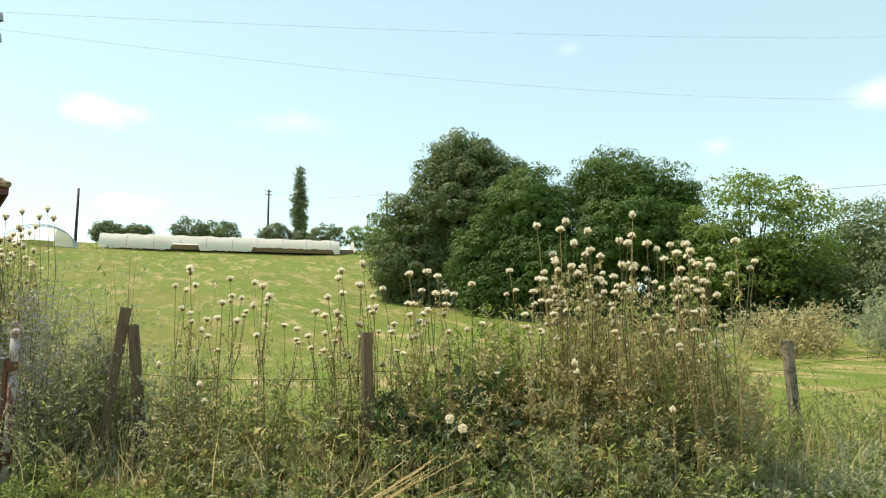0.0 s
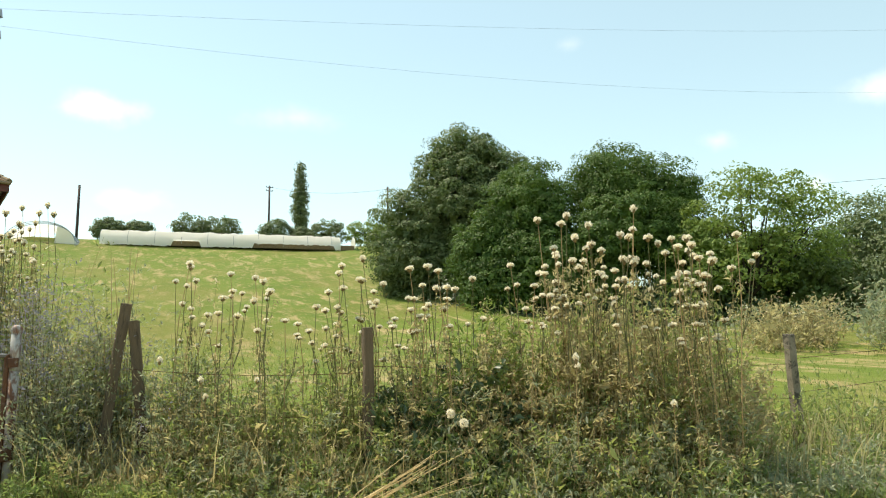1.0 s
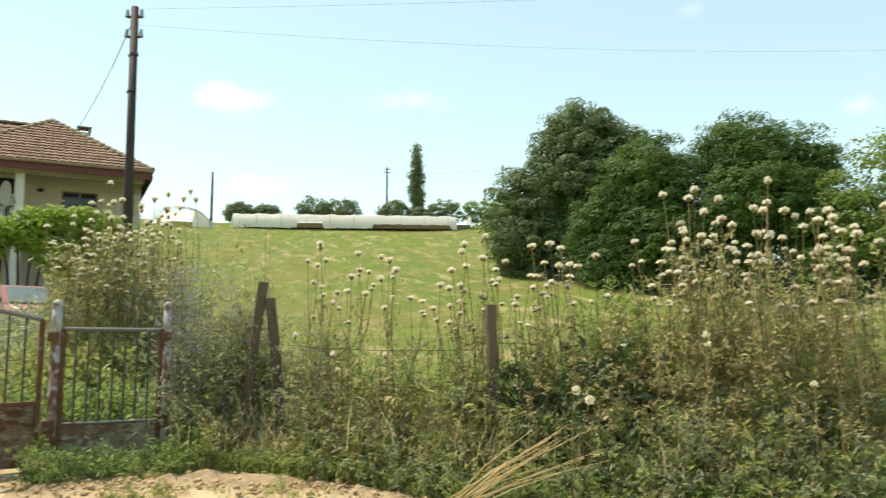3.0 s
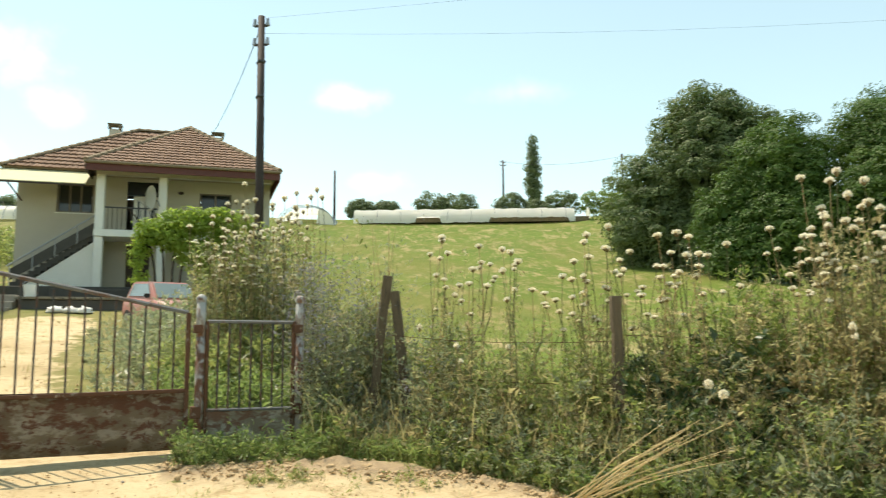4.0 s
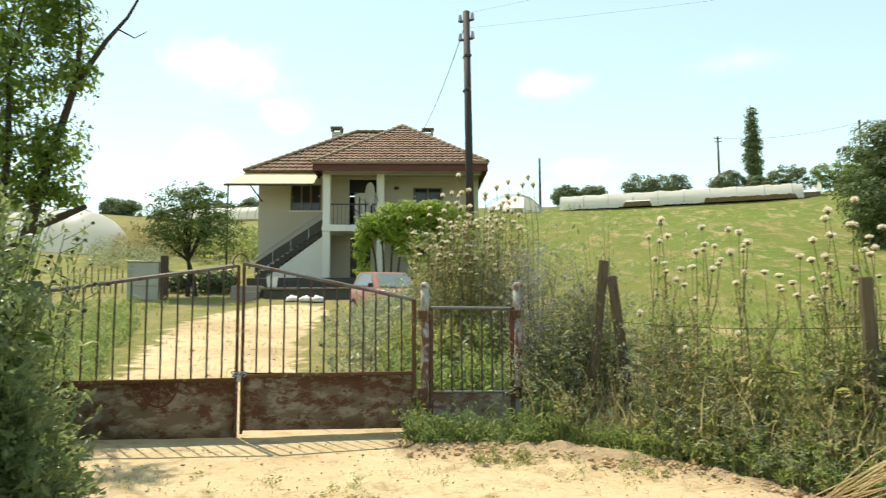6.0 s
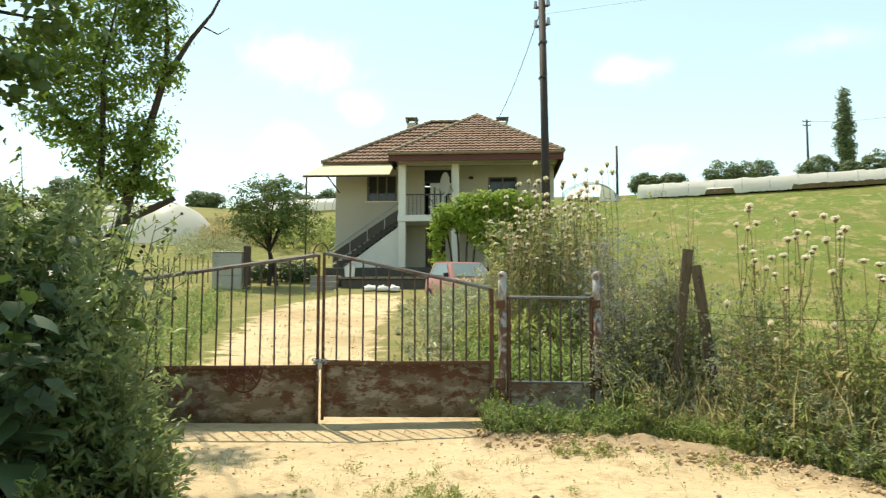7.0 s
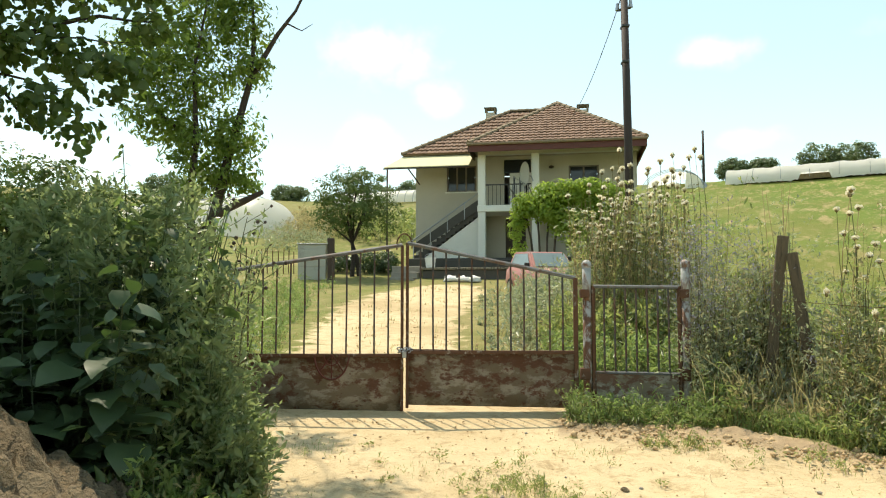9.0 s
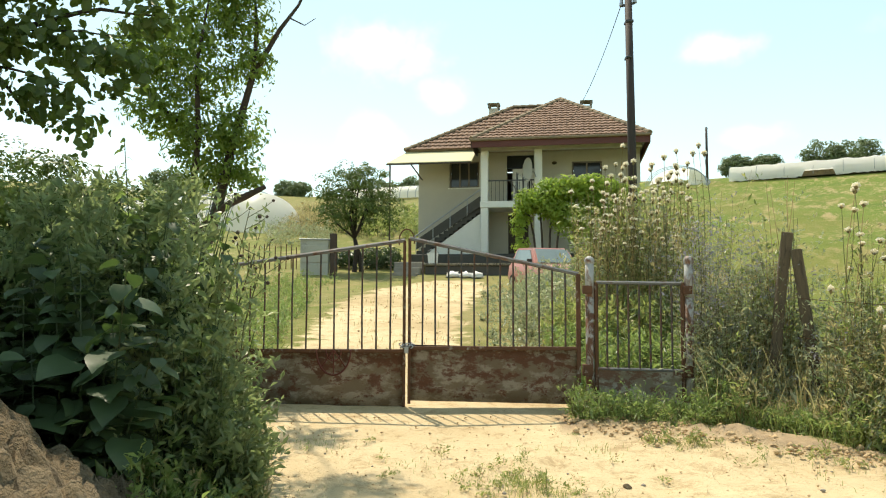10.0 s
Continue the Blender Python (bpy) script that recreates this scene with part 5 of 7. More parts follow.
weed_patch("weeds", "tangled green weeds along the fence", a, d, h, R1, "lf_weed", per_m=52, leaf=0.058)
a, d, h = band(520, R1, 18, 28.5, 0.25, 1.0)
weed_patch("grey_weeds", "hazy grey-green bushy weeds beside the wicket gate", a, d, h * 1.12, R1, "lf_grey", per_m=62, leaf=0.045, spread=0.16, aspect=0.3)
a, d, h = band(120, R1, 18, 28.5, 0.3, 1.0)
weed_patch("dry_weeds", "straw-brown stems among the grey weeds by the wicket gate", a, d, h * 1.05, R1, "lf_dry", "dry_stem", per_m=36, leaf=0.045, spread=0.12, aspect=0.28)
a, d, h = band(170, R1, 17, 27.5, 0.55, 1.0)
weed_patch("lavender_weeds", "faint lavender blossoms over grey weeds", a, d, h * 1.2, R1, "lavender", per_m=26, leaf=0.032, spread=0.16, low=0.6)
a, d, h = band(430, R1, 49, 69.5, 0.34, 1.0)
weed_patch("dry_weeds", "dry yellow-brown weeds with withered leaves", a, d, h * 1.16, R1, "lf_dry", "dry_stem", per_m=62, leaf=0.058, spread=0.13)
a, d, h = band(200, R1, 20, 48, 0.1, 0.9)
weed_patch("dry_weeds", "withered brown stems among green weeds", a, d, h * 1.0, R1, "lf_dry", "dry_stem", per_m=26, leaf=0.06, spread=0.12)
a, d, h = band(800, R1, 18, 84, 0.0, 0.38)
weed_patch("verge_weeds", "low lush green weeds at the roadside", a, d, np.maximum(0.16, h * 0.95), R1, "lf_lush", per_m=96, leaf=0.052, spread=0.16, aspect=0.2)
a, d, h = band(300, R1, 27, 55, 0.0, 0.42)
weed_patch("grey_weeds", "soft feathery grey-green weeds on the verge", a, d, np.maximum(0.2, h * 1.15), R1, "lf_grey", per_m=80, leaf=0.05, spread=0.13, aspect=0.22)
a, d, h = band(330, R1, 20, 70, 0.05, 0.5)
weed_patch("dry_weeds", "withered straw-coloured weeds on the verge", a, d, np.maximum(0.25, h * 1.35), R1, "lf_dry", "dry_stem", per_m=34, leaf=0.05, spread=0.1, aspect=0.26, r=0.003)
a, d, h = band(190, R1, 28, 54, 0.4, 1.0)
weed_patch("yellow_weeds", "slender yellowing stalks with small leaves", a, d, h * 1.45, R1, "lf_dry", "stem", per_m=24, leaf=0.045, spread=0.06, aspect=0.3, r=0.003)
a, d, h = band(260, R1, 42, 51.5, 0.2, 0.8)
weed_patch("nettles", "dark green nettles in front of the fence post", a, d, h * 0.92, R1, "lf_bush", per_m=62, leaf=0.075, spread=0.14, aspect=0.5)
a, d, h = band(160, R1, 46, 55, 0.6, 1.0)
weed_patch("yellow_weeds", "yellowing slender weeds behind the fence", a, d, h * 1.35, R1, "lf_pale", per_m=34, leaf=0.06, spread=0.09, aspect=0.25)
a = R1.uniform(8.0, 18.5, 170)
weed_patch("gate_weeds", "low leafy weeds below the wicket gate", a, R1.uniform(6.55, 6.98, 170), R1.uniform(0.05, 0.36, 170) ** 1.2, R1, "lf_lush", per_m=150, leaf=0.045, spread=0.15, aspect=0.22)
a, d, h = band(420, R1, 52, 86, 0.0, 0.45)
weed_patch("grey_weeds", "soft grey-green weeds along the roadside", a, d, np.maximum(0.25, h), R1, "lf_grey", per_m=85, leaf=0.05, spread=0.15, aspect=0.34)
# tall tangle behind the wicket gate
n = 150
a, d, h = R1.uniform(8.5, 19.5, n), R1.uniform(10.0, 11.6, n), R1.uniform(1.2, 2.5, n)
h = h * np.interp(a, [8.5, 11, 15, 19], [0.55, 1.0, 1.0, 0.6])
weed_patch("tall_weeds", "tall brown and green weeds behind the wicket gate", a, d, h * 0.94, R1, "lf_grey", per_m=26, leaf=0.055, spread=0.12, low=0.3)
a, d, h = R1.uniform(9.0, 19.0, 105), R1.uniform(10.0, 11.4, 105), R1.uniform(1.0, 2.45, 105)
weed_patch("tall_dry_weeds", "tall withered weeds behind the wicket gate", a, d, h, R1, "lf_weed", "dry_stem", per_m=26, leaf=0.05, spread=0.13, low=0.3)
a = R1.uniform(7.5, 20.5, 300)
weed_patch("gate_weeds", "bright low weeds inside the wicket gate", a, R1.uniform(7.7, 9.8, 300), R1.uniform(0.2, 0.6, 300), R1, "lf_lush", per_m=80, leaf=0.06, spread=0.15, aspect=0.3)
a = R1.uniform(7.5, 20.0, 190)
weed_patch("gate_weeds", "pale green weeds below the tall thistles", a, R1.uniform(9.2, 10.2, 190), R1.uniform(0.4, 0.85, 190), R1, "lf_weed", per_m=80, leaf=0.06, spread=0.16, aspect=0.3)
# low weeds flanking the drive inside the gate
a, d = R1.uniform(7.0, 19.0, 520), 8.6 + 12 * R1.random(520)
a = a + R1.normal(size=520) * 0.8 + np.interp(d, [8.6, 12, 21], [1.5, 0.5, -1.0])
a, d = a[a > 5.5], d[a > 5.5]
weed_patch("drive_weeds", "green weeds on the bank of the drive", a, d, R1.uniform(0.15, 0.65, len(a)), R1, "lf_weed", per_m=90, leaf=0.055, spread=0.18)
a, d = -11.0 - 30 * R1.random(900) ** 1.3, R1.uniform(8.3, 26.0, 900)
a = a - np.interp(d, [8, 14, 18], [3.5, 1.0, 0.0])
weed_patch("drive_weeds", "low grassy weeds beside the sandy drive", a, d, R1.uniform(0.1, 0.35, 900), R1, "lf_lush", per_m=120, leaf=0.06, spread=0.2, aspect=0.2)
a, d = R1.uniform(4.4, 10.5, 330), R1.uniform(11, 19.5, 330)
weed_patch("drive_weeds", "tangled green weeds in front of the parked car", a, d, R1.uniform(0.3, 1.0, 330) * np.interp(a, [4.4, 6.5, 10.5], [0.4, 0.9, 1.1]), R1, "lf_grey", per_m=60, leaf=0.07, spread=0.2, aspect=0.3)
a, d = R1.uniform(2.2, 9.0, 260), R1.uniform(9.0, 23.0, 260)
weed_patch("drive_weeds", "scattered green weeds at the edge of the drive", a, d, R1.uniform(0.08, 0.5, 260) * np.interp(a, [2.2, 5, 9], [0.4, 0.9, 1.1]), R1, "lf_grey", per_m=60, leaf=0.07, spread=0.18, aspect=0.3)
a, d = R1.uniform(-17.0, -9.5, 420), R1.uniform(10.0, 25.0, 420)
a = a - np.interp(d, [10, 14, 20, 25], [4.5, 2.5, 0.5, -1.0])
weed_patch("drive_weeds", "low green weeds on the grassy side of the drive", a, d, R1.uniform(0.06, 0.4, 420), R1, "lf_lush", per_m=110, leaf=0.05, spread=0.18, aspect=0.25)
# dry reeds and rough grass on the bank beside the large greenhouse
a = R1.uniform(-13.5, -7.0, 330)
weed_patch("reeds", "tall dry reeds on the bank beside the greenhouse", a, R1.uniform(45, 54, 330), R1.uniform(0.9, 2.0, 330) * np.interp(a, [-13.5, -11.5, -9, -7], [0.3, 0.8, 1.1, 0.8]), R1, "lf_dry", "stem", per_m=40, leaf=0.16, spread=0.12, aspect=0.14, r=0.012)
a = R1.uniform(-7.5, -2.5, 160)
weed_patch("bank_weeds", "rough green growth on the bank behind the house", a, R1.uniform(42, 52, 160), R1.uniform(0.5, 1.5, 160), R1, "lf_weed", per_m=26, leaf=0.2, spread=0.3, aspect=0.35, r=0.01)
# scrub on the far side of the meadow
for a0, a1, d0, d1, z, m, lab in ((68.8, 74.5, 20, 24, 1.1, "lf_dry", "greenish brown scrub with pale seed heads beyond the meadow"), (76, 84, 19, 24, 1.6, "lf_grey", "tall pale scrub beyond the meadow"), (66, 90, 24, 30, 1.1, "lf_grey", "grey-green rough growth below the trees"), (-14, -9, 38, 46, 1.0, "lf_grey", "rough growth on the bank by the greenhouse")):
    n = 190
    weed_patch("scrub", lab, R1.uniform(a0, a1, n), R1.uniform(d0, d1, n), R1.uniform(0.6, 1.0, n) * z * R1.choice([0.35, 0.6, 0.85, 1.15], n), R1, m, per_m=34, leaf=0.1, spread=0.24)


def grass_blades(name, label, x, y, hgt, rng, mat, w=0.006):
    n = len(x)
    foot = np.stack([x, y, ground_z(x, y) - 0.02], 1)
    ang = rng.uniform(0, 2 * math.pi, n)
    side = np.stack([np.cos(ang), np.sin(ang), np.zeros(n)], 1) * w
    bend = np.stack([rng.normal(size=n), rng.normal(size=n), np.zeros(n)], 1) * hgt[:, None] * 0.3
    mid = foot + bend * 0.35 + np.array([0, 0, 1]) * hgt[:, None] * 0.6
    tip = foot + bend + np.array([0, 0, 1]) * hgt[:, None]
    v = np.stack([foot - side, foot + side, mid + side * 0.7, mid - side * 0.7, tip], 1).reshape(-1, 3)
    i = np.arange(n)[:, None] * 5
    f = np.concatenate([i + np.array([[0, 1, 2]]), i + np.array([[0, 2, 3]]), i + np.array([[3, 2, 4]])], 1).reshape(-1, 3)
    t = thing(name, label, "grass", kind="stuff")
    arrays("blades", v, f, M[mat], t)
    return t


R2 = np.random.default_rng(202)
a, d, h = band(8000, R2, 18.0, 86, -0.03, 0.5)
x, y = polar(a, d)
grass_blades("verge_grass", "long green grass at the roadside", x, y, R2.uniform(0.06, 0.24, len(x)), R2, "lf_weed", 0.004)
a, d, h = band(1800, R2, 18, 86, 0.1, 1.0)
x, y = polar(a, d)
grass_blades("dry_grass", "straw-coloured dry grass among the weeds", x, y, R2.uniform(0.2, 0.8, len(x)), R2, "lf_dry")
# meadow just past the fence
a, d = R2.uniform(14, 86, 15000), 7.2 + 22 * R2.random(15000) ** 1.5
x, y = polar(a, d)
grass_blades("meadow_grass", "short green meadow grass", x, y, R2.uniform(0.03, 0.09, len(x)) * (1 + d * 0.015), R2, "lf_weed", 0.01)
# sparse tufts on the road
tx, ty = [], []
for cx, cy, k, s in ((0.9, 6.3, 160, 0.16), (1.9, 6.2, 120, 0.2), (0.35, 5.2, 200, 0.28), (0.3, 5.62, 420, 0.13), (0.5, 5.4, 200, 0.1), (0.05, 5.75, 120, 0.07), (1.65, 6.47, 240, 0.13), (-0.35, 5.9, 60, 0.15), (-1.3, 6.4, 260, 0.25), (1.2, 5.0, 60, 0.3), (2.4, 5.6, 90, 0.3), (2.9, 4.6, 120, 0.3), (-1.15, 5.2, 260, 0.2)):
    tx.append(R2.normal(cx, s, k)), ty.append(R2.normal(cy, s * 0.6, k))
x, y = np.concatenate(tx), np.concatenate(ty)
grass_blades("road_grass", "sparse dry green tufts on the sandy road", x, y, R2.uniform(0.01, 0.06, len(x)), R2, "lf_weed", 0.0025)
px = np.concatenate([R2.normal(0.3, 0.2, 34), R2.normal(1.65, 0.15, 26), R2.normal(2.4, 0.3, 16), R2.normal(-0.1, 0.6, 14)])
py = np.concatenate([R2.normal(5.55, 0.16, 34), R2.normal(6.47, 0.08, 26), R2.normal(5.9, 0.2, 16), R2.normal(6.2, 0.4, 14)])
weed_patch("road_weeds", "small dusty weeds growing on the sandy road", np.degrees(np.arctan2(px - CX, py - CY)), np.hypot(px - CX, py - CY), R2.uniform(0.03, 0.12, 90), R2, "lf_weed", per_m=300, leaf=0.024, spread=0.1, aspect=0.35, r=0.0015)


# ---- white-headed thistles ----
def head_part(parent, c, s, rng, open_head=True):
    """A pale flower head: a brown cup with a dome of papery petals."""
    c = np.array(c)
    part("flower_cup", ball(bmesh.new(), (c[0], c[1], c[2] - 0.014 * s), 0.027 * s, 7, 5, 0.85), M["head_brown"], parent, smooth=True)
    n = 70
    d = rng.normal(size=(n, 3))
    d[:, 2] = np.abs(d[:, 2]) * 0.7 - 0.12
    d /= np.linalg.norm(d, axis=1, keepdims=True)
    p = c + d * np.array([0.037, 0.037, 0.027]) * s
    v, f = leaf_arrays(p, 0.036 * s, rng, 0.6, 0.3, 0.2, c)
    arrays("flower_head", v, f, M["head_white"], parent, "papery white flower head")


def make_stalk(seed, h, heads):
    rng = np.random.default_rng(seed)
    t = thing("thistle", "tall dry thistle stalk with papery white head", "flower", "thistles")
    bend = rng.normal(size=2) * 0.05
    pts = [(0, 0, 0), (bend[0], bend[1], h * 0.4), (bend[0] * 0.5, bend[1] * 1.5, h * 0.75), (0, 0, h)]
    part("stem", rod(pts, [0.006, 0.005, 0.004, 0.003], 5), M["dry_stem" if seed % 2 else "stem"], t)
    head_part(t, (0, 0, h), 0.82, rng)
    for k in range(heads - 1):
        hz = h * rng.uniform(0.78, 0.93)
        off = rng.normal(size=2) * 0.09
        part("side_stem", rod([(bend[0] * 0.5, bend[1], h * 0.6), (off[0] * 0.6, off[1] * 0.6, h * 0.7), (off[0], off[1], hz)], [0.004, 0.0035, 0.0025], 4), M["stem"], t)
        head_part(t, (off[0], off[1], hz), rng.uniform(0.6, 0.8), rng)
    n = int(46 * h)
    z = rng.random(n) ** 0.9 * h * 0.84
    p = np.stack([rng.normal(size=n) * 0.03, rng.normal(size=n) * 0.03, z], 1)
    v, f = leaf_arrays(p, 0.05, rng, 0.34, 0.2, 0.3)
    arrays("leaves", v, f, M["lf_dry" if seed % 3 else "lf_weed"], t)
    return t


R3 = np.random.default_rng(303)
HEIGHTS = ((1.9, 1), (2.0, 2), (1.8, 2), (2.1, 1), (1.7, 3), (2.0, 3), (0.95, 1), (0.8, 1))
STALKS = [make_stalk(40 + k, hh, nh) for k, (hh, nh) in enumerate(HEIGHTS)]
# stands of thistles: azimuth range, distance range, height range of the heads, count
STANDS = [
    (69.0, 74.5, 20, 23, 2.2, 2.9, 7), (76.5, 83.0, 19, 22, 2.4, 3.2, 9),
    (25.4, 29.0, 6.9, 7.4, 1.6, 2.3, 5), (29.0, 31.5, 6.7, 7.2, 1.6, 2.25, 4), (33.0, 37.0, 6.2, 6.8, 1.5, 2.2, 6), (38.0, 41.5, 6.2, 6.8, 1.5, 2.35, 13),
    (41.5, 45.5, 6.2, 6.8, 1.5, 2.2, 15), (45.8, 49.0, 6.0, 6.4, 1.75, 2.15, 6), (52.4, 56.4, 6.0, 6.8, 1.6, 2.32, 14), (56.6, 62.0, 6.0, 6.8, 1.65, 2.6, 22),
    (62.8, 68.6, 6.0, 6.8, 1.55, 2.45, 28), (9.0, 13.0, 9.8, 10.8, 2.0, 2.9, 20), (11.5, 18.5, 9.6, 10.8, 2.0, 3.25, 54), (56, 66, 5.6, 6.0, 0.9, 1.4, 3), (24, 40, 6.4, 6.9, 1.0, 1.4, 4),
]
first = list(STALKS)
for a0, a1, d0, d1, z0, z1, n in STANDS:
    for k in range(n):
        aa, dd = R3.uniform(a0, a1), R3.uniform(d0, d1)
        px, py = polar(aa, dd)
        pick = int(R3.integers(6)) if z1 > 1.45 else 6 + int(R3.integers(2))
        src, hh = STALKS[pick], HEIGHTS[pick][0]
        z = gz(px, py) - 0.02
        want = z0 + (z1 - z0) * R3.random() ** 0.8
        s = max(0.25, (want - z) / hh)
        w = R3.uniform(0.75, 1.0) if z1 > 1.45 else 0.62
        m = pose(px, py, z, R3.normal() * 3, R3.normal() * 3, R3.uniform(0, 360)) @ Matrix.Diagonal((w, w, s, 1))
        if first and first[0] is src or src in first:
            src.matrix_world = m
            first.remove(src)
        else:
            c = copy_thing(src, Matrix.Identity(4))
            c.matrix_basis = m

# two ripe heads on bent stems in front of the tangle
for aa, dd, zz in ((47.6, 5.2, 0.98), (48.6, 5.15, 0.92)):
    px, py = polar(aa, dd)
    t = thing("seed_head", "round ripe seed head on a bent stem", "flower", "thistles")
    z = gz(px, py)
    part("stem", rod([(px - 0.12, py + 0.1, z - 0.02), (px - 0.08, py + 0.05, zz - 0.3), (px, py, zz)], 0.003, 5), M["stem"], t)
    rng = np.random.default_rng(int(aa * 10))
    dv = rng.normal(size=(160, 3))
    dv /= np.linalg.norm(dv, axis=1, keepdims=True)
    v, f = leaf_arrays(np.array([px, py, zz]) + dv * 0.027, 0.02, rng, 0.5, 0.0, 0.2, np.array([px, py, zz]))
    arrays("flower_head", v, f, M["head_white"], t)


# ---- fallen straw ----
def fallen_straw():
    t = thing("fallen_stalks", "bundle of long dry pale stalks fallen across the weeds", "straw")
    rng = np.random.default_rng(9)
    p0, p1 = Vector((*polar(37.9, 5.12), 0)), Vector((*polar(48.6, 5.3), 0))
    for k in range(16):
        o = rng.normal(size=3) * 0.08
        b = p0 + Vector((o[0], o[1], gz(p0.x, p0.y) + 0.03 + abs(o[2]) * 0.3))
        e = p1.lerp(p0, rng.uniform(-0.05, 0.45)) + Vector((o[1], o[0], gz(p1.x, p1.y) + rng.uniform(0.3, 0.62)))
        part("stalk", rod([b, b.lerp(e, 0.5) + Vector((o[2] * 0.4, o[0] * 0.4, 0.03)), e], [0.0042, 0.0036, 0.002], 5), M["straw"], t)


fallen_straw()


# ---- litter, crumbs and twigs on the bare soil ----
def soil_crumbs():
    rng = np.random.default_rng(11)
    v = np.array(VERGE)
    x = np.concatenate([rng.uniform(-1.6, 3.6, 900), rng.uniform(0.9, 6.0, 1700)])
    edge = np.interp(x, v[:, 0], v[:, 1])
    y = np.concatenate([edge[:900] - rng.uniform(0.1, 4.0, 900), edge[900:] - 0.3 + rng.normal(size=1700) * 0.25])
    r = np.concatenate([rng.uniform(0.003, 0.013, 900), rng.uniform(0.004, 0.02, 1700) * rng.choice([1, 1, 1, 1.8], 1700)])
    octa = np.array([[1, 0, 0], [-1, 0, 0], [0, 1, 0], [0, -1, 0], [0, 0, 0.75], [0, 0, -0.75]], dtype=float)
    n = len(x)
    pts = octa[None] * rng.uniform(0.6, 1.4, (n, 6, 1)) * r[:, None, None]
    ang = rng.uniform(0, 6.28, n)
    ca, sa = np.cos(ang)[:, None], np.sin(ang)[:, None]
    px, py = pts[..., 0] * ca - pts[..., 1] * sa, pts[..., 0] * sa + pts[..., 1] * ca
    pos = np.stack([px + x[:, None], py + y[:, None], pts[..., 2] + (ground_z(x, y) + r * 0.2 + 0.012)[:, None]], -1).reshape(-1, 3)
    f = np.array([[0, 2, 4], [2, 1, 4], [1, 3, 4], [3, 0, 4], [2, 0, 5], [1, 2, 5], [3, 1, 5], [0, 3, 5]])
    f = (np.arange(n)[:, None, None] * 6 + f[None]).reshape(-1, 3)
    t = thing("soil_crumbs", "crumbs of dry brown soil on the sandy road", "soil", kind="stuff")
    arrays("crumbs", pos, f, M["crumb"], t)
    x = np.concatenate([rng.uniform(-1.6, 3.4, 500), rng.uniform(0.8, 4.5, 900)])
    edge = np.interp(x, v[:, 0], v[:, 1])
    y = np.concatenate([edge[:500] - rng.uniform(0.1, 4.0, 500), edge[500:] - 0.35 + rng.normal(size=900) * 0.35])
    a = rng.uniform(0, 6.28, len(x))
    half = np.stack([np.cos(a), np.sin(a), rng.normal(size=len(x)) * 0.08], 1) * rng.uniform(0.015, 0.075, len(x))[:, None]
    mid = np.stack([x, y, ground_z(x, y) + 0.03], 1)
    vv, ff = thin_stems(mid - half, mid + half, 0.0022, rng, 0.006)
    t = thing("straw_litter", "dry straw and twigs scattered on the road", "litter", kind="stuff")
    arrays("straws", vv, ff, M["dry_stem"], t)


soil_crumbs()


def drive_clods():
    rng = np.random.default_rng(19)
    n = 420
    y = 8.3 + 17.5 * rng.random(n) ** 1.3
    way = np.array([(p[0][0], p[0][1], p[1]) for p in DRIVE])
    x = np.interp(y, way[:, 1], way[:, 0]) + rng.normal(size=n) * np.interp(y, way[:, 1], way[:, 2]) * 0.75
    r = rng.uniform(0.005, 0.016, n) * rng.choice([1, 1, 1.7], n)
    octa = np.array([[1, 0, 0], [-1, 0, 0], [0, 1, 0], [0, -1, 0], [0, 0, 0.8], [0, 0, -0.8]], dtype=float)
    pts = octa[None] * rng.uniform(0.5, 1.5, (n, 6, 1)) * r[:, None, None]
    pos = (pts + np.stack([x, y, ground_z(x, y) + r * 0.4 + 0.01], 1)[:, None]).reshape(-1, 3)
    f = np.array([[0, 2, 4], [2, 1, 4], [1, 3, 4], [3, 0, 4], [2, 0, 5], [1, 2, 5], [3, 1, 5], [0, 3, 5]])
    t = thing("drive_clods", "crumbs of dry soil scattered on the drive", "soil", kind="stuff")
    arrays("crumbs", pos, (np.arange(n)[:, None, None] * 6 + f[None]).reshape(-1, 3), M["crumb"], t)
    px, py = np.repeat(x[:260], 6) + rng.normal(size=1560) * 0.07, np.repeat(y[:260], 6) + rng.normal(size=1560) * 0.07
    grass_blades("drive_grass", "sparse dry tufts on the sandy drive", px, py, rng.uniform(0.03, 0.12, 1560), rng, "lf_dry", 0.006)


drive_clods()


def dry_twigs():
    t = thing("dry_twigs", "thin bare dry twigs rising behind the leaning post", "twigs")
    rng = np.random.default_rng(12)
    for k in range(9):
        x, y = 3.0 + rng.normal() * 0.08, 7.7 + rng.normal() * 0.08
        h = rng.uniform(1.7, 2.5)
        o = rng.normal(size=2) * 0.13
        part("twig", rod([(x, y, gz(x, y) - 0.02), (x + o[0] * 0.3, y + o[1] * 0.3, h * 0.6), (x + o[0], y + o[1], h)], [0.005, 0.004, 0.0015], 4), M["dry_stem"], t)


dry_twigs()


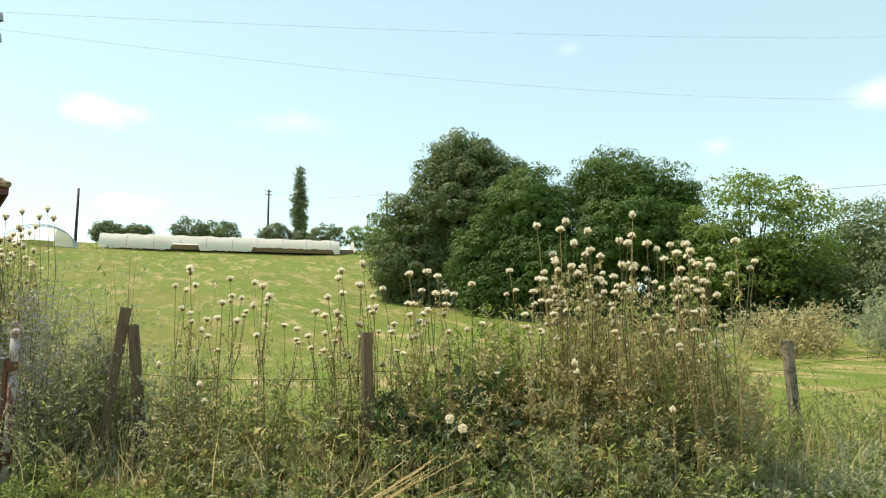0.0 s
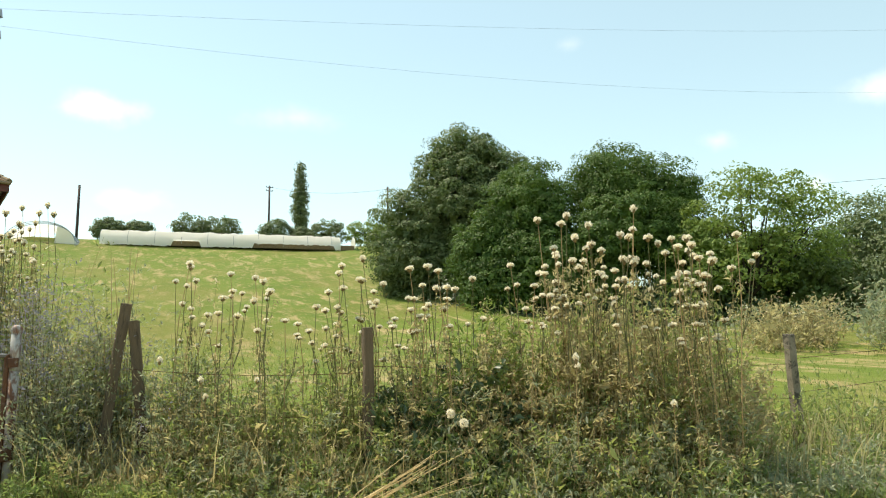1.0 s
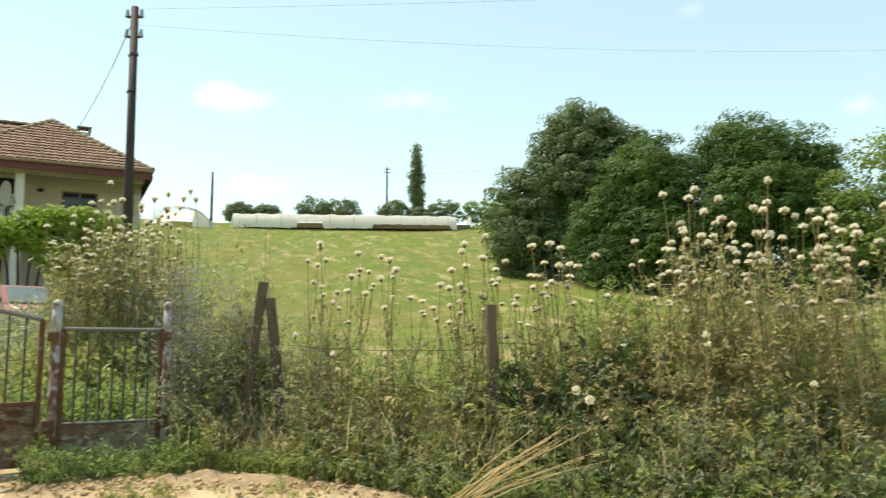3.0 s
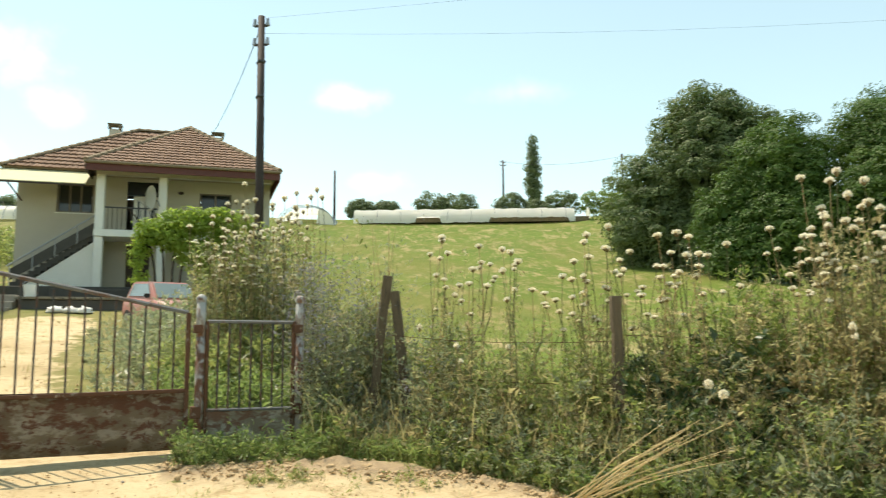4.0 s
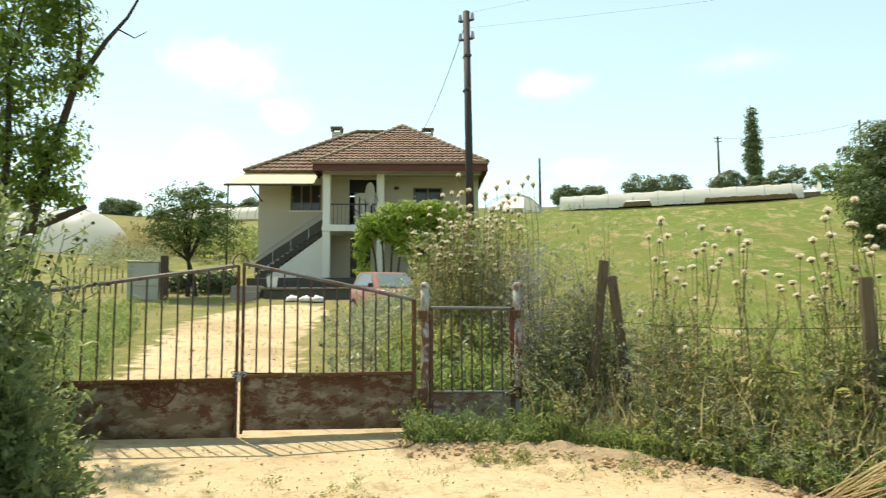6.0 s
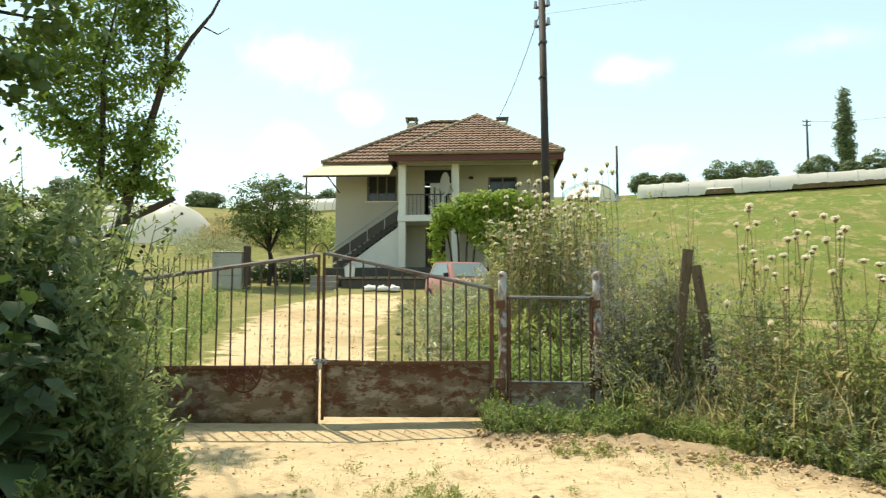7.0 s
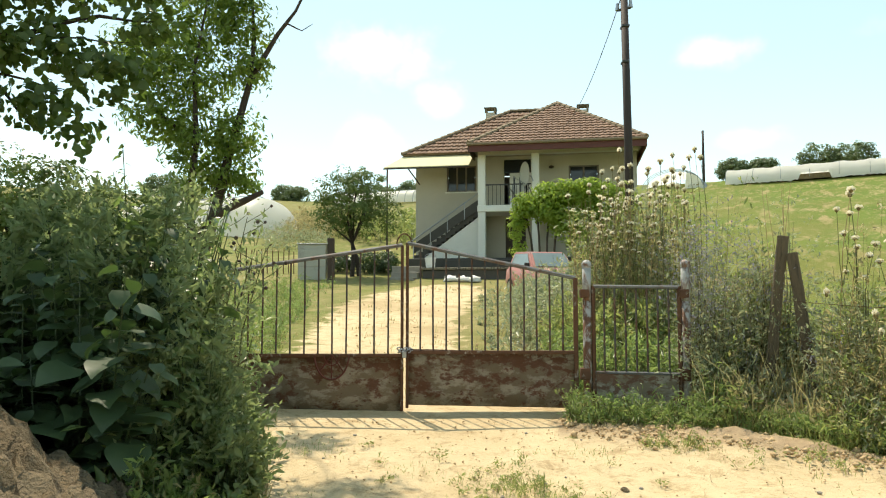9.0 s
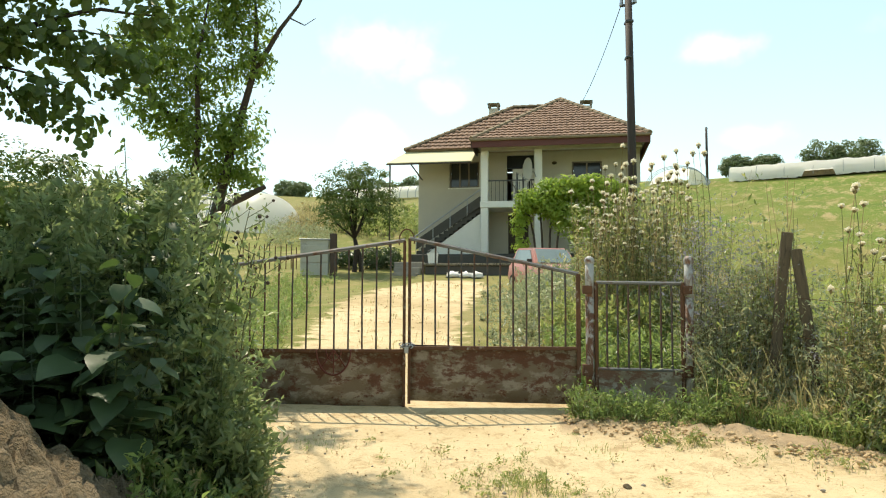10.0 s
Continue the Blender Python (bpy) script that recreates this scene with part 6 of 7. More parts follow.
# ---- left side: tall leafy plants, trees and the earth heap ----
def heart_leaf_mesh(name="leaf", wide=0.42, mat="lf_big"):
    """A drooping heart-shaped leaf one unit long, folded along its rib, with a stalk."""
    bm = bmesh.new()
    rib = [(0.0, 0.0), (0.12, 0.02), (0.3, 0.035), (0.5, 0.025), (0.7, -0.02), (0.87, -0.1), (1.0, -0.2)]
    half = [0.0, wide * 0.8, wide, wide * 0.86, wide * 0.56, wide * 0.25, 0.0]
    back = [0, -0.12, -0.04, 0, 0.02, 0.02, 0]
    mid = [bm.verts.new((0, y, z)) for y, z in rib]
    last = len(rib) - 1
    for s in (-1, 1):
        e = [bm.verts.new((s * w, y + bk, z + 0.3 * w - 0.6 * w * w)) for (y, z), w, bk in zip(rib[1:last], half[1:last], back[1:last])]
        chain = [mid[0], *e, mid[last]]
        for k in range(last):
            q = list(dict.fromkeys([mid[k], mid[k + 1], chain[k + 1], chain[k]]))
            if len(q) >= 3:
                bm.faces.new(q if s < 0 else q[::-1])
    tube(bm, [(0, -0.35, -0.02), (0, 0.0, 0.0)], 0.012, 4)
    me = bpy.data.meshes.new(name)
    bm.to_mesh(me)
    bm.free()
    me.polygons.foreach_set("use_smooth", [True] * len(me.polygons))
    me.materials.append(M[mat])
    return me


HEART = heart_leaf_mesh()
NARROW = heart_leaf_mesh("leaf", 0.24, "lf_narrow")


def leafy_plant(seed, h, mesh, size, n, label, name="leafy_plant"):
    rng = np.random.default_rng(seed)
    t = thing(name, label, "plant", "leafy plants by the gate")
    b = rng.normal(size=2) * 0.08
    part("stem", rod([(0, 0, 0), (b[0], b[1], h * 0.5), (b[0] * 2.2, b[1] * 2.2, h)], [0.007, 0.006, 0.003], 6), M["lf_bush"], t)
    for k in range(n):
        s = 0.12 + 0.88 * (k + rng.random() * 0.6) / n
        ang = k * 2.4 + rng.normal() * 0.4
        size_k = size * rng.uniform(0.55, 1.2) * (1.12 - 0.74 * s ** 2)
        o = new("leaf", mesh)
        o.parent = t
        at = Vector((b[0] * 2.2 * s, b[1] * 2.2 * s, h * s))
        m = Matrix.Translation(at) @ pose(0, 0, 0, 0, 0, math.degrees(ang)) @ pose(0, size_k * 0.35, 0.02, rng.uniform(-72, 8), rng.normal() * 18, 0)
        o.matrix_local = m @ Matrix.Diagonal((size_k, size_k, size_k, 1))
    return t


R4 = np.random.default_rng(404)
BIG = [leafy_plant(60 + k, 2.0, HEART, 0.25, 30, "tall plant with large dark heart-shaped leaves") for k in range(5)]
FINE = [leafy_plant(80 + k, 1.9, NARROW, 0.13, 52, "tall plant with narrow green leaves, coloured light as if sunlit", "willowherb") for k in range(4)]
unused = BIG + FINE


def place(src, m):
    if src in unused:
        unused.remove(src)
        src.matrix_world = m
    else:
        copy_thing(src, Matrix.Identity(4)).matrix_basis = m


def bush_height(a):
    return float(np.interp(a, [-52, -36, -31, -27.5, -24, -22, -20, -18.5, -17, -15.5], [1.5, 1.4, 1.46, 1.62, 1.75, 1.6, 1.3, 1.0, 0.62, 0.3]))


for k in range(94):
    aa, dd = R4.uniform(-48, -20.0), 4.3 + 1.6 * R4.random()
    px, py = polar(aa, dd)
    hh = bush_height(aa) * R4.uniform(0.66, 0.98) * (dd / 4.9)
    z = gz(px, py)
    place(BIG[k % 5], pose(px, py, z - 0.02, R4.normal() * 4, R4.normal() * 4, R4.uniform(0, 360)) @ Matrix.Diagonal((1, 1, hh / 2.0, 1)))
for k in range(36):
    aa, dd = R4.uniform(-24.0, -16.8), 4.5 + 1.7 * R4.random()
    px, py = polar(aa, dd)
    hh = bush_height(aa) * R4.uniform(0.75, 1.08) * (dd / 4.9)
    z = gz(px, py)
    place(FINE[k % 4], pose(px, py, z - 0.02, R4.normal() * 5, R4.normal() * 5, R4.uniform(0, 360)) @ Matrix.Diagonal((1, 1, hh / 1.9, 1)))
n = 240
a = R1.uniform(-23.0, -15.8, n)
d = R1.uniform(4.4, 6.4, n)
weed_patch("gateside_weeds", "fine-leaved green weeds at the edge of the road", a, d, np.array([bush_height(q) for q in a]) * R1.uniform(0.5, 1.0, n), R1, "lf_gate", "lf_bush", per_m=64, leaf=0.07, spread=0.13, aspect=0.38, r=0.003)
# filler leaves whose dark colour supplies the shade behind the tall plants
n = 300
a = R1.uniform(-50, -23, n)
weed_patch("shade_filler_weeds", "filler weeds coloured dark in place of shade behind the tall plants", a, R1.uniform(5.5, 6.8, n), np.array([bush_height(q) for q in a]) * R1.uniform(0.5, 1.0, n), R1, "lf_bush", "lf_bush", per_m=46, leaf=0.1, spread=0.18, aspect=0.45)
n = 140
a = R1.uniform(-50, -22, n)
weed_patch("tall_leafy_weeds", "tall weeds with small pointed leaves above the broad-leaved plants", a, R1.uniform(4.9, 6.8, n), np.array([bush_height(q) for q in a]) * R1.uniform(0.9, 1.24, n), R1, "lf_gate", "lf_bush", per_m=34, leaf=0.08, spread=0.1, aspect=0.36, r=0.003, low=0.74)
a, d = R1.uniform(-27, -17.5, 150), R1.uniform(3.75, 4.5, 150)
weed_patch("roadside_weeds", "low bright weeds at the foot of the heap", a, d, R1.uniform(0.15, 0.6, 150) * np.interp(a, [-28, -24, -21, -18], [0.9, 0.95, 0.7, 0.4]), R1, "lf_lush", per_m=80, leaf=0.06, spread=0.14)
a, d = R1.uniform(-20, -15.0, 1500), R1.uniform(4.3, 6.6, 1500)
x, y = polar(a, d)
grass_blades("bank_grass", "pale dry grass at the edge of the road", x, y, R2.uniform(0.05, 0.26, 1500), R2, "lf_dry", 0.0035)


def burdock(seed, a, d, top_a, top_z):
    """A branching dry stalk with round dark burrs at its tips."""
    rng = np.random.default_rng(seed)
    t = thing("burdock", "dry burdock stalk with round brown burrs", "plant", "burdocks by the gate")
    b = Vector((*polar(a, d), 0))
    e = Vector((*polar(top_a, d), top_z))
    b.z = gz(b.x, b.y) - 0.02
    mid = b.lerp(e, 0.55) + Vector((-0.05, 0, 0.1))
    part("stalk", rod([b, mid, e], [0.008, 0.006, 0.003], 6), M["stem"], t)
    spots = []
    for k in range(8):
        q = mid.lerp(e, (k + 0.5) / 8)
        tip = q + Vector((rng.normal() * 0.12 + 0.03, rng.normal() * 0.06, rng.uniform(0.05, 0.16)))
        part("twig", rod([q, q.lerp(tip, 0.6) + Vector((0, 0, -0.01)), tip], [0.0035, 0.003, 0.002], 4), M["stem"], t)
        part("burr", ball(bmesh.new(), tip, float(rng.uniform(0.011, 0.017)), 8, 6), M["dark_wood"], t, "round brown burr")
        spots += [q.lerp(tip, u) for u in rng.random(5)] + [b.lerp(mid, u) for u in rng.random(6)]
    v, f = leaf_arrays(np.array([tuple(p) for p in spots]) + rng.normal(size=(len(spots), 3)) * 0.03, 0.07, rng, 0.34, 0.3, 0.25)
    arrays("leaves", v, f, M["lf_gate"], t)


for k, (a, d, top_a, top_z) in enumerate(((-19.5, 5.6, -17.8, 1.95), (-18.6, 5.5, -16.4, 1.9), (-18.2, 5.8, -15.4, 1.82), (-17.5, 5.5, -15.0, 1.68), (-20.5, 5.7, -19.0, 2.05))):
    burdock(500 + k, a, d, top_a, top_z)


def earth_heap():
    bm = bmesh.new()
    n, rings = 150, 64
    cx, cy = -2.42, 3.3
    rows = []
    for i in range(rings + 1):
        r = 1.75 * i / rings
        row = []
        for k in range(n):
            t = 2 * math.pi * k / n
            wob = 1 + 0.16 * noise.noise(Vector((math.cos(t) * 1.3, math.sin(t) * 1.3, 4))) + 0.12 * (r / 1.75) * noise.noise(Vector((math.cos(t) * 4, math.sin(t) * 4, 9)))
            x, y = cx + r * math.cos(t) * 0.95 * wob, cy + r * math.sin(t) * wob
            base = gz(x, y)
            hh = 1.12 * max(0.0, 1 - (r / 1.6) ** 1.3)
            p = Vector((x, y, 0))
            rough = 0.1 * noise.noise(p * 2.5) + 0.07 * noise.noise(p * 7) + 0.06 * noise.noise(p * 17) + 0.035 * noise.noise(p * 36)
            z = base + max(-0.05, hh * (1 + rough * 0.9) + rough * min(1, hh * 3)) - (0.06 if r > 1.55 else 0)
            row.append(bm.verts.new((x, y, z)))
            if i == 0:
                break
        rows.append(row)
    for k in range(n):
        bm.faces.new((rows[0][0], rows[1][k], rows[1][(k + 1) % n]))
    for a, b in zip(rows[1:], rows[2:]):
        for k in range(n):
            bm.faces.new((a[k], b[k], b[(k + 1) % n], a[(k + 1) % n]))
    ob = part("mound", bm, M["earth"], None, smooth=True)
    return tagged(ob, "heap of dry brown dug earth beside the road", "mound")


earth_heap()


def left_tree():
    t = thing("tree", "slender leaning tree with small pointed leaves by the gate", "tree")
    Y = 10.6
    bm = bmesh.new()
    tube(bm, [(-3.8, Y, gz(-3.8, Y) - 0.1), (-3.6, Y, 1.3), (-3.26, Y, 2.4), (-3.08, Y, 3.23), (-2.79, Y, 4.32), (-2.44, Y, 4.94), (-2.19, Y, 5.28), (-1.9, Y, 5.9)], [0.12, 0.1, 0.078, 0.058, 0.042, 0.03, 0.02, 0.008], 10)
    tube(bm, [(-3.5, Y, 1.6), (-3.55, Y - 0.1, 2.6), (-3.45, Y - 0.2, 3.4), (-3.5, Y - 0.2, 4.4), (-3.3, Y - 0.2, 5.6)], [0.065, 0.05, 0.04, 0.025, 0.01], 8)
    tube(bm, [(-2.79, Y, 4.32), (-2.78, Y + 0.1, 4.95), (-2.85, Y + 0.1, 5.9)], [0.04, 0.03, 0.01], 6)
    tube(bm, [(-3.45, Y, 2.2), (-3.1, Y - 0.1, 2.5), (-2.8, Y - 0.15, 2.63), (-2.55, Y - 0.2, 2.74)], [0.06, 0.05, 0.045, 0.03], 8)
    tube(bm, [(-3.5, Y, 3.4), (-4.1, Y, 3.9), (-4.5, Y, 4.6)], [0.045, 0.03, 0.01], 6)
    tube(bm, [(-2.3, Y, 5.1), (-2.1, Y, 5.0), (-1.95, Y, 5.1)], [0.012, 0.008, 0.004], 5)
    tube(bm, [(-2.85, Y + 0.1, 5.7), (-2.7, 9.8, 6.7), (-2.25, 8.8, 6.9)], [0.02, 0.015, 0.006], 6)
    tube(bm, [(-3.3, Y - 0.2, 5.5), (-3.8, 9.2, 6.5), (-4.3, 7.7, 6.8)], [0.025, 0.018, 0.006], 6)
    part("trunk", bm, M["bark"], t, smooth=True)
    rng = np.random.default_rng(71)
    blobs = [(-3.55, Y, 4.35, 0.62, 0.6, 0.6), (-3.95, Y, 3.75, 0.5, 0.5, 0.4), (-3.4, Y, 3.35, 0.55, 0.5, 0.45), (-2.95, Y, 3.55, 0.3, 0.4, 0.4), (-2.9, Y, 3.0, 0.35, 0.4, 0.3), (-3.4, Y, 2.9, 0.3, 0.3, 0.2),
             (-3.5, Y, 5.2, 0.7, 0.6, 0.5), (-2.9, Y, 5.1, 0.35, 0.4, 0.45), (-2.8, Y, 4.4, 0.3, 0.3, 0.3), (-4.3, Y, 4.6, 0.5, 0.5, 0.5), (-3.3, Y, 6.0, 0.8, 0.7, 0.5), (-2.2, 8.75, 6.9, 0.55, 0.22, 0.2), (-2.65, 9.8, 6.8, 0.3, 0.3, 0.25), (-4.2, 7.6, 6.8, 0.8, 0.55, 0.3), (-3.6, 9.2, 6.6, 0.5, 0.5, 0.3)]
    v, f = clump_leaves(blobs, 21000, 0.08, rng, 0.13, 22, 0.38, 0.25, 0.9)
    arrays("crown", v, f, M["lf_ash"], t)


left_tree()


def overhanging_tree():
    t = thing("tree", "tree with round leaves on branches hanging over the road", "tree")
    bm = bmesh.new()
    x, y = -5.6, 5.3
    tube(bm, [(x, y, gz(x, y) - 0.1), (x + 0.05, y, 1.4), (x + 0.1, y, 2.8), (x + 0.3, y + 0.1, 4.6)], [0.2, 0.17, 0.14, 0.06], 10)
    for pts in (((x + 0.1, y, 2.5), (-4.2, 5.5, 3.0), (-3.1, 5.6, 3.1), (-2.3, 5.65, 3.06)), ((-4.2, 5.5, 3.0), (-3.3, 5.5, 2.85), (-2.7, 5.6, 2.72)), ((x + 0.1, y, 2.8), (-4.3, 5.6, 3.6), (-3.0, 5.7, 3.65)), ((-3.6, 5.55, 3.05), (-3.1, 5.6, 2.7), (-2.9, 5.6, 2.45)), ((-3.1, 5.6, 3.1), (-2.5, 5.65, 3.25), (-2.05, 5.7, 3.2)), ((x + 0.2, y, 3.4), (-3.6, 5.9, 4.0), (-2.2, 6.4, 4.1), (-0.9, 6.75, 4.15))):
        fine = []
        for p, q in zip(pts, pts[1:]):
            for k in range(5):
                w = Vector(p).lerp(Vector(q), k / 5)
                fine.append(w + 0.035 * noise.noise_vector(w * 4.0))
        fine.append(Vector(pts[-1]))
        tube(bm, fine, [0.022 * (1 - 0.85 * k / (len(fine) - 1)) for k in range(len(fine))], 6)
    part("trunk", bm, M["dark_bark"], t, smooth=True)
    rng = np.random.default_rng(72)
    blobs = [(-2.8, 5.6, 2.98, 0.4, 0.35, 0.24), (-2.35, 5.62, 2.82, 0.28, 0.3, 0.2), (-2.1, 5.65, 3.12, 0.2, 0.25, 0.14), (-2.85, 5.6, 2.6, 0.26, 0.3, 0.16), (-2.65, 5.6, 2.42, 0.12, 0.2, 0.09), (-3.4, 5.5, 3.1, 0.4, 0.4, 0.3), (-3.35, 5.5, 2.75, 0.35, 0.4, 0.3),
             (-2.8, 5.65, 3.4, 0.5, 0.4, 0.2), (-3.3, 5.6, 3.8, 0.7, 0.6, 0.35), (-4.4, 5.5, 3.4, 0.8, 0.7, 0.6), (-4.8, 5.4, 4.4, 1.0, 0.9, 0.7), (-2.3, 5.7, 3.5, 0.35, 0.3, 0.15), (-1.75, 6.5, 4.1, 0.45, 0.3, 0.15), (-1.1, 6.7, 4.15, 0.35, 0.25, 0.12), (-2.4, 6.2, 4.0, 0.4, 0.3, 0.15)]
    high = [(-3.8, 5.9, 4.8, 0.9, 0.8, 0.4), (-4.5, 5.6, 4.6, 1.0, 0.9, 0.4), (-4.6, 6.8, 5.0, 1.0, 0.8, 0.4), (-3.9, 6.9, 5.3, 0.9, 0.7, 0.4)]
    v, f = merge([clump_leaves(blobs, 9000, 0.072, rng, 0.1, 12, 0.78, 0.1, 1.3), clump_leaves(high, 11000, 0.09, rng, 0.14, 14, 0.78, 0.1, 1.0)])
    arrays("crown", v, f, M["lf_over"], t)


overhanging_tree()


# ---- yard ----
def build_car():
    x, y = 2.95, 23.3
    c = thing("car", "faded red small hatchback parked behind weeds", "car", m=pose(x, y, gz(x, y) - 0.16, 3, 0, 14))
    sec = [(-1.75, 0.70, 0.32, 0.62), (-1.6, 0.77, 0.25, 0.78), (-0.75, 0.79, 0.22, 0.88), (0.2, 0.79, 0.22, 0.9), (1.3, 0.78, 0.24, 0.92), (1.62, 0.74, 0.3, 0.86)]

    def loft(rows):
        bm = bmesh.new()
        rings = []
        for yy, w, lo, hi in rows:
            r = 0.1
            prof = [(-w + r, lo), (w - r, lo), (w, lo + r), (w * 0.99, (lo + hi) / 2), (w * 0.95, hi - r * 0.5), (w - r * 1.4, hi), (-w + r * 1.4, hi), (-w * 0.95, hi - r * 0.5), (-w * 0.99, (lo + hi) / 2), (-w, lo + r)]
            rings.append([bm.verts.new((px, yy, pz)) for px, pz in prof])
        for p, q in zip(rings, rings[1:]):
            for k in range(len(p)):
                j = (k + 1) % len(p)
                bm.faces.new((p[k], p[j], q[j], q[k]))
        bm.faces.new(rings[0][::-1])
        bm.faces.new(rings[-1])
        bmesh.ops.recalc_face_normals(bm, faces=bm.faces)
        return bm

    body = part("body", loft(sec), M["car_red"], c, smooth=True)
    cab = bmesh.new()
    low = [(-0.7, -0.72), (0.7, -0.72), (0.7, 1.5), (-0.7, 1.5)]
    top = [(-0.56, -0.05), (0.56, -0.05), (0.57, 1.25), (-0.57, 1.25)]
    lo_v = [cab.verts.new((px, py, 0.87)) for px, py in low]
    hi_v = [cab.verts.new((px, py, 1.38)) for px, py in top]
    cab.faces.new(hi_v)
    for k in range(4):
        j = (k + 1) % 4
        cab.faces.new((lo_v[k], lo_v[j], hi_v[j], hi_v[k]))
    bmesh.ops.bevel(cab, geom=cab.edges[:], offset=0.04, segments=2, affect="EDGES")
    part("cabin", cab, M["car_red"], c, smooth=False)
    part("windscreen", prism(bmesh.new(), [(-0.58, -0.67, 0.93), (0.58, -0.67, 0.93), (0.5, -0.16, 1.33), (-0.5, -0.16, 1.33)], (0, -0.012, 0.012)), M["glass_pale"], c, "windscreen coloured pale in place of a sky reflection")
    for s in (-1, 1):
        part("side_window", prism(bmesh.new(), [(s * 0.69, -0.45, 0.95), (s * 0.69, 1.25, 0.95), (s * 0.585, 1.1, 1.31), (s * 0.585, 0.0, 1.31)], (s * 0.014, 0, 0.005)), M["glass_pale"], c)
        part("headlight", boxed(s * 0.56 - 0.12, s * 0.56 + 0.12, -1.74, -1.62, 0.55, 0.68, 0.02), M["steel"], c)
        part("mirror", boxed(s * 0.82 - 0.07, s * 0.82 + 0.07, -0.6, -0.5, 0.92, 1.04, 0.02), M["rubber"], c)
        for yy in (-1.05, 1.05):
            w = part("wheel", rod([(s * 0.66, yy, 0.27), (s * 0.8, yy, 0.27)], 0.27, 20), M["rubber"], c)
            part("rim", rod([(s * 0.8, yy, 0.27), (s * 0.815, yy, 0.27)], 0.17, 16), M["steel"], w)
    part("bumper", boxed(-0.72, 0.72, -1.84, -1.7, 0.3, 0.5, 0.03), M["rubber"], c)
    part("grille", boxed(-0.4, 0.4, -1.765, -1.7, 0.56, 0.66, 0.01), M["rubber"], c)


build_car()


def build_cabinet():
    x, y = -4.95, 27.4
    z = gz(x, y)
    c = thing("metal_cabinet", "grey sheet metal cabinet beside the drive", "cabinet", m=pose(x, y, z, 0, 0, 4))
    part("body", boxed(-0.52, 0.5, 0, 0.5, -0.1, 1.32, 0.015), M["cabinet_grey"], c)
    part("door", boxed(-0.5, 0.48, -0.025, -0.004, 0.5, 1.12, 0.008), M["cabinet_grey"], c)
    part("door", boxed(-0.5, 0.48, -0.025, -0.004, 0.03, 0.46, 0.008), M["cabinet_grey"], c)
    part("lid", boxed(-0.56, 0.56, -0.05, 0.55, 1.32, 1.36, 0.008), M["steel"], c)
    wooden_post("wooden_post", "dark stout wooden post beside the cabinet", (x + 0.68, y + 0.1, z - 0.1), (x + 0.66, y + 0.1, z + 1.55), 0.24, "dark_wood", "yard posts")


build_cabinet()
for k in range(12):
    x, y = -8.0 + 0.2 * k, 29.0 + 0.03 * k
    z = gz(x, y)
    s = thing("fence_stake", "thin rusty fence stake by the drive", "stake", "fence stakes")
    part("shaft", rod([(x, y, z - 0.1), (x + 0.02 * math.sin(k), y, z + 0.95 + 0.06 * math.sin(k * 1.7))], 0.02, 5), M["rust"], s)


def grape_vine():
    t = thing("grape_vine", "lush green grape vine climbing the porch", "vine")
    c = HOUSE @ Vector((3.15, -2.6, 0))
    x, y = c.x, c.y
    z = gz(x, y)
    for k in range(4):
        dx = 0.5 * k - 0.7
        part("stem", rod([(x + dx * 0.4, y, z - 0.1), (x + dx * 0.6, y + 0.1, z + 1.5), (x + dx, y + 0.1, z + 2.8), (x + dx * 1.6 - 0.2, y, z + 3.5)], [0.05, 0.04, 0.03, 0.012], 6), M["bark"], t)
    rng = np.random.default_rng(73)
    blobs = [(x + 2.3, y + 0.1, 5.5, 0.8, 0.5, 0.42), (x + 1.1, y, 4.3, 0.9, 0.45, 0.7), (x + 2.3, y, 4.4, 0.9, 0.45, 0.7), (x + 1.7, y, 3.5, 0.9, 0.4, 0.5), (x + 1.4, y, 5.75, 0.9, 0.5, 0.32), (x + 3.0, y + 0.1, 5.2, 0.6, 0.5, 0.4), (x + 0.3, y, 5.55, 0.7, 0.5, 0.3), (x - 0.3, y, 5.0, 0.75, 0.5, 0.4), (x + 0.6, y, 5.2, 0.85, 0.5, 0.38), (x - 0.85, y, 4.6, 0.35, 0.35, 0.45), (x + 1.5, y + 0.1, 5.3, 0.7, 0.5, 0.35), (x - 1.0, y, 4.0, 0.2, 0.25, 0.4), (x - 0.9, y, 3.4, 0.16, 0.2, 0.4), (x + 0.8, y, 4.4, 0.7, 0.4, 0.5), (x + 2.0, y + 0.1, 4.6, 0.6, 0.4, 0.6), (x + 0.1, y - 0.1, 4.75, 0.8, 0.45, 0.45), (x - 0.6, y - 0.1, 5.0, 0.5, 0.4, 0.4)]
    blobs = [(q[0], q[1], q[2] * 0.965, *q[3:]) for q in blobs]
    v, f = clump_leaves(blobs, 19000, 0.105, rng, 0.17, 18, 0.85, 0.3, 0.4)
    arrays("leaves", v, f, M["lf_vine"], t)


grape_vine()


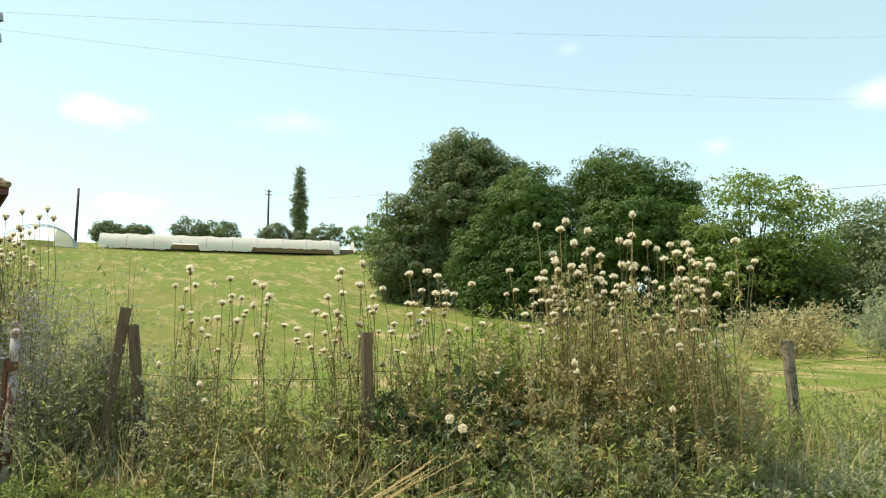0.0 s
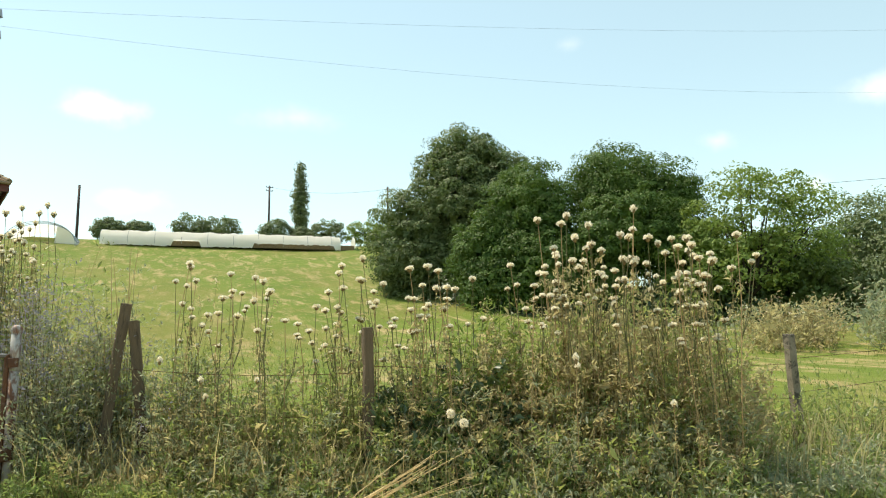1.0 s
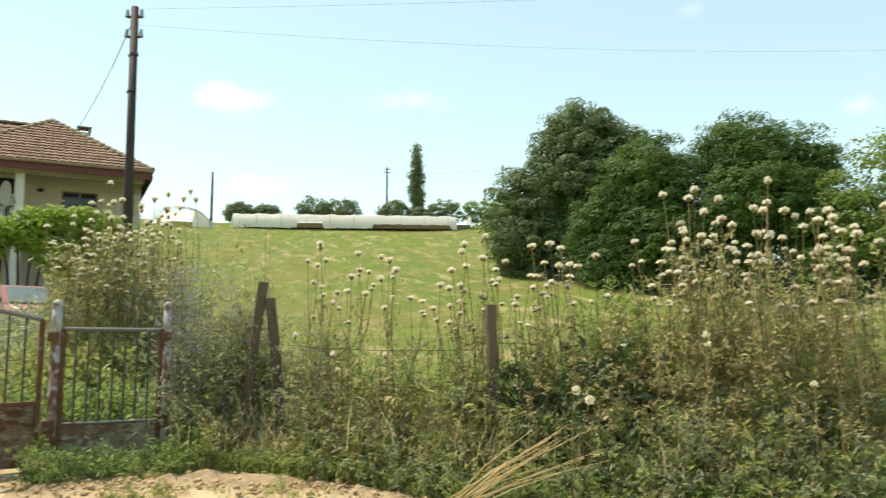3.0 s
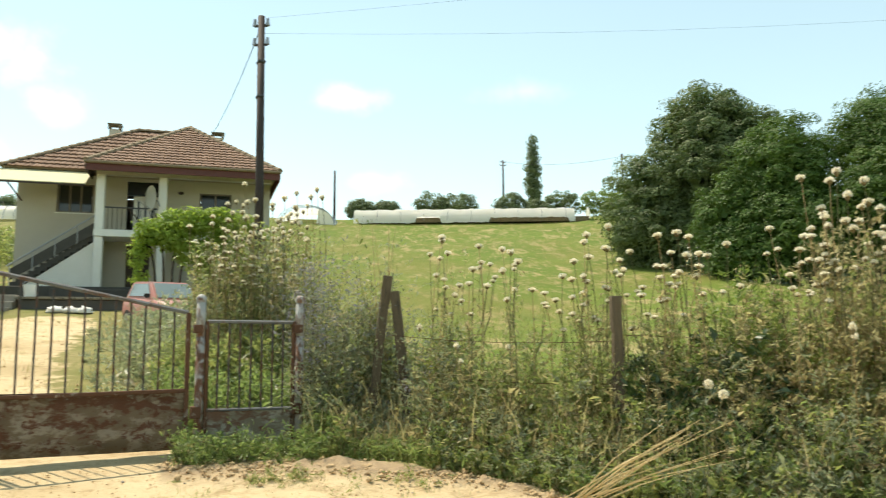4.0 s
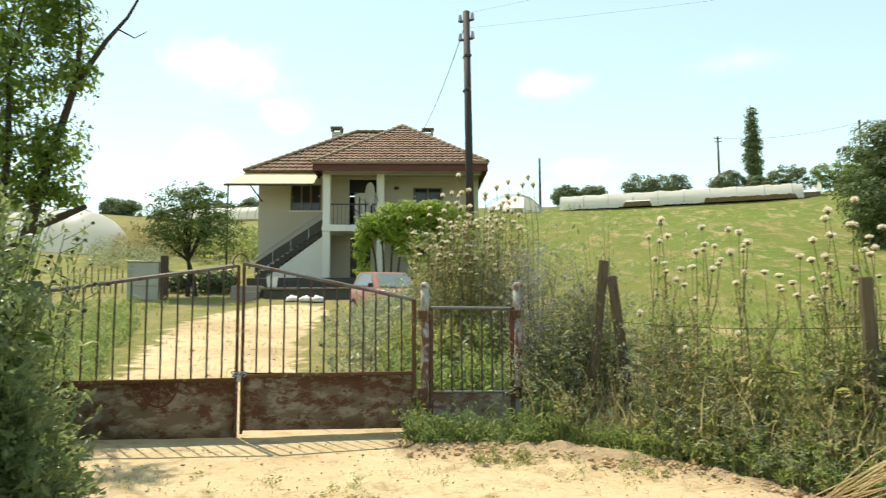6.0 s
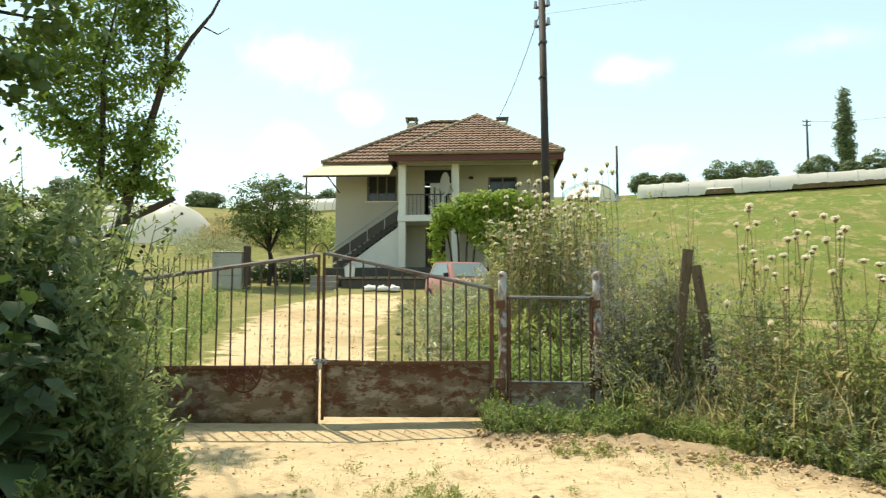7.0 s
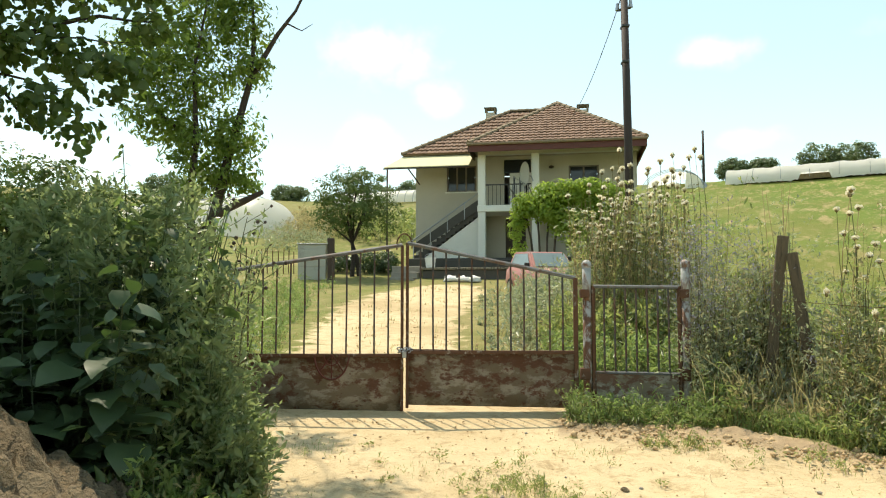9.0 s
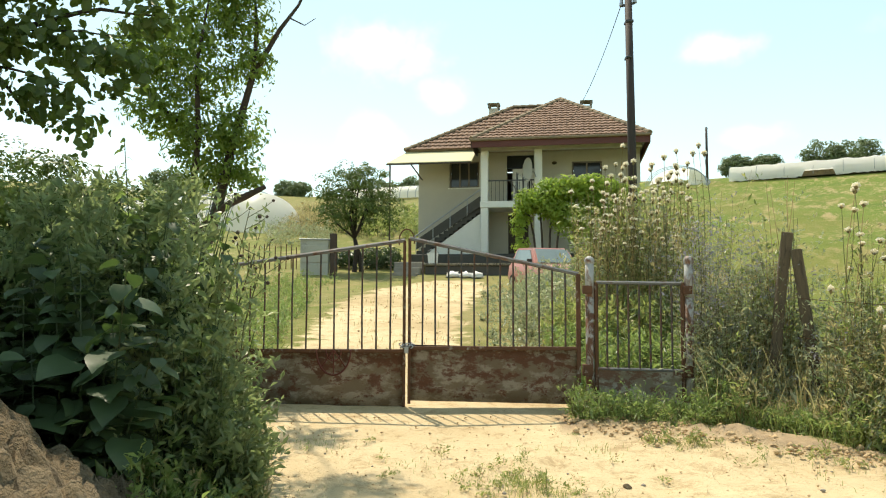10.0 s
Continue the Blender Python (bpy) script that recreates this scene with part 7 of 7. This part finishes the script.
def yard_clutter():
    rng = np.random.default_rng(74)
    for k, (u, v, w, dpt, hh) in enumerate(((-2.0, -3.3, 0.9, 0.45, 0.1), (-2.0, -2.85, 1.0, 0.5, 0.24), (-2.05, -2.35, 1.1, 0.5, 0.4))):
        p = HOUSE @ Vector((u, v, 0))
        s = thing("stone_step", "rough concrete slab step beside the house", "step", "yard steps", m=pose(p.x, p.y, gz(p.x, p.y) - 0.1, 0, 0, -10))
        part("slab", boxed(-w / 2, w / 2, -dpt / 2, dpt / 2, 0, hh + 0.1, 0.02), M["stone"], s)
    p = HOUSE @ Vector((-1.1, -2.55, 2.59))
    b = thing("bucket", "white plastic bucket on the porch edge", "bucket", m=pose(p.x, p.y, p.z))
    part("pail", rod([(0, 0, -0.04), (0, 0, 0.36)], [0.17, 0.21], 16), M["cloth_white"], b)
    part("handle", rod([(0.22 * math.cos(t), 0, 0.35 + 0.16 * math.sin(t)) for t in np.linspace(0, math.pi, 9)], 0.008, 5), M["steel"], b)
    for k in range(3):
        x, y = 0.1 + 0.42 * k, 27.45 - 0.08 * k
        bm = ball(bmesh.new(), (0, 0, 0), 1.0, 16, 10)
        for q in bm.verts:
            q.co *= 1 + 0.6 * noise.noise(q.co * 2.4 + Vector((k, 0, 0)))
            q.co = Vector((q.co.x * 0.26, q.co.y * 0.22, max(-0.06, q.co.z * 0.14)))
        s = part("sack", bm, M["cloth_white"], None, smooth=True)
        s.matrix_world = pose(x, y, gz(x, y) + 0.07, 0, 0, 40 * k)
        tagged(s, "crumpled white plastic sack on the ground", "sack", "sacks")
    for k in range(46):
        x, y = float(rng.uniform(-1.5, 3.2)), float(rng.uniform(3.6, 7.0))
        if y > np.interp(x, np.array(VERGE)[:, 0], np.array(VERGE)[:, 1]) - 0.1:
            continue
        r = float(rng.uniform(0.006, 0.018))
        bm = bmesh.new()
        bmesh.ops.create_icosphere(bm, subdivisions=1, radius=r)
        for q in bm.verts:
            q.co *= 1 + 0.3 * noise.noise(q.co * 60 + Vector((k * 3.1, 0, 0)))
            q.co.z *= 0.65
        s = part("stone", bm, M["stone"], None)
        s.matrix_world = pose(x, y, gz(x, y) + r * 0.3, 0, 0, k * 37)
        tagged(s, "small stone lying on the sandy road", "stone", "stones on the road")
    s = thing("clod", "dark clod of earth on the road", "clod", m=pose(0.99, 5.45, gz(0.99, 5.45) + 0.02))
    bm = bmesh.new()
    bmesh.ops.create_icosphere(bm, subdivisions=2, radius=0.027)
    for q in bm.verts:
        q.co *= 1 + 0.5 * noise.noise(q.co * 40)
        q.co.z *= 0.7
    part("lump", bm, M["earth"], s)


yard_clutter()
